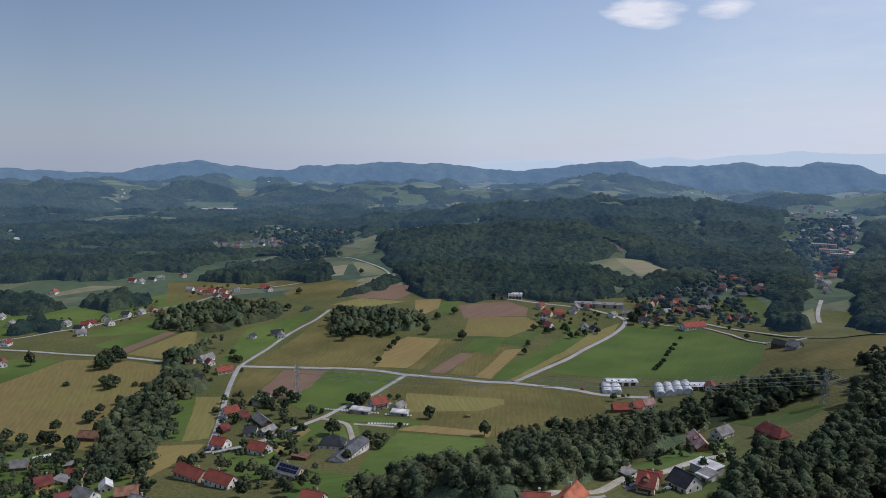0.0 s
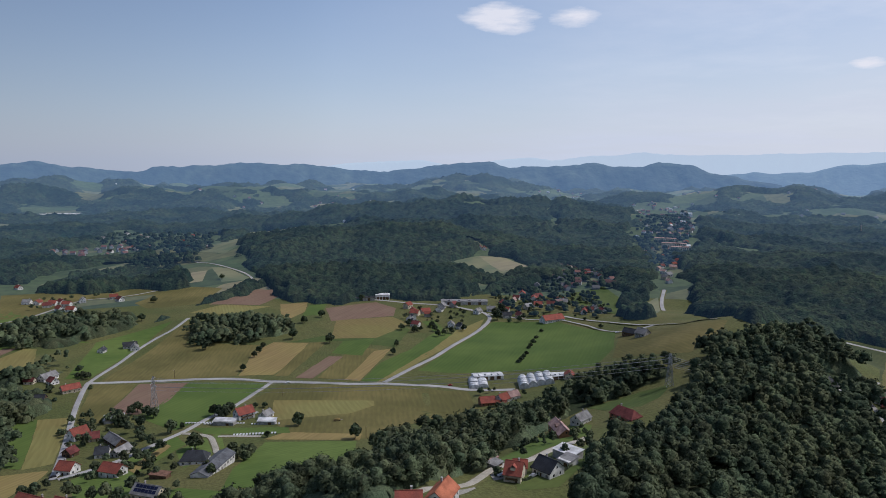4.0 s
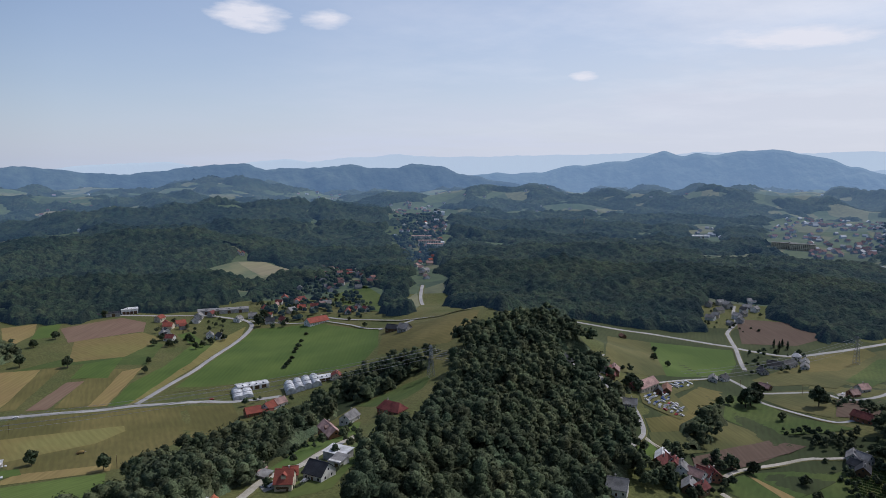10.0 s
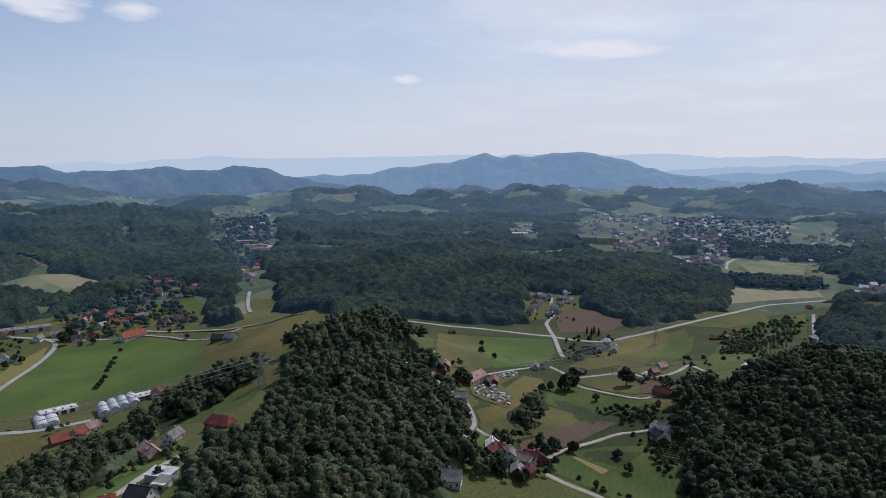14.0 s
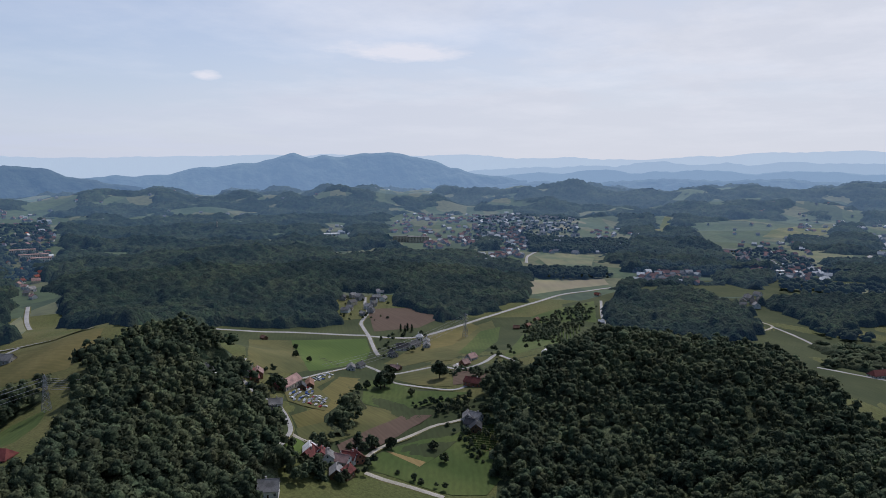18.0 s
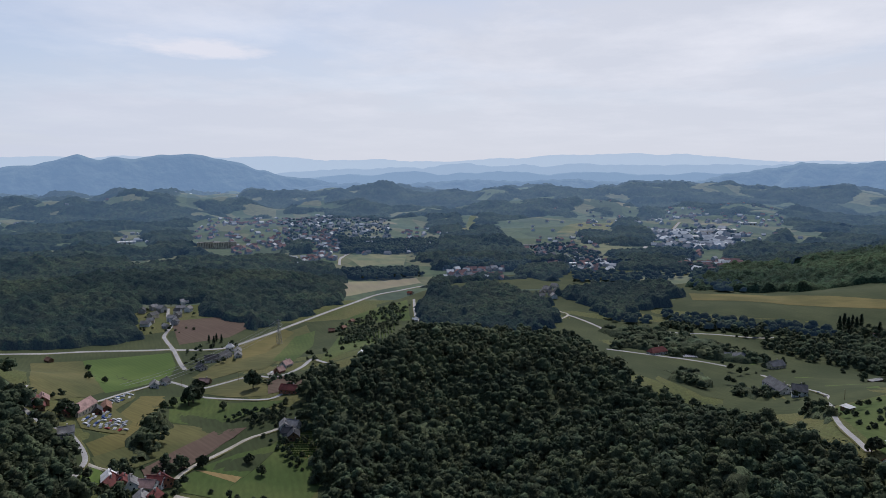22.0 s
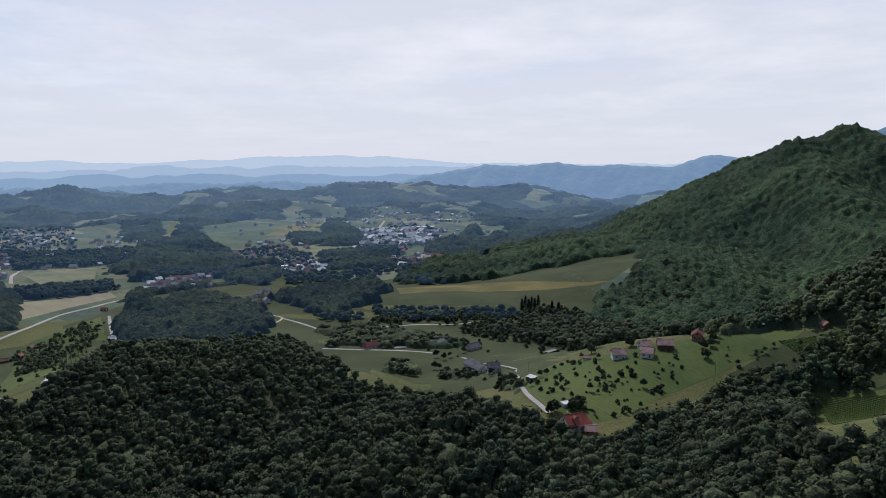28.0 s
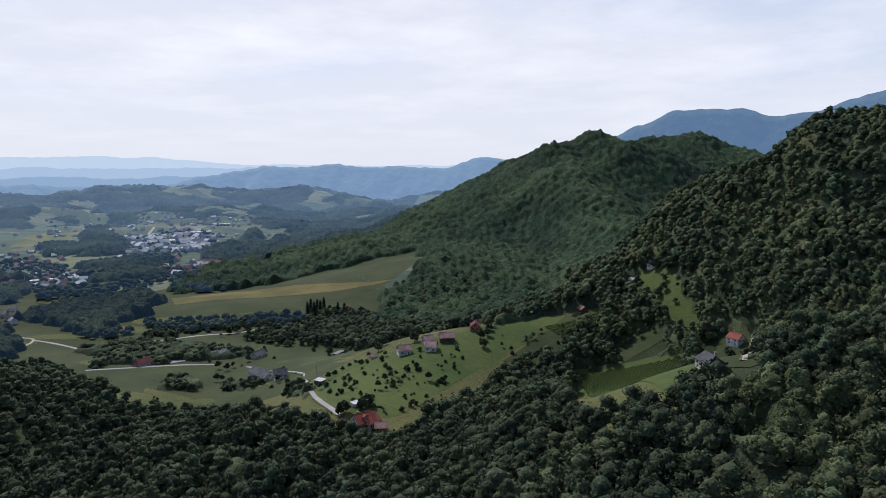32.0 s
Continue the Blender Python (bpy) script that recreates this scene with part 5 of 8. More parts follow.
def utility_pole(x, y, turn):
    base = new("utility_pole", None)
    base.matrix_basis = pose(x, y, float(land(x, y)), 0, 0, turn)
    tagged(base, "weathered wooden utility pole at the field edge", "pole", "utility poles")
    part("shaft", joined("shaft", [rod((0, 0, -0.3), (0, 0, 9), 0.16, 0.11, 8)], WOOD), base)
    part("cross_arm", joined("cross_arm", [rod((-0.9, 0, 8.5), (0.9, 0, 8.5), 0.07)], WOOD), base)
    for k in (-0.8, 0, 0.8):
        part("insulator", joined("insulator", [rod((k, 0, 8.55), (k, 0, 8.8), 0.06)], STONE), base)


def clipped_hedge(pts):
    """A low clipped hedge along a line."""
    L = smooth_line(pts, 1.0)
    r = np.random.RandomState(len(L))
    x, y = L[:, 0], L[:, 1]
    V, F = spread(LOW_LUMPS, x, y, land(x, y) + 0.1, np.full(len(x), 0.85), r.uniform(1.2, 1.6, len(x)), 3)
    tagged(new("hedge", mesh_from("hedge", V, F, [LEAF], smooth=True)), "low clipped green garden hedge", "hedge", "hedges")


FILM = mat("white_plastic_film", (0.62, 0.63, 0.64), 0.5, 0.1, (0.4, 3.0), object_random=0.08)
CABLE = mat("bare_aluminium_cable", (0.30, 0.31, 0.33), 0.5, 0.1, (0.4, 3.0))
VINE = mat("vine_leaves", (0.085, 0.125, 0.032), 0.85, 0.25, (0.05, 1.0), second=(0.08, 0.11, 0.028))
TYRE = mat("tyre_rubber", (0.02, 0.02, 0.02), 0.9, 0.1, (1.0, 8.0))
PAINTS = {"white": mat("white_car_paint", (0.70, 0.70, 0.70), 0.3, 0.05, (0.5, 4.0)), "silver": mat("silver_car_paint", (0.42, 0.43, 0.45), 0.3, 0.05, (0.5, 4.0), metal=0.4),
          "dark": mat("dark_car_paint", (0.03, 0.03, 0.035), 0.3, 0.05, (0.5, 4.0)), "blue": mat("blue_car_paint", (0.03, 0.08, 0.25), 0.3, 0.05, (0.5, 4.0)), "red": mat("red_car_paint", (0.32, 0.03, 0.03), 0.3, 0.05, (0.5, 4.0))}

# ---------------------------------------------------------------- the plan, place by place
road("narrow worn asphalt country road between the fields", 4.25, [(-525, 748), (-478, 733), (-406, 712), (-341, 701), (-273, 677)], ASPHALT)
road("narrow worn asphalt country road between the fields", 4.25, [(-154, 437), (-166, 493), (-179, 550), (-189, 596), (-198, 651), (-199, 675), (-192, 736), (-187, 795), (-177, 841), (-163, 881), (-153, 931)], ASPHALT)
road("narrow worn asphalt country road between the fields", 5.95, [(-202, 668), (-158, 667), (-102, 664), (-68, 658), (-34, 643), (9, 630), (40, 620), (66, 617), (90, 609), (120, 602), (137, 589), (176, 570)], ASPHALT)
road("narrow worn asphalt country road between the fields", 5.1, [(67, 621), (97, 659), (126, 694), (159, 745), (199, 807), (226, 853), (235, 879), (233, 901)], ASPHALT)
road("narrow worn asphalt country road between the fields", 4.25, [(-35, 641), (-48, 610), (-62, 575), (-79, 543), (-90, 515), (-102, 495), (-114, 475), (-122, 462), (-134, 449), (-151, 437)], ASPHALT)
road("pale gravel farm lane", 3.825, [(-94, 510), (-82, 504), (-71, 495), (-65, 475), (-61, 455)], GRAVEL)
road("narrow worn asphalt country road between the fields", 3.825, [(-543, 775), (-489, 781), (-457, 805), (-433, 824), (-416, 862), (-396, 915), (-387, 948), (-361, 987), (-344, 1033), (-323, 1080), (-275, 1099), (-212, 1151)], ASPHALT)
road("narrow worn asphalt country road between the fields", 4.25, [(-305, 1530), (-207, 1376), (-140, 1273), (-105, 1228), (-90, 1193)], ASPHALT)
road("narrow worn asphalt country road between the fields", 5.95, [(22, 1028), (64, 1024), (97, 1013), (143, 984), (194, 951), (233, 901)], ASPHALT)
road("narrow worn asphalt country road between the fields", 3.825, [(237, 895), (280, 851), (314, 831), (327, 779), (330, 741), (339, 706), (353, 690), (372, 688)], ASPHALT)
road("narrow worn asphalt country road between the fields", 5.1, [(327, 846), (350, 772), (366, 714), (380, 658), (387, 594)], ASPHALT)
road("narrow worn asphalt country road between the fields", 5.1, [(471, 851), (502, 914), (539, 975)], ASPHALT)
road("pale gravel lane to the houses on the slope", 4.25, [(31, 248), (39, 258), (54, 276), (69, 290), (85, 313), (95, 322), (111, 327), (140, 361), (165, 382)], GRAVEL)
road("narrow worn asphalt country road between the fields", 5.95, [(565, 633), (584, 615), (600, 594), (622, 570), (637, 541), (653, 507), (666, 486), (663, 484), (688, 438), (745, 424), (820, 414), (869, 404), (939, 390), (1032, 380), (1087, 351), (1140, 329)], ASPHALT)
road("narrow worn asphalt country road between the fields", 4.25, [(847, 623), (803, 591), (766, 559), (718, 535), (697, 517), (665, 485), (638, 461), (610, 436), (596, 422)], ASPHALT)
road("narrow worn asphalt country road between the fields", 3.825, [(369, 376), (374, 388), (380, 403), (391, 416), (407, 428), (420, 437)], ASPHALT)
road("narrow worn asphalt country road between the fields", 3.825, [(400, 379), (435, 388), (479, 401), (524, 410), (550, 414), (545, 389), (536, 370), (555, 354), (576, 335), (564, 309), (573, 296), (591, 290), (615, 292), (600, 276), (580, 255)], ASPHALT)
road("narrow worn asphalt country road between the fields", 3.4, [(536, 370), (517, 353), (509, 325), (502, 287), (505, 274), (518, 270)], ASPHALT)
road("narrow worn asphalt country road between the fields", 4.25, [(368, 376), (368, 358), (365, 347), (354, 329), (343, 317), (329, 309), (312, 300), (296, 290), (283, 280)], ASPHALT)
road("pale gravel farm lane", 2.975, [(341, 316), (340, 305), (343, 293)], GRAVEL)
road("pale gravel farm lane", 3.4, [(453, 243), (443, 252), (432, 260), (394, 265), (370, 265), (356, 262)], GRAVEL, 0.8)
road("pale gravel farm lane", 3.825, [(336, 249), (338, 237), (343, 220), (346, 198)], GRAVEL)
road("narrow worn asphalt country road between the fields", 3.825, [(1023, 311), (903, 272), (868, 254), (844, 250)], ASPHALT)
road("pale gravel lane", 3.4, [(911, 85), (957, 69), (985, 85)], GRAVEL)
road("narrow worn asphalt country road between the fields", 3.825, [(957, 69), (921, 41), (889, 21), (855, 11)], ASPHALT)
road("narrow worn asphalt country road between the fields", 3.825, [(763, 13), (765, -27), (764, -65), (753, -101), (726, -133), (649, -156), (607, -161), (578, -159), (499, -140), (447, -132), (420, -132), (409, -133)], ASPHALT)
road("narrow worn asphalt country road between the fields", 4.25, [(896, -60), (892, -78), (893, -111), (881, -157), (886, -180)], ASPHALT)
road("pale dirt track", 3.4, [(201, -247), (341, -424), (344, -436)], GRAVEL)
road("narrow worn asphalt country road between the fields", 10.2, [(1866, -57), (2137, -109), (2515, -178)], ASPHALT)
road("narrow worn asphalt country road between the fields", 5.1, [(1344, 572), (1467, 618), (1554, 632)], ASPHALT)
field("bright green crop field beside the road", [(-110, 656), (-37, 641), (-62, 580), (-80, 548), (-98, 519), (-131, 559)], GREEN, name="field")
field("bare brown ploughed field", [(-154, 659), (-111, 656), (-119, 598), (-135, 569), (-160, 582)], PLOUGH, name="field")
field("olive green hay meadow with mowing lines", [(-194, 663), (-156, 659), (-160, 582), (-158, 554), (-180, 561)], OLIVE, name="field")
field("narrow green crop strip", [(-227, 574), (-210, 576), (-183, 467), (-199, 476)], GREEN, name="field")
field("narrow strip of cut straw-coloured hay", [(-210, 576), (-188, 575), (-163, 472), (-182, 466)], WHEAT2, name="field")
field("pale stubble field", [(-197, 459), (-163, 458), (-163, 440), (-174, 391), (-186, 397)], WHEAT, name="field")
field("dry straw-coloured meadow", [(-408, 591), (-382, 690), (-333, 690), (-278, 668), (-252, 609), (-228, 518), (-234, 451), (-273, 465), (-342, 491)], DRY, name="field")
field("narrow green crop strip", [(-384, 746), (-365, 795), (-334, 816), (-306, 814), (-348, 723)], GREEN, 0.09, name="field")
field("narrow brown stubble strip", [(-348, 723), (-327, 815), (-312, 814), (-334, 713)], PLOUGH, 0.117, name="field")
field("pale cut hay strip", [(-330, 709), (-305, 811), (-290, 806), (-272, 745), (-277, 687)], WHEAT2, 0.099, name="field")
field("green crop field", [(-474, 690), (-388, 690), (-392, 647), (-415, 602)], GREEN, 0.09, name="field")
field("green pasture", [(-427, 774), (-367, 898), (-244, 833), (-328, 818)], LUSH, 0.054, name="field")
field("ripe golden wheat field", [(-59, 757), (-40, 791), (-1, 779), (-11, 731), (-34, 666), (-67, 670)], WHEAT, name="field")
field("olive green strip of meadow", [(1, 779), (19, 778), (-21, 660), (-34, 662)], OLIVE, 0.09, name="field")
field("bare brown ploughed strip", [(-14, 652), (19, 718), (34, 714), (2, 646)], PLOUGH, 0.09, name="field")
field("olive meadow strip", [(6, 646), (48, 752), (74, 734), (33, 635)], OLIVE, 0.081, name="field")
field("dark green crop patch", [(23, 729), (38, 778), (74, 785), (53, 713)], GREEN, 0.117, name="field")
field("pale tan stubble strip", [(31, 635), (68, 729), (87, 735), (45, 630)], WHEAT, 0.099, name="field")
field("bright green crop strip", [(46, 629), (70, 685), (107, 730), (150, 816), (143, 873), (160, 880), (168, 788), (99, 669), (61, 622)], GREEN, name="field")
field("tan strip of cut hay along the road", [(59, 622), (132, 730), (179, 824), (227, 872), (204, 819), (161, 753), (68, 623)], WHEAT2, 0.099, name="field")
field("grey-brown ploughed field", [(23, 971), (96, 997), (120, 953), (110, 905), (28, 885)], PLOUGH, name="field")
field("dry meadow with scattered trees", [(34, 888), (109, 901), (126, 862), (76, 788), (24, 792)], DRY, 0.063, name="field")
field("red-brown ploughed field", [(-139, 1016), (-120, 1087), (-78, 1126), (-38, 1119), (-43, 1081), (-70, 1014)], PLOUGH, name="field")
field("pale tan field", [(-41, 1020), (-1, 1025), (-6, 954), (-24, 913), (-37, 944)], WHEAT, name="field")
field("green crop patch", [(1, 1000), (26, 1008), (16, 928), (-10, 925)], GREEN, name="field")
field("pale cut meadow", [(-158, 964), (-120, 1013), (-53, 1005), (-104, 942)], WHEAT2, name="field")
field("large bright green crop field below the village", [(103, 653), (157, 734), (201, 804), (233, 855), (288, 835), (310, 820), (323, 754), (336, 711), (297, 632), (262, 593), (237, 605), (193, 628), (138, 642)], GREEN, name="field")
field("smooth olive green hillside meadow", [(334, 694), (356, 673), (370, 621), (383, 587), (384, 575), (346, 532), (343, 529), (317, 529), (281, 600)], OLIVE, name="field")
field("large olive green hay meadow", [(-25, 632), (63, 612), (137, 584), (133, 530), (69, 491), (38, 458), (-16, 489), (-39, 554), (-47, 597)], OLIVE, name="field")
field("straw-yellow mown strip", [(-31, 587), (52, 568), (51, 554), (30, 533), (-30, 527)], WHEAT2, 0.135, name="field")
field("pale stubble strip", [(-18, 493), (35, 473), (32, 457), (-33, 479)], WHEAT, 0.135, name="field")
field("green vegetable field beside the sheds", [(-89, 523), (-17, 505), (-15, 490), (-75, 503)], GREEN, 0.135, name="field")
field("bright green meadow", [(-31, 473), (30, 454), (21, 365), (-28, 360), (-49, 374), (-47, 415)], LUSH, 0.09, name="field")
field("pale bare strip", [(-39, 373), (-25, 363), (-40, 332), (-48, 330)], WHEAT, 0.135, name="field")
field("green hillside lawn below the wood", [(202, 471), (248, 478), (269, 472), (246, 445), (225, 432), (206, 447)], MEADOW, name="field")
field("green garden lawn on the slope", [(89, 329), (138, 408), (175, 433), (182, 415), (166, 383), (144, 372), (112, 332)], LUSH, name="field")
field("green garden lawn on the slope", [(97, 309), (108, 304), (161, 367), (147, 326), (111, 288), (90, 285)], MEADOW, name="field")
field("rough green pasture", [(-194, 657), (-154, 918), (-136, 893), (-138, 816), (-54, 782), (-69, 674), (-169, 669)], OLIVE, 0.045, name="field")
field("green pasture", [(-238, 835), (-171, 924), (-188, 800), (-203, 687), (-225, 685)], LUSH, 0.054, name="field")
field("green pasture", [(-213, 1156), (-133, 1129), (-155, 1025), (-220, 1012), (-246, 1053)], OLIVE, 0.054, name="field")
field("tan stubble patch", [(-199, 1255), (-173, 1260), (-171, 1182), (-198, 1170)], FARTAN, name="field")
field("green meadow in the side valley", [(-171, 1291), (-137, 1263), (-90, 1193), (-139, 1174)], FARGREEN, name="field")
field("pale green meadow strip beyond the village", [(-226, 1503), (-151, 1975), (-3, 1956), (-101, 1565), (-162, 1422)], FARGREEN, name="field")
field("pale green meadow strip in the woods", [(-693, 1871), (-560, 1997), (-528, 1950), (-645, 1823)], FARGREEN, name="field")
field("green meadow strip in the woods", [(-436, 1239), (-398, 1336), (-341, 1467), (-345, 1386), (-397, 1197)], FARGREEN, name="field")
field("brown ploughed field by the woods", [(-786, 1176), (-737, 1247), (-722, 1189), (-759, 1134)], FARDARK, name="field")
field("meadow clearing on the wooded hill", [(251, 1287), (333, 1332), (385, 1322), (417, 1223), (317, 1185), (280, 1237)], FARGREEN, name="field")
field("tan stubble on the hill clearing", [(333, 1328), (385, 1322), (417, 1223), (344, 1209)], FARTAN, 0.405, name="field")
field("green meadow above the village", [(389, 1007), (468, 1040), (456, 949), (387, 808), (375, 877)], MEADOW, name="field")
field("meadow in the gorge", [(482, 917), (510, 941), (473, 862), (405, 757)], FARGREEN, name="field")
# darkened sheet over the valley floor, standing in for cloud shade
field("dull green pasture land in the valley with painted cloud shade", [(441, 565), (504, 646), (634, 634), (755, 529), (854, 380), (944, 235), (795, 198), (570, 230), (437, 213), (358, 224), (314, 283), (373, 387), (462, 479)], SHADED_MEADOW, 0.01, name="field")
field("olive green meadow in the valley", [(557, 572), (588, 538), (470, 410), (441, 401), (409, 402), (417, 430)], VALLEY, 0.23, name="field")
field("blue-green crop field with tractor lines", [(588, 538), (652, 479), (608, 441), (564, 417), (520, 415), (467, 407)], GREEN, 0.26, name="field")
field("brown ploughed field by the new houses", [(786, 574), (829, 517), (810, 460), (735, 458), (687, 493)], EARTH, 0.24, name="field")
field("pale meadow beside the valley road", [(572, 398), (693, 416), (824, 398), (765, 360), (600, 334), (598, 360), (565, 379)], VALLEY, 0.23, name="field")
field("dry mown slope beside the valley road", [(691, 427), (796, 418), (784, 395), (678, 377), (647, 389)], OLIVE, 0.27, name="field")
field("bright green slope beside the lane", [(638, 348), (762, 384), (799, 374), (713, 337), (620, 315)], MEADOW, 0.27, name="field")
field("dull meadow inside the bend of the lane", [(545, 366), (581, 349), (564, 314), (510, 284), (512, 319), (524, 353)], VALLEY, 0.23, name="field")
field("brown garden plot inside the bend of the lane", [(561, 311), (573, 282), (544, 258), (520, 268), (514, 285)], EARTH, 0.25, name="field")
field("lush green meadow below the lane", [(505, 373), (518, 354), (497, 310), (499, 261), (481, 273), (451, 303), (443, 331)], MEADOW, 0.40, name="field")
field("straw-coloured meadow behind the yard", [(417, 356), (489, 390), (506, 378), (397, 318), (351, 316), (364, 334), (400, 336)], OLIVE, 0.22, name="field")
field("mown meadow with pale swathes", [(349, 318), (394, 315), (440, 329), (454, 283), (395, 290), (359, 290), (337, 290), (341, 307)], VALLEY, 0.48, name="field")
field("brown ploughed field on the slope", [(356, 286), (394, 290), (444, 291), (453, 270), (426, 271), (373, 268), (361, 269), (346, 277)], EARTH, 0.62, name="field")
field("green meadow below the farm lane", [(361, 261), (387, 261), (442, 246), (432, 226), (419, 202), (394, 181), (365, 179), (352, 196), (347, 233), (342, 252)], MEADOW, 0.23, name="field")
field("narrow tan garden strip", [(376, 261), (378, 259), (382, 233), (373, 232)], WHEAT, 0.28, name="field")
field("straw-coloured garden plots on the slope", [(434, 231), (464, 215), (453, 206), (429, 202), (418, 205)], WHEAT2, 0.30, name="field")
field("green garden lawn beside the lane", [(330, 308), (341, 307), (335, 294), (321, 284), (310, 291)], LUSH, 0.24, name="field")
field("pale straw-coloured field beyond the road", [(1141, 483), (1229, 369), (1184, 346), (1008, 419)], FARTAN, name="field")
field("terraced orchard slope", [(584, 272), (867, 360), (1018, 320), (840, 259), (658, 254)], MEADOW, name="field")
# same darkened sheet for the cloud shade on the side valley
field("dull green pasture land in the side valley with painted cloud shade", [(722, 263), (962, 350), (1252, 266), (1472, 0), (1428, -356), (1187, -479), (949, -384), (701, -373), (558, -225), (534, -133), (598, -63), (764, 80)], SHADED_MEADOW, 0.01, name="field")
field("long green hay field climbing to the wood", [(1044, -49), (1146, -104), (1151, -208), (1179, -349), (1220, -559), (1097, -516), (1016, -430), (979, -359), (968, -285), (970, -174), (1016, -91)], SHADED_MEADOW, name="field")
field("tan mown strip of the long field", [(1166, -106), (1121, -256), (1037, -380), (1009, -427), (1016, -336), (1071, -176), (1093, -106)], OLIVE, 0.315, name="field")
field("olive meadow beside the lane", [(748, 1), (687, -126), (609, -119), (610, -69), (643, -45)], SHADED_MEADOW, name="field")
field("bright green meadow behind the farmhouse", [(720, -162), (704, -226), (592, -197), (649, -178)], LUSH, name="field")
field("sunlit green hillside pasture dotted with bushes", [(522, -143), (545, -178), (513, -216), (520, -289), (530, -373), (499, -379), (474, -301), (447, -249), (422, -204), (396, -166), (393, -142), (420, -137)], MEADOW, name="field")
field("vineyard slope", [(503, -351), (492, -410), (467, -391), (470, -354)], MEADOW, 0.135, name="field")
field("vineyard slope", [(433, -339), (383, -402), (215, -212), (409, -325)], MEADOW, 0.135, name="field")
field("garden lawn", [(752, -109), (774, -137), (743, -143), (726, -128)], LUSH, name="field")
KEEP.append([(375, 453), (415, 434), (382, 406), (358, 414)])
KEEP.append([(506, -450), (499, -468), (474, -471), (443, -458), (399, -435), (398, -419), (436, -425)])
KEEP.append([(437, -340), (387, -407), (195, -214), (186, -187), (224, -176)])
KEEP.append([(199, -213), (384, -414), (375, -437), (351, -442), (170, -221), (171, -213), (185, -206)])
KEEP.append([(444, -381), (439, -420), (400, -406), (403, -360)])
KEEP.append([(522, -143), (545, -178), (513, -216), (520, -289), (530, -373), (495, -414), (467, -391), (470, -354), (474, -301), (447, -249), (394, -190), (366, -154), (365, -132), (390, -127)])
KEEP.append([(89, 329), (138, 408), (175, 433), (191, 496), (213, 499), (210, 456), (270, 475), (245, 442), (207, 433), (155, 338), (116, 289), (26, 256), (41, 272), (70, 296)])
KEEP.append([(245, 1278), (335, 1339), (396, 1322), (419, 1212), (315, 1176), (278, 1227)])
KEEP.append([(-578, 1709), (-428, 1784), (-351, 1513), (-500, 1512)])
OPEN.append([(-1337, 2850), (-1282, 2897), (-1193, 2689), (-1236, 2630)])
OPEN.append([(-957, 3226), (-1325, 5024), (-767, 2898), (-876, 2946)])
OPEN.append([(-2091, 4758), (-1991, 4800), (-1993, 4799), (-2092, 4757)])
OPEN.append([(-777, 5073), (-30, 5196), (-20, 3528), (-578, 3768)])
OPEN.append([(-188, 2973), (-79, 2997), (-73, 2771), (-177, 2794)])
OPEN.append([(-363, 3010), (3, 3480), (2, 3111), (-358, 2970)])
OPEN.append([(-1223, 1916), (-1180, 1924), (-1143, 1861), (-1180, 1848)])
OPEN.append([(-1133, 1820), (-1105, 1818), (-981, 1612), (-1002, 1608)])
OPEN.append([(-1269, 3146), (-1218, 3149), (-1122, 2898), (-1169, 2896)])
OPEN.append([(-1024, 2787), (-850, 2895), (-774, 2632), (-968, 2631)])
OPEN.append([(-790, 3545), (-850, 4284), (-597, 3009), (-665, 2978)])
OPEN.append([(-1398, 2197), (-1355, 2261), (-1306, 2178), (-1364, 2142)])
OPEN.append([(135, 4101), (261, 3859), (200, 2939), (98, 2948)])
OPEN.append([(1, 3139), (176, 3294), (160, 2990), (1, 3002)])
OPEN.append([(213, 3040), (392, 3344), (360, 3073), (209, 2991)])
OPEN.append([(404, 5180), (779, 5137), (533, 3511), (290, 3716)])
OPEN.append([(637, 3617), (796, 3351), (781, 3285), (618, 3502)])
OPEN.append([(1092, 3244), (1508, 3673), (1268, 3083), (1050, 3113)])
OPEN.append([(2148, 3875), (1672, 2634), (1505, 2363), (1375, 2472)])
OPEN.append([(1263, 2472), (1362, 2447), (1282, 2302), (979, 1912)])
OPEN.append([(2486, 4563), (2585, 4508), (2586, 4507), (2485, 4559)])
OPEN.append([(708, 3078), (1002, 3209), (974, 3117), (702, 3050)])
OPEN.append([(1240, 2551), (1451, 2517), (1377, 2223), (938, 1592), (786, 1348), (733, 1364), (920, 1751)])
OPEN.append([(1100, 3104), (1117, 3094), (706, 1927), (629, 1717), (610, 1724), (687, 1917)])
OPEN.append([(700, 1314), (749, 1342), (645, 1120), (575, 1033), (571, 1058)])
OPEN.append([(652, 1116), (807, 1252), (772, 1198), (642, 1098)])
OPEN.append([(1349, 1404), (1444, 1377), (1325, 1263), (1260, 1311)])
OPEN.append([(1294, 1037), (1385, 988), (1213, 864), (1057, 846)])
OPEN.append([(1739, 2556), (1883, 2432), (1789, 2310), (1630, 2396)])
OPEN.append([(3099, 3623), (3176, 3479), (2111, 2312), (2082, 2434)])
OPEN.append([(2490, 2458), (2524, 2377), (2210, 2080), (2171, 2143)])
OPEN.append([(3726, 3511), (3840, 3452), (3290, 2957), (2763, 2602)])
OPEN.append([(2370, 1896), (2405, 1852), (2386, 1837), (2348, 1878)])
OPEN.append([(2641, 1877), (4406, 2598), (2736, 1611), (2526, 1794)])
OPEN.append([(2706, 1722), (3002, 1663), (2967, 1642), (2662, 1692)])
OPEN.append([(2850, 1274), (2859, 1232), (2800, 1205), (2762, 1233)])
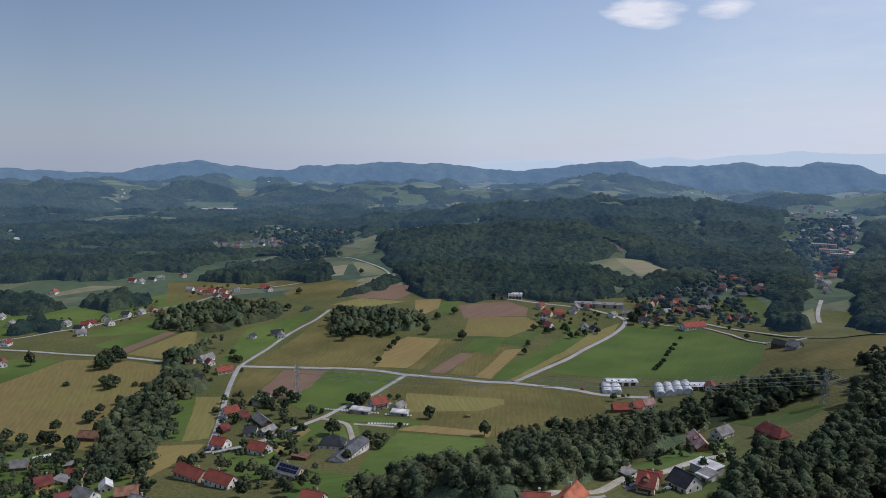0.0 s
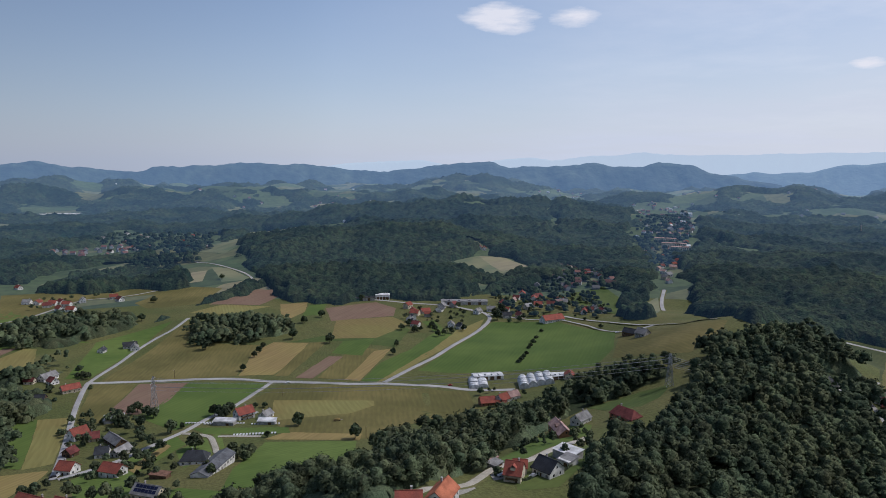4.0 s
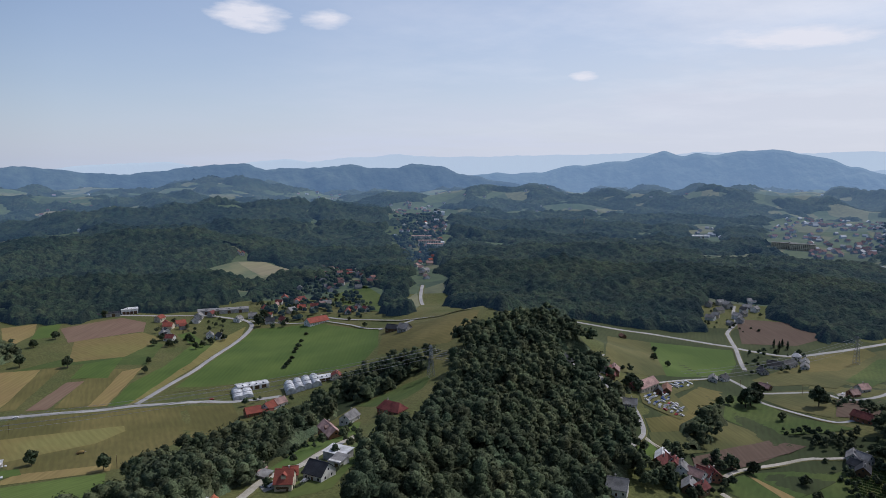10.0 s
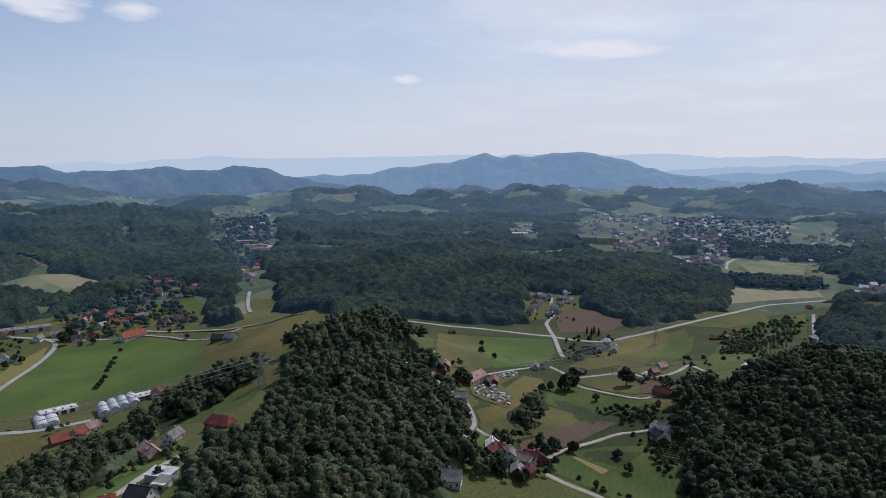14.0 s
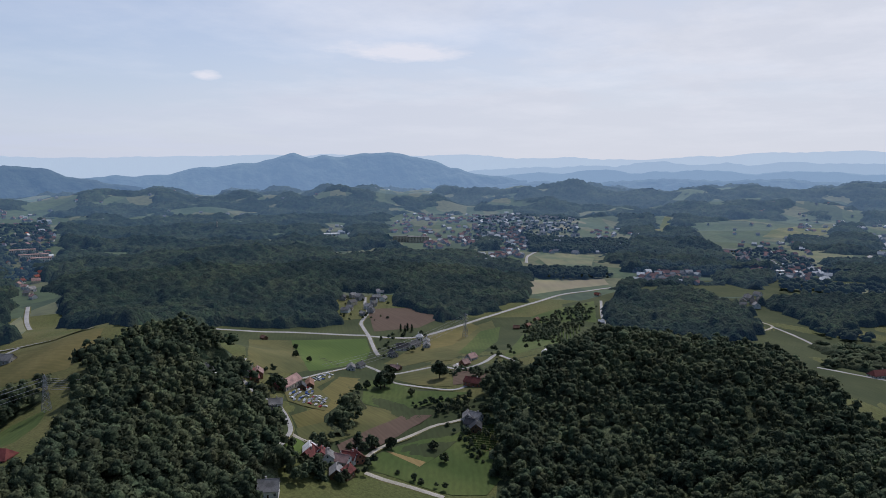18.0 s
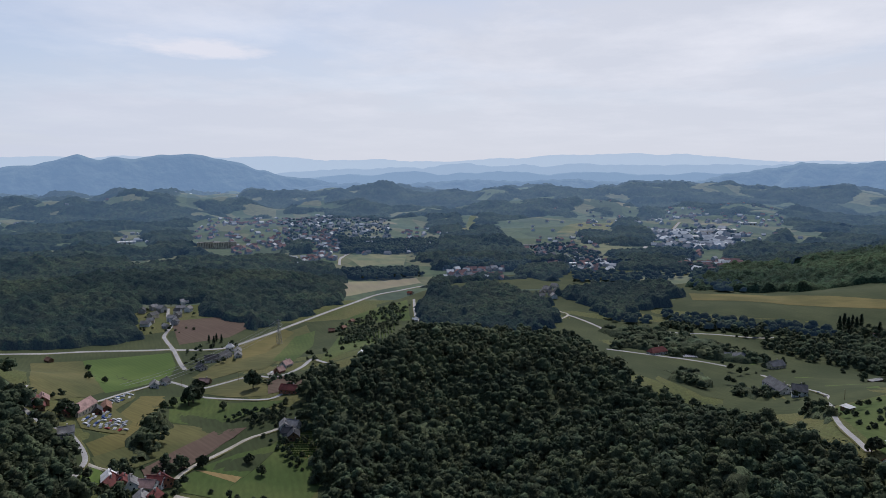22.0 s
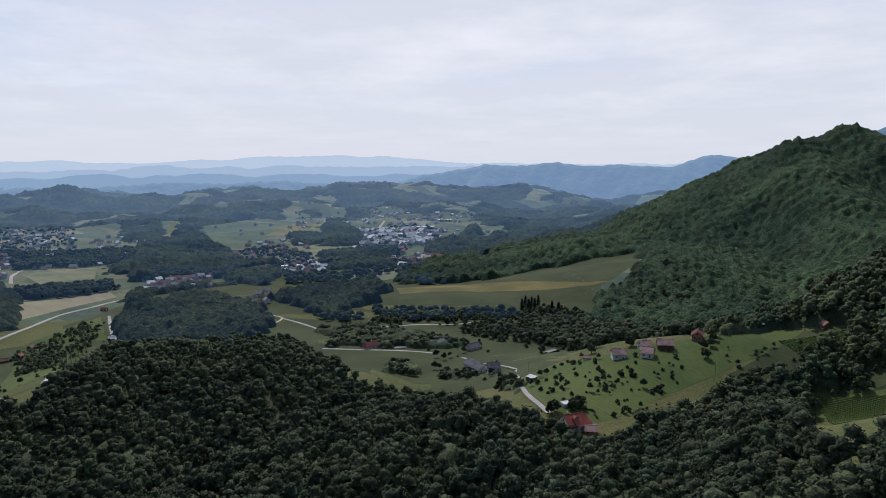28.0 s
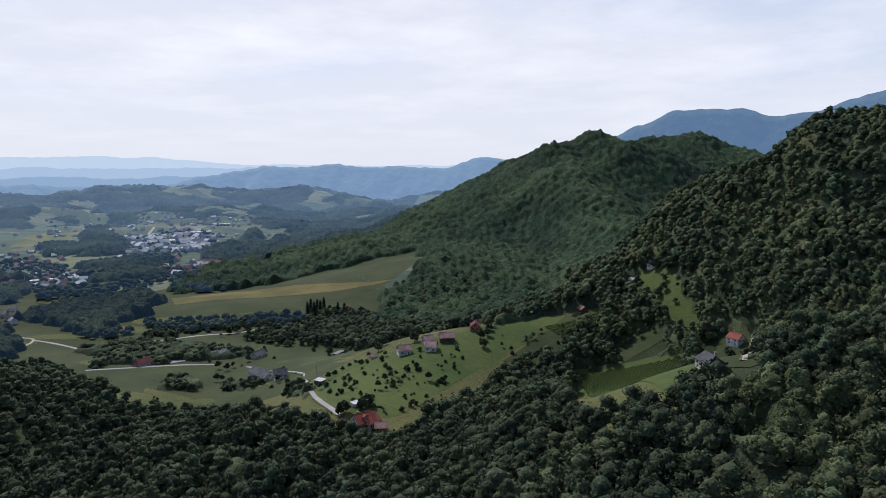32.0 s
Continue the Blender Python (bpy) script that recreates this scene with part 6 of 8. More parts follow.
OPEN.append([(2612, 1409), (2743, 1225), (2429, 1083), (2344, 1263)])
OPEN.append([(1864, 1546), (1975, 1516), (1571, 1204), (1515, 1254)])
OPEN.append([(2113, 2035), (2130, 1988), (2094, 1954), (2081, 2004)])
OPEN.append([(2346, 1981), (2345, 1920), (2308, 1889), (2297, 1939)])
OPEN.append([(2195, 1507), (2454, 1497), (2399, 1030), (1385, 588), (1300, 601), (1378, 708), (1416, 838), (1548, 940), (1490, 1008)])
FAR_WOODS.append([(1682, 874), (1725, 815), (1552, 720), (1474, 759)])
FAR_WOODS.append([(1894, 1465), (2040, 1450), (1637, 1122), (1495, 1145)])
OPEN.append([(2762, 640), (2784, 580), (2103, 437), (2109, 488)])
OPEN.append([(2041, 589), (2054, 543), (1688, 446), (1670, 482)])
OPEN.append([(1614, 528), (1630, 489), (1398, 419), (1387, 454)])
OPEN.append([(3040, 62), (3108, -63), (2750, -58), (2702, 54)])
OPEN.append([(2909, -103), (2794, -229), (2497, -206), (2544, -92)])
OPEN.append([(3598, -364), (3583, -545), (3467, -530), (3454, -351)])
OPEN.append([(3196, 500), (3210, 456), (3023, 429), (2977, 465)])
OPEN.append([(2305, -495), (2333, -602), (1975, -511), (1963, -423)])
OPEN.append([(1657, -204), (1648, -378), (1401, -323), (1437, -178)])
OPEN.append([(1210, 396), (1221, 361), (1121, 331), (1110, 363)])
OPEN.append([(1419, 240), (1432, 213), (1272, 188), (1264, 214)])
OPEN.append([(2716, -391), (2723, -563), (2403, -500), (2361, -342)])
OPEN.append([(3172, -174), (3013, -319), (2656, -283), (2850, -158)])
OPEN.append([(1965, 269), (2420, 216), (2642, 32), (2642, -217), (2509, -439), (2140, -439), (1841, -282), (1619, -216), (1317, -164), (1274, 12), (1375, 99), (1629, 124)])
FAR_WOODS.append([(2474, 30), (2622, -55), (2151, -95), (1862, -79), (1867, 21)])
FAR_WOODS.append([(1816, -241), (1925, -499), (1405, -366), (1578, -221)])
FAR_WOODS.append([(1698, 25), (1732, -158), (1431, -132), (1412, 20)])
FAR_WOODS.append([(1850, 497), (2043, 434), (1602, 193), (1342, 161), (1259, 321)])
FAR_WOODS.append([(1493, 219), (1553, 118), (1248, 84), (1190, 166)])
FAR_WOODS.append([(2154, 124), (2229, 43), (1924, 22), (1889, 101)])
wood("dense broad-leaved woodland with rounded dark green crowns", [(-145, 837), (-116, 808), (-62, 797), (-33, 815), (-24, 833), (-39, 881), (-100, 909), (-135, 889), (-146, 836)], 10.12, 15.4, 1, True)
wood("dense broad-leaved woodland with rounded dark green crowns", [(-346, 828), (-299, 811), (-248, 846), (-216, 895), (-213, 902), (-245, 949), (-300, 947), (-354, 904), (-348, 836)], 10.12, 14.3, 2, True)
wood("dense broad-leaved woodland with rounded dark green crowns", [(-262, 720), (-272, 720), (-273, 677), (-251, 594), (-260, 558), (-247, 498), (-223, 424), (-205, 390), (-183, 404), (-196, 481), (-218, 549), (-224, 593), (-249, 654), (-251, 748), (-228, 726), (-248, 750)], 9.4875, 13.2, 3, True)
wood("dense broad-leaved woodland with rounded dark green crowns", [(-412, 1169), (-339, 1134), (-191, 1143), (-188, 1194), (-217, 1300), (-330, 1328), (-406, 1291), (-413, 1181)], 9.9, 15.4, 4, False)
wood("dense broad-leaved woodland with rounded dark green crowns", [(-483, 931), (-439, 910), (-418, 966), (-435, 1016), (-497, 1035), (-505, 980)], 8.8, 13.2, 5, False)
wood("dense broad-leaved woodland with rounded dark green crowns", [(-502, 803), (-458, 808), (-468, 836), (-513, 857)], 8.8, 12.1, 6, False)
wood("dense broad-leaved woodland with rounded dark green crowns", [(-162, 1013), (-123, 1039), (-78, 1130), (-59, 1156), (-80, 1168), (-122, 1111), (-154, 1021)], 7.7, 9.9, 7, False)
wood("dense broad-leaved woodland with rounded dark green crowns", [(-192, 914), (-174, 948), (-176, 953), (-190, 926)], 7.7, 9.9, 8, False)
wood("dense broad-leaved woodland with rounded dark green crowns", [(-128, 1395), (-88, 1213), (-45, 1128), (-33, 1033), (26, 999), (102, 1018), (179, 1001), (225, 989), (284, 1149), (332, 1281), (353, 1528), (137, 1562), (-136, 1549)], 11, 15.4, 9, False)
wood("dense broad-leaved woodland with rounded dark green crowns", [(-775, 1116), (-691, 1162), (-594, 1139), (-545, 1155), (-558, 1273), (-468, 1256), (-432, 1375), (-347, 1495), (-326, 1534), (-707, 1450), (-1008, 1201)], 11, 15.4, 10, False)
wood("dense broad-leaved woodland with rounded dark green crowns", [(-595, 884), (-541, 904), (-517, 929), (-509, 941), (-594, 996), (-678, 1011)], 8.8, 12.1, 11, False)
wood("dense broad-leaved woodland with rounded dark green crowns", [(260, 1143), (298, 1110), (339, 1192), (312, 1204), (276, 1178)], 8.8, 13.2, 12, False)
wood("dense broad-leaved woodland with rounded dark green crowns", [(238, 1010), (373, 1088), (438, 1144), (486, 1258), (507, 1129), (468, 967), (379, 780), (389, 737), (504, 959), (591, 1096), (727, 1368), (375, 1503), (348, 1191)], 11, 13.2, 13, False)
wood("dense broad-leaved woodland with rounded dark green crowns", [(-44, 319), (-24, 339), (22, 339), (28, 344), (43, 419), (84, 458), (129, 482), (174, 497), (230, 542), (251, 549), (289, 519), (287, 498), (253, 488), (202, 473), (175, 452), (142, 422), (110, 383), (87, 331), (62, 307), (41, 268), (25, 251)], 8.19, 14.3, 14, True)
wood("dense broad-leaved woodland with rounded dark green crowns", [(107, 269), (132, 300), (153, 340), (143, 310), (170, 340), (210, 370), (243, 404), (305, 486), (333, 509), (347, 542), (339, 512), (362, 513), (416, 515), (430, 499), (418, 462), (401, 417), (418, 435), (383, 406), (349, 363), (348, 345), (330, 316), (302, 293), (273, 274), (245, 255), (189, 226), (116, 249)], 8.19, 16.5, 15, True)
wood("dense broad-leaved woodland with rounded dark green crowns", [(579, 966), (430, 705), (392, 556), (566, 646), (597, 629), (647, 593), (690, 556), (761, 610), (790, 648), (847, 660), (894, 611), (821, 552), (797, 505), (791, 469), (769, 446), (889, 422), (977, 406), (1137, 478), (1421, 633), (1331, 864), (1189, 1071), (977, 1251), (754, 1360)], 10.45, 15.4, 16, False)
wood("dense broad-leaved woodland with rounded dark green crowns", [(352, 167), (421, 196), (463, 215), (505, 245), (565, 265), (526, 229), (587, 216), (625, 196), (766, 187), (764, 119), (765, 55), (649, 14), (587, -14), (571, -21), (546, -65), (454, -91), (403, -101), (389, -110), (370, -117), (355, -127), (342, -136), (344, -151), (380, -195), (416, -235), (435, -276), (425, -299), (223, -175), (202, -180), (192, -199), (280, -333), (107, -127), (151, -27), (197, 92)], 8.19, 16.5, 17, True)
wood("dense broad-leaved woodland with rounded dark green crowns", [(853, 248), (795, 155), (835, 97), (900, 79), (928, 77), (1092, 122), (1175, 231), (1086, 294), (1000, 301)], 9.35, 14.3, 18, False)
wood("dense broad-leaved woodland with rounded dark green crowns", [(1116, 92), (1147, 87), (1216, 16), (1239, -88), (1122, -96), (1050, -54), (948, 10), (1050, 55)], 9.9, 14.3, 19, False)
wood("dense broad-leaved woodland with rounded dark green crowns", [(871, 23), (801, -41), (850, -65), (887, -50), (889, -9), (876, 21)], 10.12, 9.9, 20, True)
wood("dense broad-leaved woodland with rounded dark green crowns", [(491, -314), (493, -371), (613, -462), (618, -576), (592, -706), (512, -887), (350, -962), (166, -618), (66, -180), (107, -127), (280, -333), (192, -199), (171, -188), (456, -367), (468, -330)], 8.19, 16.5, 21, True, mat_=SUNLIT_LEAF)
wood("dense broad-leaved woodland with rounded dark green crowns", [(1198, -109), (1170, -267), (1192, -353), (1208, -553), (1047, -490), (972, -411), (916, -361), (849, -318), (695, -434), (726, -567), (658, -784), (393, -973), (767, -1899), (1037, -1796), (1333, -1588), (1549, -1300), (1585, -990), (1530, -746), (1504, -547), (1532, -270), (1423, -175), (1575, -192)], 10.45, 15.4, 22, False, mat_=HILL_LEAF)
wood("dense broad-leaved woodland with rounded dark green crowns", [(772, -226), (739, -312), (532, -295), (616, -376), (702, -422), (736, -359), (870, -367), (854, -281)], 10.12, 12.1, 23, True)
wood("dense broad-leaved woodland with rounded dark green crowns", [(781, 8), (776, -84), (774, -137), (785, -152), (860, -76), (892, -16)], 10.12, 8.8, 24, True)
wood("dense broad-leaved woodland with rounded dark green crowns", [(643, -43), (633, -74), (687, -79), (713, -54)], 8.855, 8.8, 25, True)
wood("dense broad-leaved woodland with rounded dark green crowns", [(635, -96), (602, -122), (635, -127), (657, -105)], 7.59, 6.6, 26, True)
wood("dense broad-leaved woodland with rounded dark green crowns", [(530, -127), (469, -136), (503, -142), (549, -139)], 7.59, 7.7, 27, True)
wood("dense broad-leaved woodland with rounded dark green crowns", [(368, 305), (376, 296), (417, 315), (420, 312), (435, 330), (402, 321)], 8.855, 12.1, 28, True)
CLEAR.append([(-547, 1897), (-527, 2060), (-235, 2006), (-168, 1432), (-262, 1433), (-433, 1588)])
CLEAR.append([(-222, 1478), (-153, 1998), (9, 1967), (-92, 1522), (-159, 1401)])
CLEAR.append([(-690, 1844), (-567, 2023), (-523, 1951), (-637, 1801)])
CLEAR.append([(-7, 1971), (107, 2002), (119, 1934), (25, 1904)])
CLEAR.append([(941, 1906), (1411, 2401), (1054, 1728), (643, 1114), (592, 1130), (726, 1472)])
CLEAR.append([(1738, 1459), (1873, 1429), (1502, 1147), (1454, 1222)])
CLEAR.append([(2085, 1440), (2236, 1416), (2599, 732), (1812, 494), (1378, 434), (1130, 560), (1386, 833), (1426, 970)])
CLEAR.append([(1792, 519), (2070, 565), (2082, 533), (1589, 432)])
CLEAR.append([(1348, 1416), (1434, 1360), (1309, 1252), (1264, 1300)])
CLEAR.append([(1055, 861), (1308, 1016), (1364, 960), (1134, 825)])
CLEAR.append([(2498, 444), (2733, 305), (2769, -229), (2377, -387), (1787, -292), (1359, -158), (1384, 110), (1650, 267)])
CLEAR.append([(2278, 226), (2847, 177), (2750, -342), (2439, -526), (1899, -247), (1335, -122), (1376, 142)])
village("houses of the far village", [(-534, 1904), (-501, 2023), (-246, 1962), (-199, 1486), (-270, 1476), (-432, 1631)], 26, 29, roofs=('maroon', 'dark', 'grey', 'pink'))
village("houses of the far village", [(922, 1830), (1379, 2369), (1032, 1724), (656, 1149), (615, 1156), (781, 1552)], 40, 30)
village("houses of the far town", [(2436, 1264), (2527, 1164), (2393, 1013), (2436, 830), (1874, 639), (1628, 630), (1641, 712), (1566, 815)], 150, 31, size=(11, 17), joined_up=True, roofs=('grey', 'white'))
village("houses of the far town", [(1624, 674), (1752, 598), (1690, 471), (1548, 514), (1527, 619)], 22, 32, joined_up=True, roofs=('maroon', 'grey'), size=(10, 15))
village("houses of the far village", [(1193, 317), (1275, 311), (1394, 280), (1434, 249), (1380, 231), (1278, 257), (1183, 288)], 26, 33, joined_up=True, roofs=('maroon', 'grey'))
village("houses of the far village", [(1155, 131), (1184, 105), (1091, 97), (1080, 119)], 9, 34, roofs=('grey', 'dark'))
village("houses of the far town", [(1756, 225), (1875, 146), (1675, 49), (1382, 39), (1337, 93), (1517, 179)], 40, 35, joined_up=True, roofs=('grey', 'maroon'), size=(10, 16))
village("houses and halls of the far town", [(2266, -115), (2464, -237), (2313, -355), (1860, -300), (1761, -184), (1803, -98)], 36, 36, roofs=('white', 'grey'), size=(12, 27), storeys=(4, 7), joined_up=True)
village("houses and halls of the far town", [(1509, -104), (1614, -239), (1368, -223), (1412, -139)], 24, 37, roofs=('maroon', 'white'), size=(12, 24), joined_up=True)
village("houses of the far town", [(2626, 2), (2830, -209), (2694, -430), (2426, -389), (2485, -184)], 36, 38, joined_up=True, roofs=('grey', 'white'), size=(11, 18))
village("new houses at the wood", [(827, 664), (889, 626), (827, 568), (740, 550), (739, 587)], 14, 39, roofs=('dark', 'grey', 'grey'))
village("houses of the far village", [(522, 1257), (547, 1178), (497, 1077), (474, 1138)], 8, 40)
village("houses of the far village", [(474, 1312), (534, 1287), (492, 1196), (448, 1224)], 6, 41)
village("houses of the far village", [(662, 1231), (667, 1168), (569, 1006), (561, 1031)], 9, 42)
village("houses of the far village", [(264, 951), (327, 1000), (372, 976), (340, 900), (255, 888)], 10, 43)
village("houses of the far village", [(136, 957), (209, 970), (192, 907), (119, 860)], 10, 44)
CLEAR.append([(1113, 3165), (1133, 3169), (627, 1695), (610, 1702)])
wood("garden trees between the far houses", [(922, 1830), (1379, 2369), (1032, 1724), (656, 1149), (615, 1156), (781, 1552)], 9.9, 6.6, 45, False, thin=0.72)
wood("garden trees between the far houses", [(-534, 1904), (-501, 2023), (-246, 1962), (-199, 1486), (-270, 1476), (-432, 1631)], 9.9, 6.6, 46, False, thin=0.75)
wood("trees along the edge of the village", [(-373, 1499), (-270, 1476), (-222, 1478), (-207, 1376), (-271, 1358), (-318, 1366)], 9.9, 9.9, 47, False, thin=0.5)
village("far farms", [(-456, 2584), (374, 2662), (639, 3005), (-639, 3005)], 50, 48, joined_up=True, roofs=('maroon', 'grey'))
village("far farms", [(1280, 2217), (2010, 1687), (2549, 2139), (1600, 2771)], 60, 49, joined_up=True, roofs=('grey', 'maroon'))
village("far farms", [(2128, 452), (2045, -744), (3165, -1028), (3151, 556)], 110, 50, joined_up=True, roofs=('grey', 'maroon'))
wood("loose belt of trees along the stream", [(842, -156), (866, -196), (889, -261), (870, -367), (739, -312), (766, -224), (799, -180)], 8.8, 9.9, 51, True, thin=0.3)
wood("loose hedge of trees along the road", [(936, -50), (942, -104), (920, -209), (892, -206), (909, -100), (901, -50)], 7.7, 6.6, 52, True, thin=0.3)
wood("loose hedge of trees along the road", [(997, 27), (942, -37), (905, -41), (942, 20)], 8.8, 7.7, 53, False, thin=0.3)
wood("loose belt of trees beyond the field", [(1337, 90), (1383, -69), (1480, -137), (1371, -126), (1277, -71), (1242, 77)], 9.9, 7.7, 54, False, thin=0.45)
wood("loose hedge of trees across the valley", [(1006, -60), (972, -114), (944, -186), (941, -261), (903, -251), (899, -178), (920, -108), (953, -57)], 7.7, 6.6, 55, False, thin=0.4)
wood("hedge of trees beyond the road", [(1230, 500), (1320, 393), (1252, 367), (1172, 471)], 8.8, 7.7, 56, False, thin=0.15)
wood("orchard trees on the terraces", [(819, 356), (875, 339), (987, 328), (931, 292), (829, 282), (725, 280), (704, 299)], 5.5, 4.4, 57, True, thin=0.55)
wood("bushes along the terrace", [(566, 334), (562, 274), (538, 262), (543, 320)], 5.5, 4.4, 58, True, thin=0.5)
field("green pasture above the lane", [(-606, 889), (-491, 939), (-422, 1059), (-364, 996), (-388, 952), (-421, 871), (-459, 810), (-537, 784)], LUSH, 0.03, name="field")
field("green pasture above the lane", [(-457, 1148), (-351, 1174), (-210, 1142), (-223, 1111), (-325, 1085), (-363, 991), (-398, 977)], OLIVE, 0.03, name="field")
field("bright green hay meadow with single trees", [(-28, 786), (111, 859), (122, 831), (91, 742), (37, 778)], MEADOW, 0.03, name="field")
field("rough green pasture with old mowing lines", [(-168, 665), (-147, 793), (-94, 790), (-60, 770), (-69, 670)], OLIVE, 0.05, name="field")
field("green lawn beside the barn", [(-89, 470), (-65, 504), (-57, 468), (-77, 428)], LUSH, 0.05, name="field")
field("green garden lawns between the houses", [(-143, 433), (-95, 505), (-85, 483), (-104, 433), (-96, 373), (-124, 379)], LUSH, 0.04, name="field")
field("narrow tan garden strip", [(-113, 441), (-98, 487), (-94, 481), (-106, 430)], WHEAT, 0.28, name="field")
field("green garden lawns between the houses", [(-91, 376), (-73, 387), (-45, 370), (-46, 333), (-82, 341)], LUSH, 0.04, name="field")
field("green garden lawns between the houses", [(-319, 456), (-255, 446), (-180, 388), (-163, 350), (-256, 364)], LUSH, 0.04, name="field")
field("green hillside clearing with a hut", [(506, -450), (499, -468), (474, -471), (443, -458), (403, -440), (403, -425), (444, -433)], MEADOW, 0.35, name="field")
field("green hillside clearing round the vineyard", [(438, -338), (389, -409), (227, -252), (208, -209), (401, -316)], MEADOW, 0.35, name="field")
field("rough green yard round the houses", [(373, -399), (385, -415), (376, -439), (351, -442), (190, -248), (193, -240), (211, -235)], SHADED_MEADOW, 0.35, name="field")
field("green hillside pasture below the wood", [(462, -287), (509, -383), (491, -414), (459, -390), (447, -343), (450, -312)], SHADED_MEADOW, 0.35, name="field")
field("green hillside clearing", [(443, -378), (441, -421), (411, -417), (417, -373)], SHADED_MEADOW, 0.35, name="field")
wood("garden trees between the town houses", [(2436, 1264), (2527, 1164), (2393, 1013), (2436, 830), (1874, 639), (1628, 630), (1641, 712), (1566, 815)], 7.7, 8.8, 59, False, thin=0.93)
wood("garden trees between the town houses", [(1756, 225), (1875, 146), (1675, 49), (1382, 39), (1337, 93), (1517, 179)], 8.8, 8.8, 60, False, thin=0.78)
wood("garden trees between the town houses", [(2266, -115), (2464, -237), (2313, -355), (1860, -300), (1761, -184), (1803, -98)], 8.8, 8.8, 61, False, thin=0.94)
wood("dark belt of woodland below the town", [(1848, 782), (1807, 633), (1896, 512), (1606, 427), (1559, 532), (1549, 656)], 9.9, 12.1, 62, False, thin=0.12)
wood("dark hedge of trees beyond the field", [(1248, 529), (1323, 397), (1230, 369), (1158, 492)], 8.8, 9.9, 63, False, thin=0.2)
wood("wooded knoll among the far fields", [(1973, 58), (2319, 55), (2626, 2), (2475, -92), (2019, -87), (1949, -30)], 9.35, 12.1, 64, False)
wood("dark belt of woodland beside the far town", [(1497, 27), (1685, 25), (1764, -54), (1755, -164), (1599, -151), (1506, -58)], 9.35, 12.1, 65, False, thin=0.1)
wood("wooded knoll beside the far town", [(1700, 444), (1906, 399), (1801, 257), (1453, 183), (1348, 214), (1421, 286), (1319, 333)], 9.9, 13.2, 66, False, thin=0.1)
wood("belt of trees by the far fields", [(1504, -142), (1337, -218), (1164, -191), (1217, -121)], 9.9, 11, 67, False, thin=0.3)
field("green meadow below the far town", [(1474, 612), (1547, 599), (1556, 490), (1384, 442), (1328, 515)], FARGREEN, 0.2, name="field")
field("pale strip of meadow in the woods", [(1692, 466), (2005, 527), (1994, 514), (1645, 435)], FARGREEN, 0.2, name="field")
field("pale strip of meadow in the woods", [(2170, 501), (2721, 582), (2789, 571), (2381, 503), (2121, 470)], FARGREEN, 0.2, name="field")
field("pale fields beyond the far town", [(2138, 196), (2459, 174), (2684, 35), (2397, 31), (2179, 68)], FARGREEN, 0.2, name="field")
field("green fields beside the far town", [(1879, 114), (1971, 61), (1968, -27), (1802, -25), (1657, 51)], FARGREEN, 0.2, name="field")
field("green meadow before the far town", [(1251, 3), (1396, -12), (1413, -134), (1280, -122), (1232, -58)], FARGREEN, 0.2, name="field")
road("narrow worn asphalt country road between the fields", 9.35, [(1804, -55), (1980, -78), (2202, -115), (2587, -195)], ASPHALT)
road("narrow worn asphalt country road between the fields", 5.1, [(1341, 568), (1416, 599), (1534, 634)], ASPHALT)
wood("scattered dark bushes on the hillside pasture", [(487, -142), (510, -176), (502, -212), (507, -281), (518, -358), (502, -369), (477, -297), (449, -247), (424, -202), (398, -163), (394, -147)], 5.5, 4.95, 68, True, thin=0.84)
wood("dense broad-leaved woodland with rounded dark green crowns", [(426, -242), (427, -251), (458, -293), (457, -322), (450, -342), (446, -372), (436, -380), (436, -375), (439, -342), (404, -312), (369, -260), (414, -262)], 7.605, 14.3, 69, True, mat_=SUNLIT_LEAF)
village("houses of the far village", [(373, 1147), (452, 1208), (507, 1129), (491, 1035), (431, 1013), (366, 1069)], 22, 70, joined_up=True, roofs=('maroon', 'grey'), size=(9, 13))
wood("garden trees between the village houses", [(328, 1151), (469, 1227), (539, 1119), (486, 997), (447, 1051), (309, 1023)], 7.7, 7.7, 71, False, thin=0.7)
village("houses of the far village", [(-570, 1687), (-421, 1757), (-353, 1522), (-503, 1522)], 20, 72, joined_up=True, roofs=('maroon', 'grey'), size=(9, 13))
wood("garden trees between the village houses", [(-578, 1709), (-428, 1784), (-351, 1513), (-500, 1512)], 7.7, 7.7, 73, False, thin=0.8)
wood("garden trees between the village houses", [(291, 1067), (408, 1061), (442, 954), (366, 794), (338, 856), (240, 862)], 6.6, 6.6, 74, False, thin=0.82)
CLEAR.append([(551, -1365), (767, -1899), (1037, -1796), (1333, -1588), (1549, -1300), (1585, -990), (1530, -746), (1495, -604), (1365, -551)])
wood("dense broad-leaved woodland with rounded dark green crowns", [(506, -298), (523, -334), (530, -373), (507, -385), (534, -408), (567, -416), (603, -409), (616, -383)], 7.605, 13.2, 75, True, mat_=SUNLIT_LEAF)
house(-164.9, 522.8, 45, 11.5, 9.2, 5, "red", "white", balcony=True)
house(-152.7, 515.4, 16, 7.5, 8.3, 3.1, "maroon", "cream")
house(-134.4, 501.5, -54, 19.9, 8.3, 3.1, "grey", "wood", chimney=False)
house(-136.2, 476.7, 1, 8.4, 8.3, 3.3, "dark", "white")
house(-124.5, 476.1, 62, 12.7, 7.4, 2.9, "grey", "grey", chimney=False)
house(-149.2, 449.5, -22, 10.8, 9.2, 4, "red", "white")
house(-118.3, 432.5, -28, 13.6, 9.2, 4.2, "red", "white")
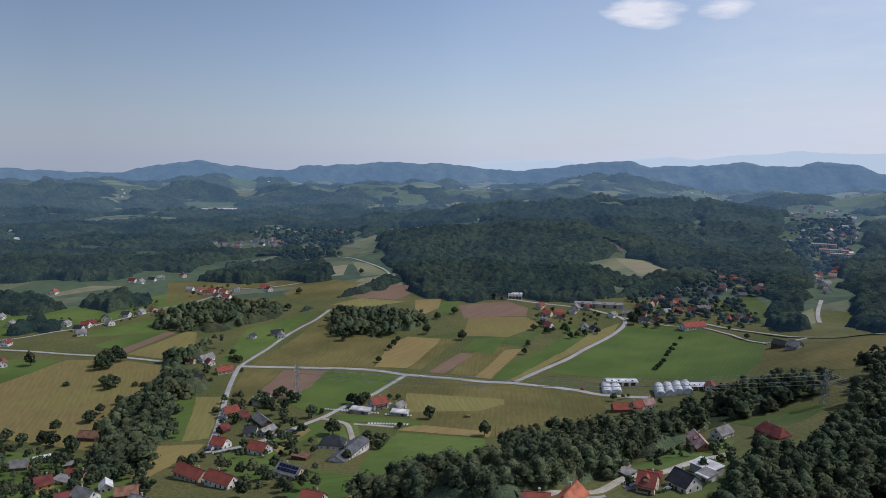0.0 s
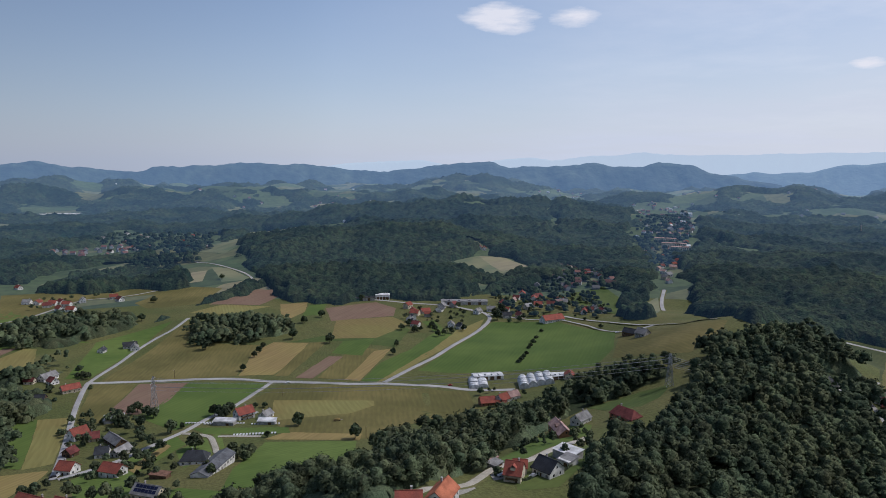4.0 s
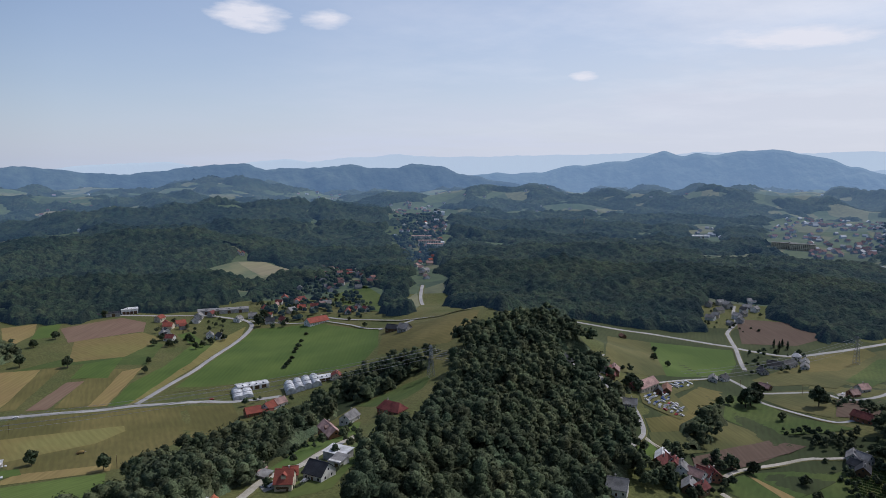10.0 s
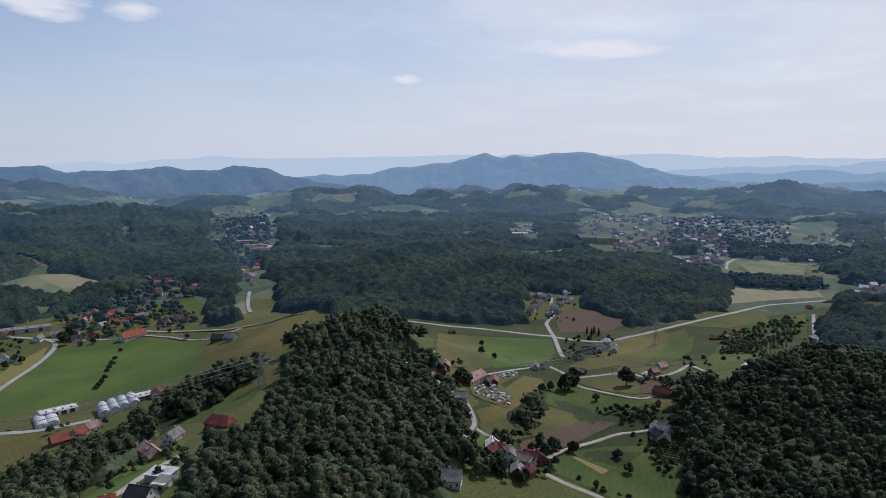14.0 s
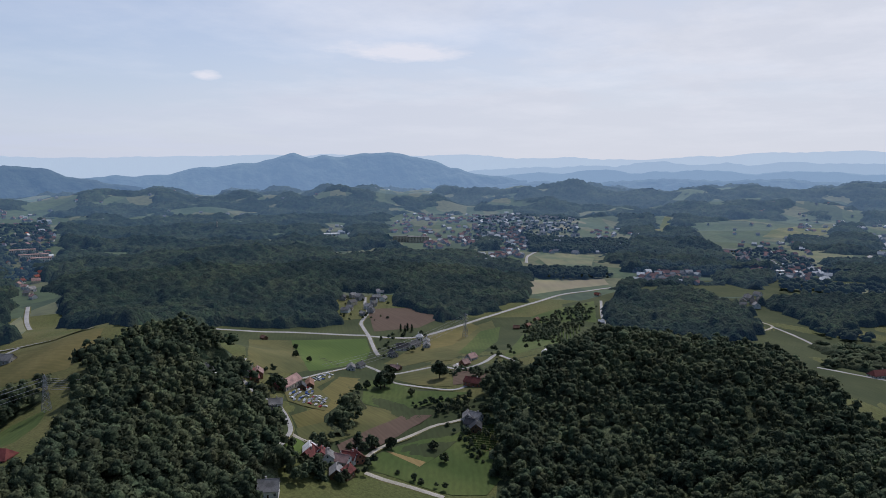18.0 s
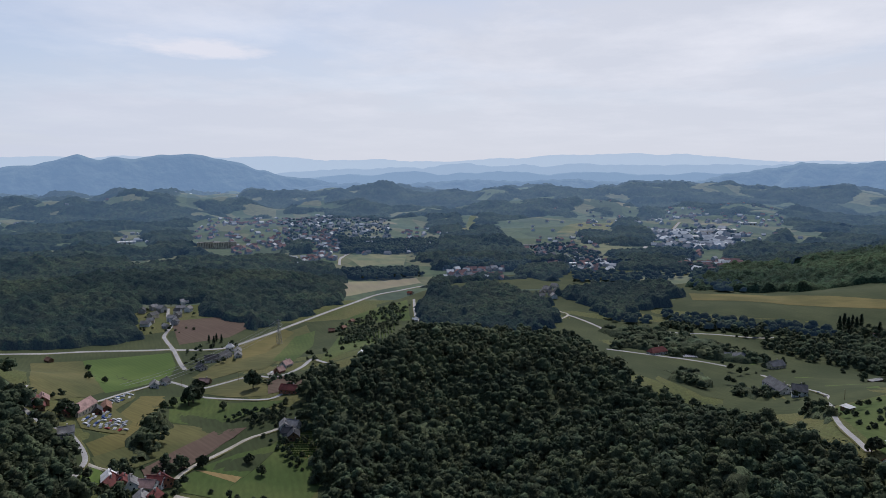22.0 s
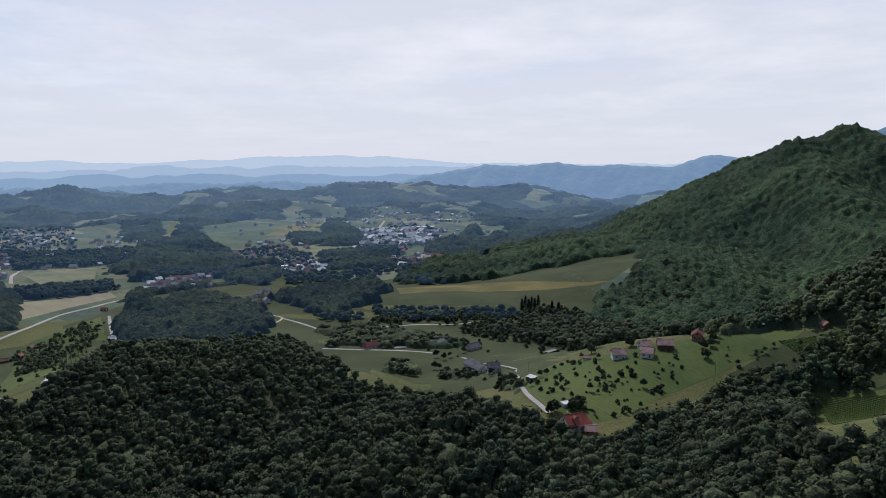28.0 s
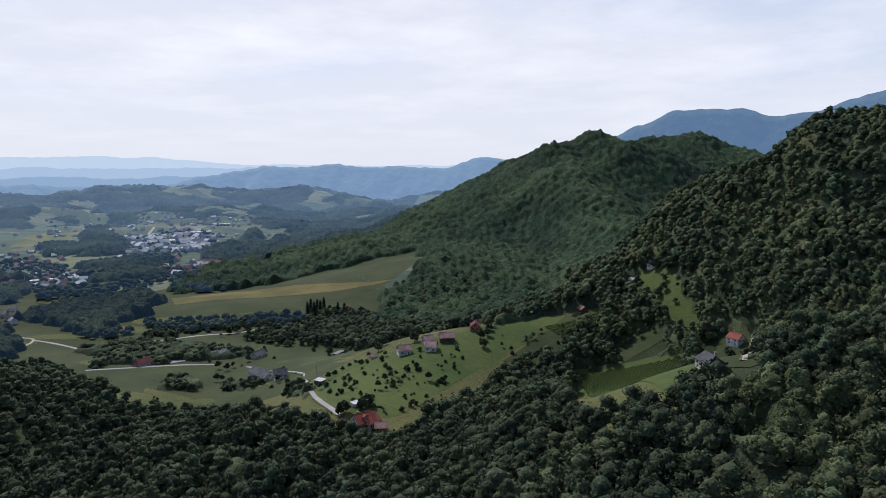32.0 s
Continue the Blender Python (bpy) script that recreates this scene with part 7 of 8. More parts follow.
house(-123.3, 371.2, -31, 19.1, 9.2, 3.9, "red", "white")
house(-145.4, 385.7, -32, 22.0, 9.2, 3.9, "red", "cream")
house(-86.1, 377.3, -28, 16.1, 9.2, 3.5, "grey", "cream", panels=True)
shed(-87.5, 412.9, -24, 11.0, 5, 2.8, "rust", "wood", 6)
shed(-149.7, 557.7, 10, 14.1, 9, 3.6, "white", "grey", 6)
house(-158.6, 485.0, 62, 7.1, 7.4, 3.3, "maroon", "wood")
house(-63.6, 326.8, -19, 11.4, 8.3, 3.9, "red", "white")
house(-51.3, 540.8, 34, 13.4, 10.1, 5.2, "red", "white", balcony=True)
house(-34.6, 538.4, 59, 10.4, 7.4, 2.9, "grey", "white")
shed(-63.9, 525.8, -18, 16.0, 6, 3.6, "white", "grey", 10, "long white shed with a dark glazed front")
shed(-32.6, 519.8, -15, 13.3, 5.5, 3.2, "white", "grey", 10, "long white shed with a dark glazed front")
house(-72.2, 440.7, -5, 16.2, 11, 3.3, "dark", "white", hip=4)
house(-58.3, 418.4, 69, 34.0, 11, 3.9, "slate", "white", rise=2.3920000000000003, chimney=False)
field("pale concrete yard beside the house", [(-84, 443), (-64, 444), (-67, 433), (-80, 434)], YARD, 0.14, name="yard")
garden_bed(-38.7, 493.4, -3, 14, 3)
garden_bed(-79.8, 532.9, -8, 12, 2)
garden_bed(-63.3, 526.3, -8, 14, 2)
garden_bed(-32.7, 518.3, -8, 10, 2)
road("pale strip of bare gravel", 3, [(-65, 494), (-51, 491), (-35, 486)], GRAVEL)
house(-228.1, 378.7, 38, 9.1, 9.2, 5.2, "maroon", "yellow")
house(-266.7, 419.7, 11, 11.1, 8.3, 2.9, "grey", "wood", chimney=False)
house(-192.3, 356.3, -25, 13.4, 8.3, 4.2, "grey", "white")
house(-189.8, 373.8, -63, 8.5, 6.4, 2.9, "white", "grey", chimney=False)
house(-171.2, 360.0, 14, 11.7, 8.3, 3.1, "rust", "wood", chimney=False)
house(-153.0, 339.4, -22, 18.1, 9.2, 3.5, "grey", "white")
house(-218.1, 396.7, -18, 12.9, 7.4, 2.9, "red", "cream")
shed(-234.6, 419.5, 26, 8.2, 5, 2.8, "grey", "wood", 6)
shed(-223.4, 390.8, -22, 11.7, 6, 2.8, "grey", "grey", 6)
house(-251.4, 477.8, -7, 15.3, 8.3, 3.3, "rust", "wood", chimney=False)
house(-259.7, 431.8, 31, 9.5, 5.5, 2.4, "white", "wood", chimney=False)
house(-203.3, 355.8, 30, 9.5, 7.4, 3.3, "maroon", "white")
house(-196.6, 810.5, 17, 14.4, 8.3, 3.7, "dark", "white")
house(-190.2, 802.8, -77, 12.3, 8.3, 3.3, "grey", "white")
house(-220.6, 792.0, -104, 8.5, 6.4, 3.3, "dark", "white")
house(-238.9, 685.6, 61, 16.0, 8.3, 3.7, "grey", "white")
house(-250.8, 675.3, -10, 8.5, 6.4, 3.1, "maroon", "cream")
house(-224.6, 618.7, 0, 11.4, 9.2, 3.7, "dark", "wood")
house(-207.8, 646.1, 34, 15.0, 8.3, 3.5, "red", "cream")
house(-230.6, 672.2, -46, 8.5, 7.4, 3.3, "maroon", "white")
house(-458.6, 831.8, -91, 10.4, 8.3, 4, "grey", "white")
house(-432.3, 810.3, -2, 10.4, 8.3, 4, "dark", "white")
house(-432.8, 827.0, -2, 10.4, 8.3, 4, "red", "white")
house(-429.7, 836.1, 27, 10.4, 8.3, 4, "maroon", "white")
house(-427.4, 864.3, -64, 10.4, 8.3, 4, "dark", "cream")
house(-410.5, 842.1, -39, 10.4, 8.3, 4, "grey", "white")
house(-412.7, 891.8, -5, 10.4, 8.3, 4, "dark", "white")
house(-401.1, 909.4, -96, 10.4, 8.3, 4, "grey", "white")
house(-391.7, 926.6, -42, 10.4, 8.3, 4, "red", "cream")
house(-374.9, 915.2, -68, 10.4, 8.3, 4, "red", "white")
house(-481.9, 751.4, -87, 10.4, 8.3, 4, "maroon", "white")
house(-532.8, 842.3, -88, 10.4, 8.3, 4, "grey", "cream")
house(-433.1, 666.8, -57, 10.4, 8.3, 4, "red", "white")
house(-418.4, 789.7, 28, 10.4, 8.3, 4, "grey", "white")
house(-566.8, 876.4, -87, 10.4, 8.3, 4, "grey", "white")
house(-397.2, 1080.2, -10, 11.4, 8.3, 3.9, "grey", "white")
house(-381.1, 1074.7, -100, 11.4, 8.3, 3.9, "red", "white")
house(-361.5, 1050.8, 19, 11.4, 8.3, 3.9, "maroon", "white")
house(-357.6, 1062.6, -11, 11.4, 8.3, 3.9, "red", "white")
house(-348.4, 1069.5, -47, 11.4, 8.3, 3.9, "maroon", "white")
house(-335.3, 1050.1, -12, 11.4, 8.3, 3.9, "red", "white")
house(-335.3, 1020.5, -47, 11.4, 8.3, 3.9, "red", "white")
house(-317.4, 1008.9, -13, 11.4, 8.3, 3.9, "red", "white")
house(-320.3, 1069.9, -73, 11.4, 8.3, 3.9, "grey", "white")
house(-282.7, 1088.2, 15, 11.4, 8.3, 3.9, "red", "white")
house(-270.4, 1071.2, -51, 11.4, 8.3, 3.9, "maroon", "white")
house(-513.8, 1139.2, -6, 11.4, 8.3, 3.9, "maroon", "white")
house(-495.8, 1130.0, -96, 11.4, 8.3, 3.9, "grey", "white")
house(-481.3, 1174.6, 22, 11.4, 8.3, 3.9, "grey", "white")
house(-487.5, 1154.8, -7, 11.4, 8.3, 3.9, "dark", "white")
house(-589.3, 1042.0, -91, 11.4, 8.3, 3.9, "red", "white")
house(-453.2, 1202.9, -44, 11.4, 8.3, 3.9, "red", "white")
house(-242.2, 1161.7, -18, 11.4, 8.3, 3.9, "grey", "white")
house(304.6, 829.4, 15, 29.5, 12.9, 3.9, "red", "white")
house(273.5, 866.2, 277, 13.3, 9.2, 3.7, "maroon", "cream")
house(257.1, 871.4, 344, 11.4, 8.3, 3.7, "dark", "white")
house(334.9, 673.0, -54, 14.0, 9.2, 3.7, "dark", "wood", chimney=False)
house(335.1, 645.9, -61, 11.4, 11, 3.7, "grey", "grey", chimney=False)
house(323.2, 1015.0, 252, 13.3, 9.2, 4.2, "red", "white")
hall(218.8, 958.8, -12, 66, 16, 5, "grey", "grey")
hall(108.2, 1022.3, -5, 21, 14, 7, "white", "white")
hall(70.6, 1015.7, -5, 50, 11, 5, "dark", "grey")
house(245.2, 909.0, 345, 11.4, 8.3, 3.9, "grey", "white")
house(175.6, 842.5, 258, 11.4, 8.3, 3.9, "grey", "white")
house(185.1, 831.3, 282, 11.4, 8.3, 3.9, "dark", "white")
house(131.3, 849.6, 321, 11.4, 8.3, 3.9, "maroon", "white")
house(127.5, 872.9, 262, 11.4, 8.3, 3.9, "grey", "white")
house(366.7, 858.3, 337, 11.4, 8.3, 3.9, "maroon", "white")
house(378.5, 865.9, 271, 11.4, 8.3, 3.9, "grey", "white")
house(377.4, 840.7, 271, 11.4, 8.3, 3.9, "maroon", "white")
house(355.6, 848.4, 247, 11.4, 8.3, 3.9, "red", "white")
house(224.8, 901.9, 226, 11.4, 8.3, 3.9, "grey", "white")
house(359.0, 932.2, 339, 11.4, 8.3, 3.9, "grey", "white")
house(335.5, 920.0, 340, 11.4, 8.3, 3.9, "maroon", "white")
house(316.8, 921.0, 341, 11.4, 8.3, 3.9, "red", "white")
house(208.8, 1413.9, 352, 12.3, 8.3, 3.9, "red", "white")
house(211.1, 1390.4, 261, 12.3, 8.3, 3.9, "red", "white")
house(152.5, 1275.3, 233, 12.3, 8.3, 3.9, "red", "white")
house(281.5, 1402.0, 229, 12.3, 8.3, 3.9, "red", "white")
house(347.7, 1382.1, 256, 12.3, 8.3, 3.9, "red", "white")
house(355.3, 1376.2, 256, 12.3, 8.3, 3.9, "red", "white")
greenhouse(147.6, 602.9, 80, 27, 10)
greenhouse(155.3, 603.3, 80, 27, 10)
hall(163.4, 615.6, 0, 28, 12, 4, "white", "white")
greenhouse(187.4, 580.1, 78, 25, 9, 6.5)
greenhouse(195.3, 580.6, 78, 25, 9, 6.5)
greenhouse(203.1, 580.7, 78, 25, 9, 6.5)
greenhouse(210.2, 578.8, 78, 25, 9, 6.5)
hall(218.5, 580.4, 0, 20, 11, 4, "white", "white")
house(227.8, 572.6, 248, 10.4, 8.3, 3.7, "red", "cream")
house(143.1, 539.5, 2, 12.3, 9.2, 3.3, "red", "brick", chimney=False)
house(157.8, 541.0, 33, 13.2, 9.2, 3.7, "red", "white")
house(166.6, 544.7, 22, 10.0, 8.3, 3.7, "pink", "white")
house(152.3, 528.9, 344, 8.5, 5.5, 2.6, "red", "wood", chimney=False)
fence([(95, 638), (120, 634), (143, 617)])
house(93.2, 299.5, -29, 8.0, 11, 4.4, "red", "cream", dormer=True, balcony=True)
house(98.4, 307.3, 342, 6.6, 6.4, 4.2, "red", "cream", chimney=False)
house(111.1, 303.1, -59, 10.8, 11, 3.5, "dark", "white")
shed(129.9, 325.6, -57, 12.8, 9, 4.4, "white", "grey", 4, "open car shelter with a white sheet roof")
shed(125.5, 314.4, -57, 6.9, 8, 3.2, "grey", "white", 8)
house(93.8, 344.2, 20, 5.7, 4.6, 2.6, "pink", "wood", chimney=False, windows=False)
shed(89.8, 321.5, 41, 7.2, 5, 2.6, "grey", "grey", 6)
house(156.9, 406.8, -91, 21.0, 9.2, 4.6, "pink", "brick", dormer=True)
house(179.3, 427.8, 35, 13.3, 8.3, 4.4, "grey", "white")
house(203.3, 410.5, -64, 17.7, 11, 3.1, "maroon", "brick", hip=3)
house(49.4, 253.7, 59, 14.7, 9.2, 3.3, "orange", "white")
house(34.8, 242.2, 352, 9.5, 7.4, 3.3, "red", "white")
field("pale paved yard between the houses", [(83, 308), (93, 314), (92, 302), (83, 298)], YARD, 0.14, name="yard")
field("pale paved yard between the houses", [(60, 283), (70, 293), (71, 285), (58, 267)], YARD, 0.14, name="yard")
house(387.3, 404.1, 251, 9.5, 7.4, 3.9, "grey", "white")
house(391.4, 400.6, 226, 11.4, 7.4, 3.5, "maroon", "white")
house(397.3, 399.7, 225, 12.3, 8.3, 3.5, "pink", "brick")
house(386.3, 391.5, 225, 8.5, 6.4, 2.9, "maroon", "wood")
house(405.0, 374.1, 12, 24.9, 10.1, 3.9, "pink", "cream")
house(391.5, 373.6, 194, 8.5, 6.4, 2.8, "maroon", "wood")
house(414.4, 368.8, 222, 9.5, 6.4, 2.8, "dark", "wood", chimney=False)
house(429.4, 373.5, 221, 15.2, 6.4, 2.8, "rust", "wood", chimney=False)
house(347.1, 337.8, -61, 8.0, 10.1, 4.2, "dark", "grey")
house(362.9, 348.3, 314, 9.5, 7.4, 3.7, "grey", "white")
house(268.7, 264.8, -52, 11.0, 11, 4.2, "grey", "white")
house(328.0, 286.6, 221, 10.4, 7.8, 3.7, "white", "white")
house(328.5, 282.6, 246, 10.4, 7.8, 3.7, "maroon", "white")
house(328.6, 277.4, 220, 10.4, 7.8, 3.7, "maroon", "brick")
house(321.4, 281.6, 191, 10.4, 7.8, 3.7, "maroon", "wood")
house(329.6, 273.4, 220, 10.4, 7.8, 3.7, "grey", "white")
house(333.9, 265.2, 278, 10.4, 7.8, 3.7, "pink", "white")
house(341.1, 265.2, 278, 10.4, 7.8, 3.7, "maroon", "white")
house(346.2, 263.1, 242, 10.4, 7.8, 3.7, "maroon", "brick")
house(321.8, 253.2, 188, 10.4, 7.8, 3.7, "maroon", "wood")
house(316.9, 256.3, 219, 10.4, 7.8, 3.7, "grey", "wood")
house(579.7, 308.7, -15, 8.1, 7.4, 3.1, "pink", "brick")
house(599.6, 311.9, -15, 10.1, 8.3, 3.5, "pink", "white")
house(555.9, 373.0, 274, 10.4, 6.4, 2.9, "pink", "wood")
house(515.9, 265.6, 267, 16.1, 8.3, 3.3, "maroon", "brick")
house(454.2, 239.0, 208, 11.4, 7.4, 3.7, "grey", "white")
house(454.7, 232.8, 267, 10.4, 8.3, 4, "grey", "white")
house(443.0, 226.3, 207, 12.3, 8.3, 3.3, "dark", "wood")
house(446.2, 231.6, 267, 9.5, 7.4, 3.1, "dark", "grey")
house(633.4, 416.2, -57, 13.3, 10.1, 3.5, "dark", "white")
house(648.1, 410.8, 2, 18.8, 9.2, 3.7, "dark", "white")
house(683.0, 424.2, 302, 8.5, 7.4, 5, "white", "white", hip=3.0)
house(673.5, 408.8, 211, 11.4, 7.4, 3.7, "grey", "white")
house(603.0, 408.0, 239, 11.4, 7.4, 3.3, "dark", "grey")
house(657.3, 398.7, 211, 11.4, 7.4, 3.1, "grey", "white")
house(525.6, 404.6, 218, 10.4, 7.4, 3.3, "grey", "white")
house(540.9, 405.4, 187, 9.5, 7.4, 3.3, "dark", "white")
house(571.9, 563.8, 250, 8.5, 5.5, 2.6, "rust", "wood", windows=False, chimney=False)
house(366.2, 420.2, 254, 9.5, 7.4, 4.6, "grey", "white")
shed(370.0, 414.9, 7, 9.4, 6, 2.8, "white", "white", 6)
car_yard([(393, 364), (426, 370), (416, 356), (419, 345), (399, 333), (391, 347), (385, 355)], 56, 5, 20)
car_yard([(442, 386), (494, 403), (479, 390), (435, 375)], 14, 6, 20)
field("trampled grass of the car yard", [(391, 365), (433, 377), (501, 407), (480, 388), (433, 368), (422, 345), (396, 330), (385, 344), (381, 353)], VALLEY, 0.5, name="field")
field("pale gravel yard", [(581, 323), (593, 321), (576, 307), (567, 311)], YARD, 0.14, name="yard")
house(601.4, 235.2, 10, 6.6, 4.6, 2.4, "white", "white", windows=False, chimney=False)
house(874.9, 264.3, 287, 7.6, 5.5, 2.8, "white", "grey", windows=False, chimney=False)
house(1056.7, 327.4, 257, 8.5, 5.5, 2.8, "red", "cream")
house(796.8, 350.5, 294, 7.6, 5.5, 2.8, "rust", "wood", windows=False, chimney=False)
house(815.1, 342.6, 173, 7.6, 5.5, 2.8, "rust", "wood", windows=False, chimney=False)
house(851.7, 345.7, 172, 7.6, 5.5, 2.8, "rust", "wood", windows=False, chimney=False)
house(639.4, -134.5, -163, 30.0, 12.9, 5.5, "slate", "white", rise=4.6000000000000005)
house(613.2, -145.2, -99, 11.5, 11, 5.5, "slate", "white", rise=4.232)
house(779.8, -127.2, -68, 24.0, 10.1, 4, "grey", "white", hip=3)
house(782.5, -114.3, 262, 8.5, 7.4, 3.7, "grey", "white")
house(751.9, -154.4, -55, 17.1, 10.1, 4.2, "slate", "cream")
house(775.7, -40.5, -48, 21.7, 10.1, 3.3, "maroon", "white", hip=3)
garden_bed(779.2, -69.4, 100, 10, 14)
house(501.0, -218.2, -100, 10.4, 8.3, 4, "pink", "white")
house(509.1, -243.4, -93, 8.5, 7.4, 3.3, "pink", "white")
house(493.6, -239.0, -127, 8.6, 9.2, 3.5, "pink", "white")
house(504.2, -258.3, -110, 12.1, 9.2, 4, "pink", "wood", chimney=False)
house(388.1, -141.1, -79, 12.6, 11, 4.2, "red", "white", dormer=True, balcony=True)
house(386.9, -144.8, -62, 10.8, 9.2, 3.7, "red", "white", chimney=False)
house(379.5, -149.4, -111, 7.0, 6.4, 2.8, "pink", "brick", chimney=False)
shed(418.1, -147.8, -73, 6.3, 4, 2.4, "white", "white", 6)
shed(507.2, -150.3, -147, 7.1, 5, 2.6, "white", "wood", 6)
shed(866.9, -252.3, -77, 15.1, 6, 3, "rust", "wood", 6)
house(911.0, -297.8, 187, 13.3, 9.2, 3.7, "pink", "white")
house(924.3, -318.8, 186, 10.4, 7.4, 3.3, "maroon", "brick")
shed(686.6, -224.5, -54, 15.8, 4, 2.4, "grey", "wood", 6)
house(517.6, -198.7, 249, 4.8, 3.7, 2.2, "pink", "white", windows=False, chimney=False)
house(357.3, -426.7, -178, 10.5, 8.4, 5.0, "red", "white")
house(213.9, -239.8, 158, 12.5, 8.0, 2.8, "dark", "cream", hip=2)
house(492.0, -469.9, 40, 8.5, 6.4, 4.2, "grey", "white")
house(501.8, -455.0, 198, 4.8, 3.7, 2.4, "white", "white", windows=False, chimney=False)
house(503.6, -398.2, 167, 9.5, 6.4, 3.3, "rust", "wood", chimney=False)
house(451.0, -417.6, 137, 9.5, 5.5, 2.8, "rust", "wood", windows=False, chimney=False)
house(521.5, -295.2, 150, 13.3, 8.3, 3.7, "maroon", "brick")
block_house(1557.3, 1016.6, -58, 56, 15, 5)
block_house(1559.6, 971.7, -58, 56, 15, 5)
block_house(852.7, 1547.6, -30, 50, 16, 4, "white", "pink", "large pale hospital wing in the narrow valley")
block_house(837.5, 1479.4, -30, 55, 16, 4, "white", "pink", "large pale hospital wing in the narrow valley")
block_house(823.2, 1428.4, -30, 38, 16, 4, "white", "pink", "large pale hospital wing in the narrow valley")
tower(1463.0, 1619.0)
hall(1512.7, -89.7, -75, 42, 17, 6, "white", "white")
hall(1458.9, -151.3, -80, 45, 17, 6, "maroon", "white")
hall(2121.5, -176.2, -85, 75, 30, 6, "white", "white")
hall(2226.3, -238.3, -75, 62, 25, 6, "grey", "white")
hall(2284.7, -299.2, -85, 75, 30, 6, "white", "white")
hall(1957.0, -139.1, -80, 50, 22, 6, "grey", "white")
hall(1876.0, -216.3, -85, 62, 22, 6, "white", "white")
hall(1545.9, 122.7, -85, 37, 15, 6, "white", "white")
hall(1458.5, 85.9, -80, 37, 15, 6, "white", "white")
hall(1782.6, 229.3, -85, 32, 15, 6, "grey", "white")
hall(2469.9, -401.7, -85, 50, 20, 6, "white", "white")
hall(1596.4, 1304.6, -50, 50, 20, 7, "white", "white")
hall(-821.9, 2623.6, 10, 110, 36, 10, "white", "white")
hall(-908.5, 2610.0, 10, 64, 26, 9, "white", "white")
line_a = pylon(-123.2, 573.0, -15, 30)
line_b = pylon(266.3, 468.1, -10, 26)
line_c = pylon(723.3, 384.6, -10, 30)
wires(line_a, line_b, 8)
wires(line_b, line_c, 28)
vineyard([(502, -354), (491, -409), (469, -392), (470, -356)], 35)
vineyard([(431, -339), (383, -401), (217, -213), (410, -327)], 75)
vineyard([(724, 277), (821, 302), (864, 286), (811, 272), (686, 252)], 20, 4)
vineyard([(426, 227), (449, 223), (457, 212), (423, 201), (416, 211)], 100, 3)
tree(29.4, 462.1, 10.8, "round", 0.9)
tree(-9.4, 508.5, 10.8, "round", 0.9)
tree(-18.9, 801.3, 12, "round")
tree(22.2, 773.0, 12, "round")
tree(-112.4, 780.0, 12, "round")
tree(94.3, 747.8, 7.2, "round")
tree(85.9, 712.3, 7.2, "round")
tree(-64.3, 686.2, 7.2, "round")
tree(-57.0, 733.7, 7.2, "round")
tree(-53.4, 752.3, 7.2, "round")
tree(-49.9, 766.7, 7.2, "round")
tree(-406.5, 668.3, 15.6, "tall")
tree(-337.2, 669.5, 13.2, "round")
tree(-325.2, 661.7, 13.2, "round")
tree(-334.9, 694.4, 13.2, "round")
tree(-324.2, 683.8, 13.2, "round")
tree(-338.9, 684.6, 13.2, "round")
tree(-332.2, 656.8, 13.2, "round")
tree(-305.8, 610.0, 9.6, "round")
tree(-301.7, 614.4, 9.6, "round")
tree(-293.8, 606.2, 9.6, "round")
tree(-296.9, 598.9, 9.6, "round")
tree(-340.8, 611.3, 3.6, "bush")
tree(-269.1, 608.0, 3.6, "bush")
tree(-276.9, 608.4, 3.6, "bush")
tree(-268.3, 559.7, 8.4, "round")
tree(-273.4, 536.4, 8.4, "round")
tree(-272.2, 520.3, 8.4, "round")
tree(-285.9, 495.2, 9.6, "round")
tree(-281.2, 470.9, 9.6, "round")
tree(-269.5, 462.2, 9.6, "round")
tree(-310.7, 475.8, 9.6, "round")
tree(-293.3, 465.7, 9.6, "round")
tree(-255.5, 457.9, 9.6, "round")
tree(-250.3, 451.7, 9.6, "round")
tree(-271.5, 516.4, 9.6, "round")
tree(-99.9, 513.0, 10.8, "tall", 1.5)
tree(-93.9, 523.6, 4.8, "round")
tree(-70.5, 548.0, 9.6, "round")
tree(-66.1, 549.8, 9.6, "round")
tree(-74.6, 551.3, 9.6, "round")
tree(-67.4, 541.3, 9.6, "round")
tree(-63.0, 555.0, 9.6, "round")
tree(-44.5, 569.2, 4.8, "round")
tree(-37.2, 567.6, 4.8, "round")
tree(-32.5, 552.2, 4.8, "round")
tree(-46.5, 439.9, 7.2, "round")
tree(-43.4, 446.8, 7.2, "round")
tree(-51.1, 454.3, 7.2, "round")
tree(-40.6, 432.4, 7.2, "round")
tree(-38.8, 446.5, 7.2, "round")
tree(-61.0, 415.8, 7.2, "round")
tree(-57.9, 406.3, 7.2, "round")
tree(-30.6, 484.5, 4.8, "round")
tree(-76.7, 442.2, 6, "round")
tree(-204.1, 682.9, 7.2, "round")
tree(-209.2, 686.6, 7.2, "round")
tree(223.4, 683.5, 3.12, "bush")
tree(211.5, 663.4, 3.12, "bush")
tree(206.0, 654.4, 3.12, "bush")
tree(248.2, 733.4, 3.12, "bush")
tree(233.9, 707.5, 3.12, "bush")
tree(258.5, 755.1, 3.12, "bush")
tree(248.9, 739.1, 3.12, "bush")
tree(275.2, 785.9, 3.12, "bush")
tree(217.3, 673.1, 3.12, "bush")
tree(240.4, 720.3, 3.12, "bush")
tree(-76.5, 469.0, 12, "round")
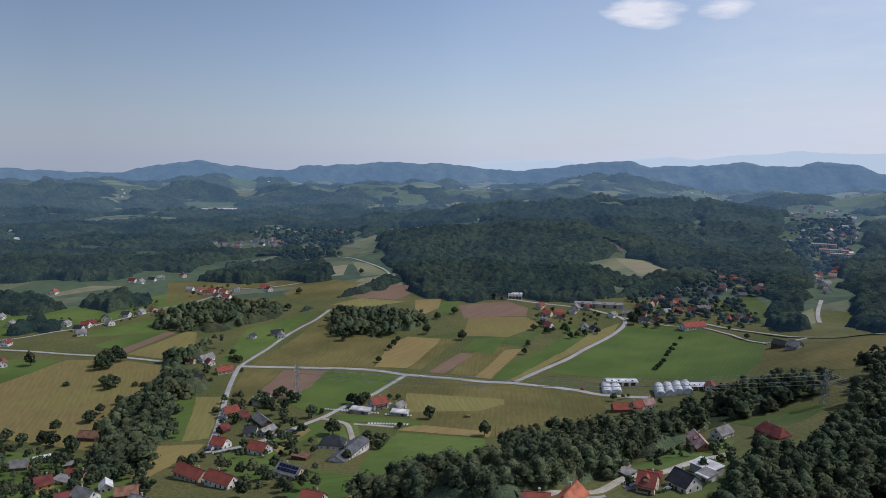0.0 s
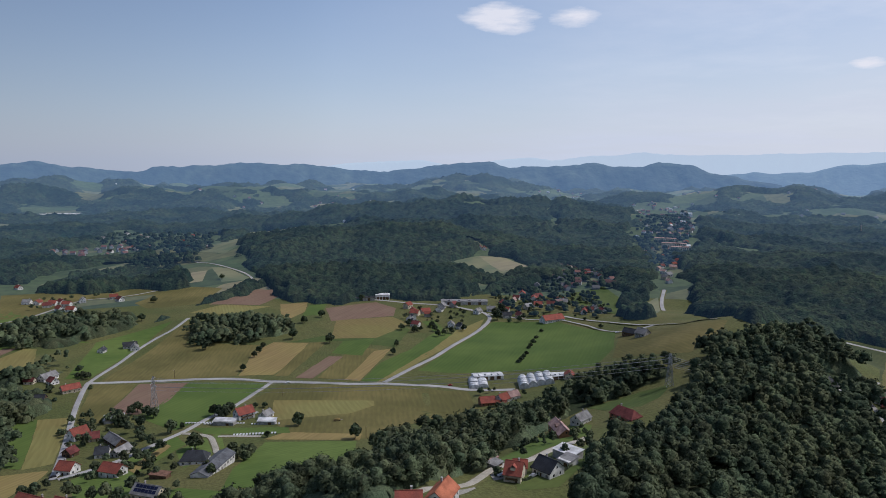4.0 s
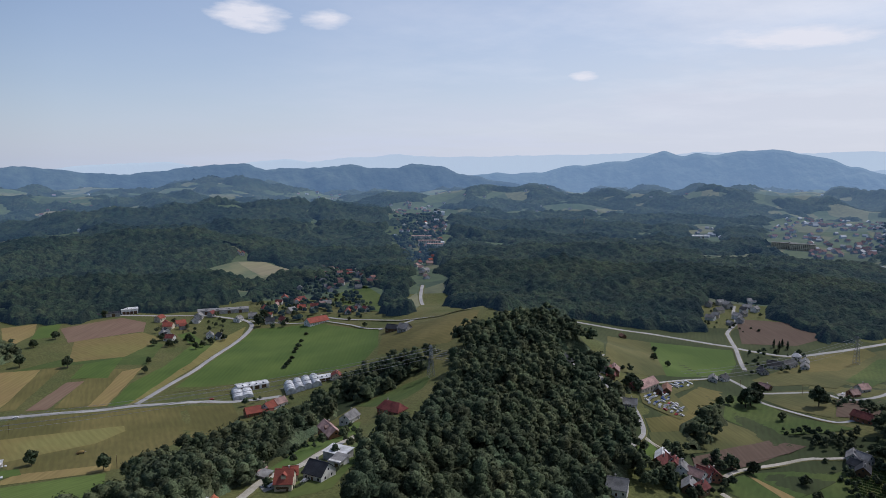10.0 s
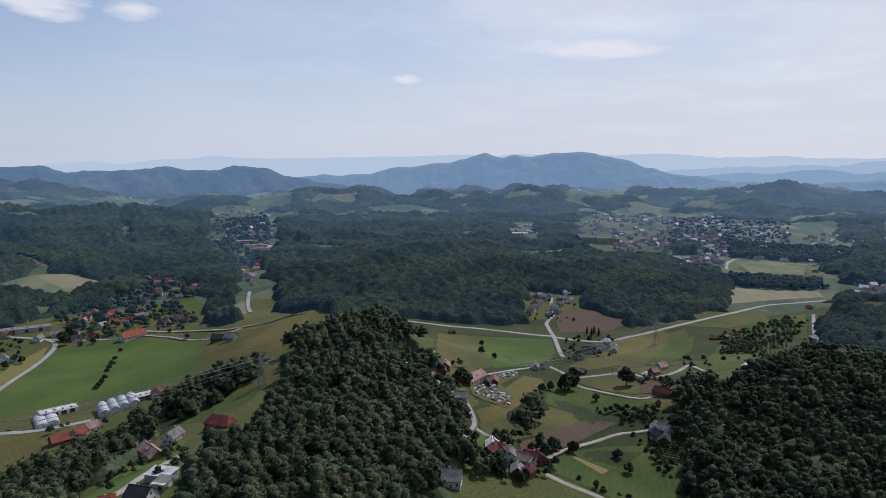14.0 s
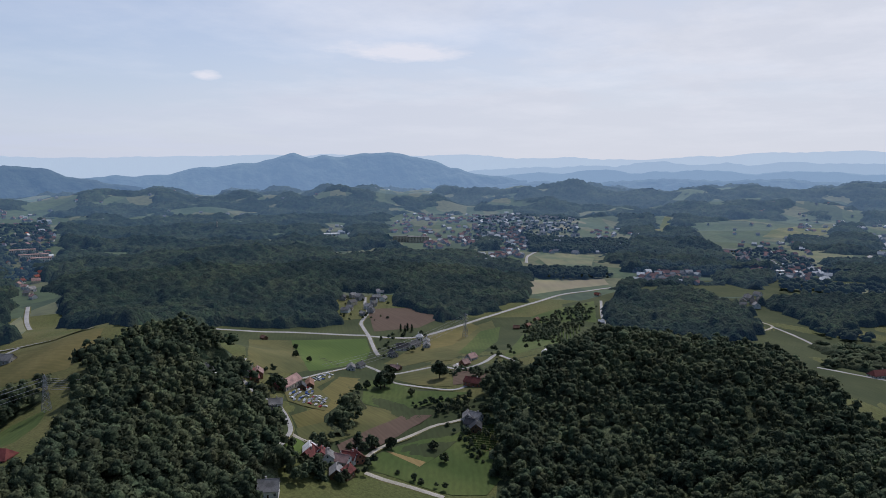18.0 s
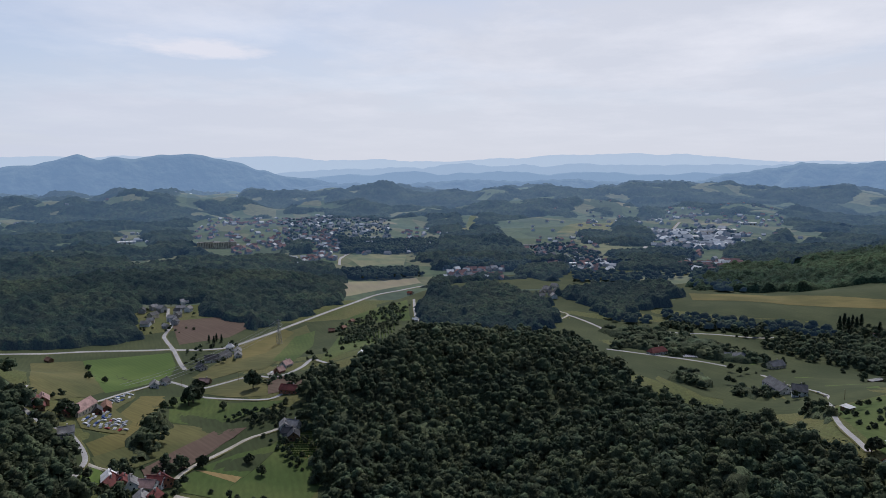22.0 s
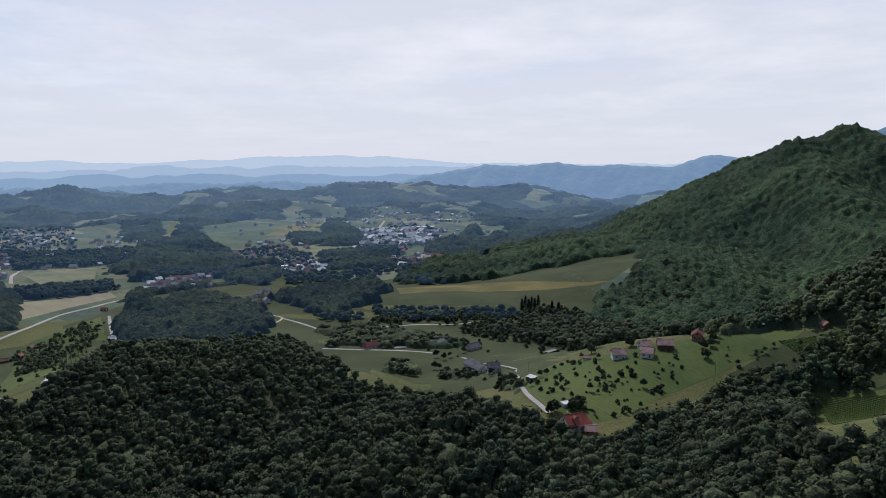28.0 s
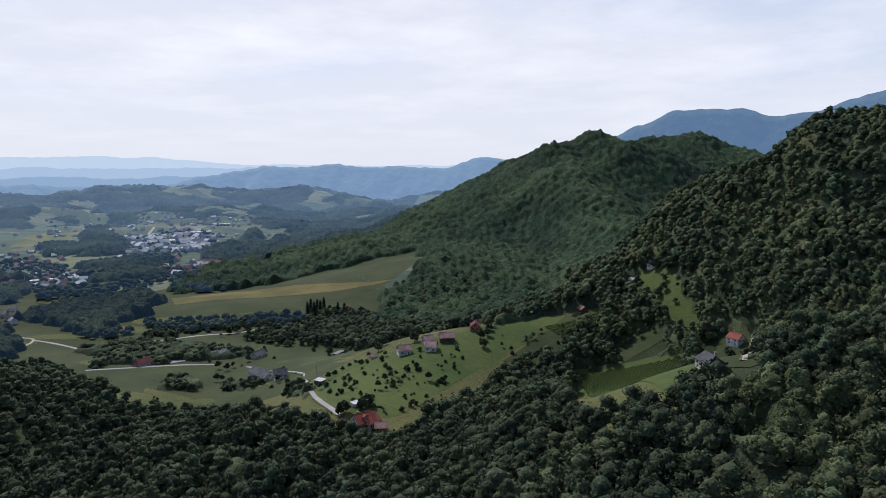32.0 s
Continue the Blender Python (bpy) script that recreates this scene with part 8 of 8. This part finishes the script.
tree(243.9, 881.0, 12, "round")
tree(258.5, 902.2, 12, "round")
tree(241.8, 862.3, 12, "round")
tree(333.0, 744.4, 6, "round")
tree(-137.4, 578.3, 8.4, "round")
tree(-140.4, 570.4, 8.4, "round")
tree(-127.3, 565.1, 8.4, "round")
tree(-138.7, 543.9, 8.4, "round")
tree(-121.1, 558.5, 8.4, "round")
tree(-143.3, 544.3, 8.4, "round")
tree(-126.0, 538.4, 8.4, "round")
tree(111.1, 829.4, 8.4, "round")
tree(123.3, 852.3, 8.4, "round")
tree(125.2, 817.3, 8.4, "round")
tree(149.1, 791.9, 8.4, "round")
tree(151.1, 821.7, 8.4, "round")
tree(158.3, 799.1, 8.4, "round")
tree(169.0, 808.9, 8.4, "round")
tree(186.5, 818.5, 8.4, "round")
tree(151.2, 841.9, 8.4, "round")
tree(-568.8, 1251.2, 9.6, "round")
tree(76.2, 1011.8, 9.6, "round")
tree(-140.6, 1190.8, 9.6, "round")
tree(-220.1, 1053.3, 9.6, "round")
tree(16.2, 913.2, 9.6, "round")
tree(-6.2, 882.0, 9.6, "round")
tree(-211.2, 934.3, 9.6, "round")
tree(531.9, 309.2, 16.8, "round")
tree(498.7, 346.7, 15.6, "round")
tree(516.5, 354.0, 15.6, "round")
tree(489.3, 344.4, 15.6, "round")
tree(466.2, 351.3, 8.4, "round")
tree(480.1, 352.7, 8.4, "round")
tree(373.2, 268.2, 8.4, "round")
tree(382.1, 260.6, 8.4, "round")
tree(397.3, 379.7, 9.6, "round")
tree(392.4, 369.6, 9.6, "round")
tree(389.3, 376.2, 9.6, "round")
tree(389.7, 222.8, 7.2, "round")
tree(402.0, 238.8, 7.2, "round")
tree(706.8, 466.3, 9.6, "conifer")
tree(715.7, 462.2, 9.6, "conifer")
tree(714.0, 454.5, 9.6, "conifer")
tree(705.1, 458.7, 9.6, "conifer")
tree(707.9, 598.8, 6, "round")
tree(557.3, 503.1, 6, "round")
tree(503.1, 437.5, 6, "round")
tree(502.2, 213.2, 7.2, "round")
tree(484.7, 309.5, 7.2, "round")
tree(506.3, 457.5, 7.2, "round")
tree(312.7, 289.8, 7.2, "round")
tree(298.6, 281.4, 7.2, "round")
tree(939.8, -268.3, 19.2, "conifer")
tree(927.9, -259.9, 19.2, "conifer")
tree(934.1, -275.7, 19.2, "conifer")
tree(926.5, -277.9, 19.2, "conifer")
tree(938.0, -286.4, 19.2, "conifer")
tree(924.8, -268.6, 19.2, "conifer")
tree(908.4, -297.2, 19.2, "conifer")
tree(900.9, -304.1, 19.2, "conifer")
tree(914.1, -283.0, 10.8, "round")
tree(900.2, -314.5, 10.8, "round")
tree(892.3, -325.9, 10.8, "round")
tree(910.0, -332.1, 8.4, "round")
tree(952.9, -65.0, 8.4, "round")
tree(881.6, -146.2, 8.4, "round")
tree(886.6, -157.7, 8.4, "round")
tree(891.5, -169.4, 8.4, "round")
tree(915.1, -369.8, 9.6, "round")
tree(875.8, -74.2, 9.6, "round")
tree(406.8, -133.3, 8.4, "round")
tree(410.6, -136.8, 8.4, "round")
tree(410.8, -149.4, 8.4, "round")
tree(415.2, -154.9, 8.4, "round")
tree(832.9, -357.3, 8.4, "round")
tree(772.2, -319.8, 8.4, "round")
tree(784.0, -343.0, 8.4, "round")
tree(520.0, -236.2, 8.4, "round")
tree(548.3, -218.8, 8.4, "round")
tree(532.6, -208.6, 8.4, "round")
tree(433.0, -371.9, 7.2, "round")
tree(430.7, -364.3, 7.2, "round")
tree(499.5, -288.2, 7.2, "round")
tree(502.5, -296.6, 7.2, "round")
tree(485.1, -282.5, 7.2, "round")
tree(512.9, -304.4, 7.2, "round")
tree(497.7, -466.4, 12, "round")
tree(483.7, -467.1, 12, "round")
tree(468.1, -465.8, 12, "round")
tree(464.1, -468.6, 12, "round")
tree(497.3, -469.5, 12, "round")
hedge([(-201, 580), (-132, 554), (-84, 443), (-64, 338), (-137, 354), (-164, 406), (-155, 453)], 95, 76, (4.6, 10.8), ('round', 'bush', 'round'))
hedge([(-326, 467), (-195, 422), (-147, 355), (-256, 364)], 85, 77, (4.6, 10.8), ('round', 'bush', 'round'))
hedge([(-275, 713), (-222, 733), (-186, 648), (-216, 596), (-247, 645)], 16, 78, (4.6, 9.6), ('round', 'bush', 'round'))
hedge([(-501, 886), (-399, 999), (-359, 897), (-414, 788), (-447, 787)], 24, 79, (3.4, 8.4), ('round', 'bush', 'round'))
hedge([(-420, 1126), (-285, 1141), (-255, 1052), (-312, 985), (-389, 1040)], 18, 80, (4.6, 9.6), ('round', 'bush', 'round'))
hedge([(124, 957), (217, 952), (189, 824), (113, 815)], 34, 81, (3.4, 8.4), ('round', 'bush', 'round'))
hedge([(273, 1016), (392, 1020), (412, 894), (354, 781), (320, 828), (237, 849)], 50, 82, (4.6, 10.8), ('round', 'bush', 'round'))
hedge([(141, 587), (182, 576), (177, 505), (137, 512)], 10, 83, (3.4, 7.2), ('round', 'bush', 'round'))
hedge([(110, 421), (186, 433), (148, 337), (99, 292), (75, 294)], 26, 84, (3.4, 8.4), ('round', 'bush', 'round'))
hedge([(389, 422), (435, 422), (394, 364), (347, 329), (343, 365)], 18, 85, (3.4, 8.4), ('round', 'bush', 'round'))
hedge([(317, 305), (390, 280), (341, 244), (274, 258)], 44, 86, (4.6, 10.8), ('round', 'bush', 'round'))
hedge([(659, 467), (728, 433), (650, 385), (582, 411)], 22, 87, (3.4, 8.4), ('round', 'bush', 'round'))
hedge([(463, 255), (477, 230), (445, 214), (430, 228)], 22, 88, (3.4, 8.4), ('round', 'bush', 'round'))
hedge([(819, 668), (894, 611), (751, 511), (688, 551)], 26, 89, (3.4, 7.2), ('round', 'bush', 'round'))
hedge([(584, 272), (806, 343), (1039, 326), (858, 261), (648, 238)], 50, 90, (3.4, 7.2), ('round', 'bush', 'round'))
hedge([(449, 261), (461, 214), (421, 196), (413, 218)], 18, 91, (3.4, 7.2), ('round', 'bush', 'round'))
hedge([(467, 299), (497, 241), (479, 228), (458, 287)], 22, 92, (3.4, 7.2), ('round', 'bush', 'round'))
hedge([(651, 316), (580, 252), (501, 218), (507, 246)], 14, 93, (3.4, 8.4), ('round', 'bush', 'round'))
hedge([(828, -97), (816, -182), (512, -136), (595, -119), (700, -83)], 26, 94, (3.4, 9.6), ('round', 'bush', 'round'))
hedge([(545, -178), (506, -223), (482, -273), (434, -241), (398, -167), (418, -144), (487, -142)], 130, 95, (2.3, 7.2), ('bush', 'bush', 'round'))
hedge([(828, -349), (750, -416), (491, -278), (506, -223)], 22, 96, (4.6, 9.6), ('round', 'bush', 'round'))
hedge([(498, -293), (499, -376), (467, -352), (463, -283)], 14, 97, (2.3, 6.0), ('round', 'bush', 'round'))
hedge([(513, -452), (450, -462), (415, -446), (429, -429)], 16, 98, (4.6, 10.8), ('round', 'bush', 'round'))
hedge([(454, -396), (420, -420), (431, -382)], 12, 99, (3.4, 8.4), ('round', 'bush', 'round'))
hedge([(387, -423), (349, -440), (195, -247), (223, -241)], 14, 100, (3.4, 9.6), ('round', 'bush', 'round'))
hedge([(926, -82), (915, -207), (862, -381), (531, -224), (785, -190)], 60, 101, (4.6, 12.0), ('round', 'bush', 'round'))
hedge([(439, -342), (427, -367), (395, -319), (403, -314)], 6, 102, (3.4, 7.2), ('round', 'bush', 'round'))
hedge([(1242, 505), (1301, 387), (1217, 356), (1169, 475)], 24, 103, (5.8, 10.8), ('round', 'bush', 'round'))
hedge([(1236, 98), (1214, -43), (1029, -53), (1081, 51)], 10, 104, (4.6, 9.6), ('round', 'bush', 'round'))
wood("dense broad-leaved woodland with rounded dark green crowns", [(1513, 418), (1338, 363), (1358, 268), (1473, 200), (1681, 214), (2103, 386), (2065, 512)], 11, 15.4, 105, False)
wood("dense broad-leaved woodland with rounded dark green crowns", [(1279, 187), (1246, 112), (1358, 96), (1439, 121), (1446, 196)], 9.9, 14.3, 106, False)
wood("dense broad-leaved woodland with rounded dark green crowns", [(1119, 322), (1232, 243), (1263, 180), (1330, 195), (1272, 261), (1195, 334)], 8.8, 8.8, 107, False)
wood("dense broad-leaved woodland with rounded dark green crowns", [(1341, 18), (1381, -72), (1427, -177), (1672, -206), (1628, -113), (1490, 11)], 9.9, 9.9, 108, False)
wood("dense broad-leaved woodland with rounded dark green crowns", [(1721, 136), (1778, 10), (1774, -62), (1985, -69), (2085, 97), (1906, 167)], 11, 11, 109, False)
wood("dense broad-leaved woodland with rounded dark green crowns", [(2242, 68), (2225, -59), (2712, -61), (2743, 16), (2394, 62)], 11, 13.2, 110, False)
wood("dense broad-leaved woodland with rounded dark green crowns", [(447, -337), (434, -355), (426, -371), (404, -393), (384, -415), (382, -419), (405, -405), (433, -378), (449, -344)], 7.02, 8.8, 111, True)
wood("dense broad-leaved woodland with rounded dark green crowns", [(502, -281), (486, -280), (497, -297), (516, -306), (514, -294)], 5.85, 6.6, 112, True)
car(-155.6, 442.2, 20, "dark")
car(-152.9, 444.3, 70, "white")
car(-65.3, 435.7, 10, "silver")
car(-43.0, 550.4, 40, "white")
car(-67.1, 558.3, 30, "dark")
car(88.0, 303.3, 15, "white")
car(102.4, 299.8, 30, "silver")
car(127.3, 322.3, -20, "dark")
car(-214.6, 397.7, 10, "silver")
car(-227.3, 389.9, 60, "white")
car(-20.3, 635.9, -5, "white")
car(609.6, -159.3, 20, "white")
car(589.3, -158.8, -60, "dark")
car(510.9, -222.7, 10, "silver")
car(581.5, 318.1, 20, "white")
car(303.2, 292.6, 50, "white")
car(790.8, -107.2, 0, "white")
car(786.2, -111.7, 90, "silver")
car(334.5, 703.8, -10, "white")
car(526.3, 404.9, 10, "white")
car(125.3, 605.0, -10, "red")
hay_trailer(19.1, 513.9, 10)
utility_pole(36.6, 459.1, 67)
utility_pole(-24.1, 597.0, 15)
utility_pole(-256.4, 677.8, 60)
utility_pole(-124.9, 669.8, 20)
utility_pole(533.2, 381.6, 50)
utility_pole(559.9, 340.4, 70)
utility_pole(463.8, -277.9, 60)
utility_pole(557.2, -162.6, 20)
clipped_hedge([(-117, 457), (-107, 446), (-98, 438)])
clipped_hedge([(-148, 434), (-132, 443), (-125, 436)])
clipped_hedge([(89, 299), (97, 296), (108, 304)])
clipped_hedge([(106, 313), (115, 302), (129, 314)])
clipped_hedge([(413, -154), (409, -162), (399, -161)])
wood("dense broad-leaved wood on the hill below", [(19, 33), (33, 19), (38, -7), (13, -36), (63, -174), (103, -123), (145, -26), (191, 89), (181, 216), (111, 238)], 9.36, 16.5, 113, True, mat_=SUNLIT_LEAF)
wood("dense broad-leaved wood on the hill behind", [(8, -24), (190, -584), (-184, -505), (-366, -211), (-307, -0), (-26, -0)], 22.77, 16.5, 114, True)
village("houses of the far village", [(-725, 5145), (-433, 5178), (-292, 3496), (-642, 4550)], 12, 201, joined_up=True, roofs=('maroon', 'white', 'grey'), size=(9, 14))
village("houses of the far village", [(-1313, 2848), (-1228, 2924), (-1135, 2696), (-1217, 2634)], 8, 202, joined_up=True, roofs=('maroon', 'white', 'grey'), size=(9, 14))
village("houses of the far village", [(-1458, 4988), (-1228, 5049), (-729, 2992), (-894, 3051)], 8, 203, joined_up=True, roofs=('maroon', 'white', 'grey'), size=(9, 14))
village("houses of the far village", [(-1281, 2008), (-1205, 1966), (-959, 1559), (-993, 1552)], 6, 204, joined_up=True, roofs=('maroon', 'white', 'grey'), size=(9, 14))
village("houses of the far village", [(-2576, 4513), (-2433, 4592), (-1498, 2824), (-1564, 2737)], 5, 205, joined_up=True, roofs=('maroon', 'white', 'grey'), size=(9, 14))
village("houses of the far village", [(1249, 2547), (1478, 2492), (968, 1621), (798, 1617)], 60, 206, joined_up=True, roofs=('maroon', 'white', 'grey'), size=(9, 14))
village("houses of the far village", [(977, 1776), (1106, 1858), (789, 1315), (725, 1309)], 24, 207, joined_up=True, roofs=('maroon', 'white', 'grey'), size=(9, 14))
village("houses of the far village", [(84, 2013), (164, 1976), (156, 1875), (80, 1928)], 9, 208, joined_up=True, roofs=('maroon', 'white', 'grey'), size=(9, 14))
village("houses of the far village", [(177, 1947), (322, 1948), (316, 1912), (173, 1894)], 8, 209, joined_up=True, roofs=('maroon', 'white', 'grey'), size=(9, 14))
village("houses of the far village", [(126, 5106), (362, 5183), (231, 3299), (80, 3230)], 14, 210, joined_up=True, roofs=('maroon', 'grey'), size=(9, 14))
village("houses of the far village", [(2215, 3911), (2608, 4236), (1584, 2570), (1848, 3258)], 6, 211, joined_up=True, roofs=('white', 'grey'), size=(9, 14))
village("houses of the far village", [(1053, 3202), (1471, 3580), (1269, 3087), (1021, 3102)], 12, 212, joined_up=True, roofs=('maroon', 'white', 'grey'), size=(9, 14))
village("houses of the far town", [(2219, 1507), (2711, 1165), (2020, 865), (1706, 1155)], 120, 213, joined_up=True, roofs=('maroon', 'white', 'grey'), size=(10, 16))
village("houses of the far town", [(1770, 1085), (2020, 865), (1688, 719), (1442, 881)], 90, 214, joined_up=True, roofs=('maroon', 'white', 'grey'), size=(10, 16))
village("houses of the far village", [(1399, 719), (1513, 685), (1320, 595), (1217, 624)], 26, 215, joined_up=True, roofs=('maroon', 'white', 'grey'), size=(9, 14))
village("houses of the far village", [(1849, 1526), (1918, 1472), (1597, 1223), (1540, 1270)], 14, 216, joined_up=True, roofs=('white', 'grey'), size=(9, 14))
village("houses of the far village", [(3669, 2619), (4484, 2624), (2834, 1656), (2520, 1796)], 16, 217, joined_up=True, roofs=('white', 'grey'), size=(9, 14))
village("houses of the far village", [(4229, 2105), (4687, 2243), (4236, 2026), (4194, 2086)], 6, 218, joined_up=True, roofs=('white', 'grey'), size=(9, 14))
village("houses of the far village", [(905, 1307), (928, 1261), (820, 1113), (796, 1149)], 5, 219, joined_up=True, roofs=('maroon', 'white', 'grey'), size=(9, 14))
village("houses of the far village", [(1649, 766), (1706, 727), (1418, 602), (1373, 635)], 22, 220, joined_up=True, roofs=('maroon', 'white', 'grey'), size=(9, 14))
village("houses of the far village", [(1904, 623), (1927, 518), (1562, 419), (1537, 503)], 24, 221, joined_up=True, roofs=('maroon', 'white', 'grey'), size=(9, 14))
village("houses of the far village", [(2237, 731), (2351, 560), (1941, 462), (1904, 623)], 24, 222, joined_up=True, roofs=('maroon', 'white', 'grey'), size=(9, 14))
village("houses of the far village", [(1965, 269), (2082, 71), (1640, 55), (1594, 218)], 36, 223, joined_up=True, roofs=('maroon', 'white', 'grey'), size=(9, 14))
village("houses of the far village", [(1557, 112), (1593, 11), (1383, 8), (1355, 97)], 26, 224, joined_up=True, roofs=('maroon', 'white', 'grey'), size=(9, 14))
village("long flat halls and houses of the far town", [(2319, -93), (2308, -343), (1838, -275), (1777, -73)], 70, 225, joined_up=True, roofs=('white', 'grey'), size=(14, 28))
village("houses of the far village", [(2704, -390), (2707, -560), (2434, -506), (2389, -346)], 20, 226, joined_up=True, roofs=('maroon', 'white', 'grey'), size=(9, 14))
village("houses of the far village", [(3100, -176), (2992, -317), (2672, -285), (2882, -165)], 16, 227, joined_up=True, roofs=('maroon', 'white', 'grey'), size=(9, 14))
village("houses of the far village", [(1734, -121), (1772, -224), (1388, -177), (1388, -99)], 16, 228, joined_up=True, roofs=('maroon', 'white', 'grey'), size=(11, 18))
village("houses of the far village", [(2787, 141), (2851, -7), (2470, -7), (2331, 117)], 14, 229, joined_up=True, roofs=('maroon', 'white', 'grey'), size=(9, 14))
village("houses of the far village", [(2234, -347), (2283, -483), (1960, -416), (1932, -302)], 14, 230, joined_up=True, roofs=('maroon', 'white', 'grey'), size=(9, 14))
village("houses of the far village", [(1378, 357), (1419, 240), (1248, 211), (1217, 316)], 24, 231, joined_up=True, roofs=('maroon', 'white', 'grey'), size=(9, 14))
wood("loose dark belt of trees below the hill", [(975, -422), (960, -540), (780, -443), (551, -237), (710, -249), (765, -222), (833, -205), (940, -283), (875, -344)], 8.8, 11.0, 115, True, thin=0.25)
hedge([(451, 279), (491, 257), (485, 243), (457, 254)], 26, 120, (3.4, 7.2), ('round', 'bush', 'round'))
hedge([(430, 239), (437, 236), (407, 196), (399, 200)], 14, 121, (3.0, 6.5), ('round', 'bush', 'round'))
hedge([(353, 259), (354, 256), (355, 201), (349, 202)], 10, 122, (3.0, 6.0), ('round', 'bush', 'round'))
hedge([(318, 287), (333, 250), (305, 245), (295, 266)], 26, 123, (5.0, 11.0), ('round', 'bush', 'round'))
far_woods()
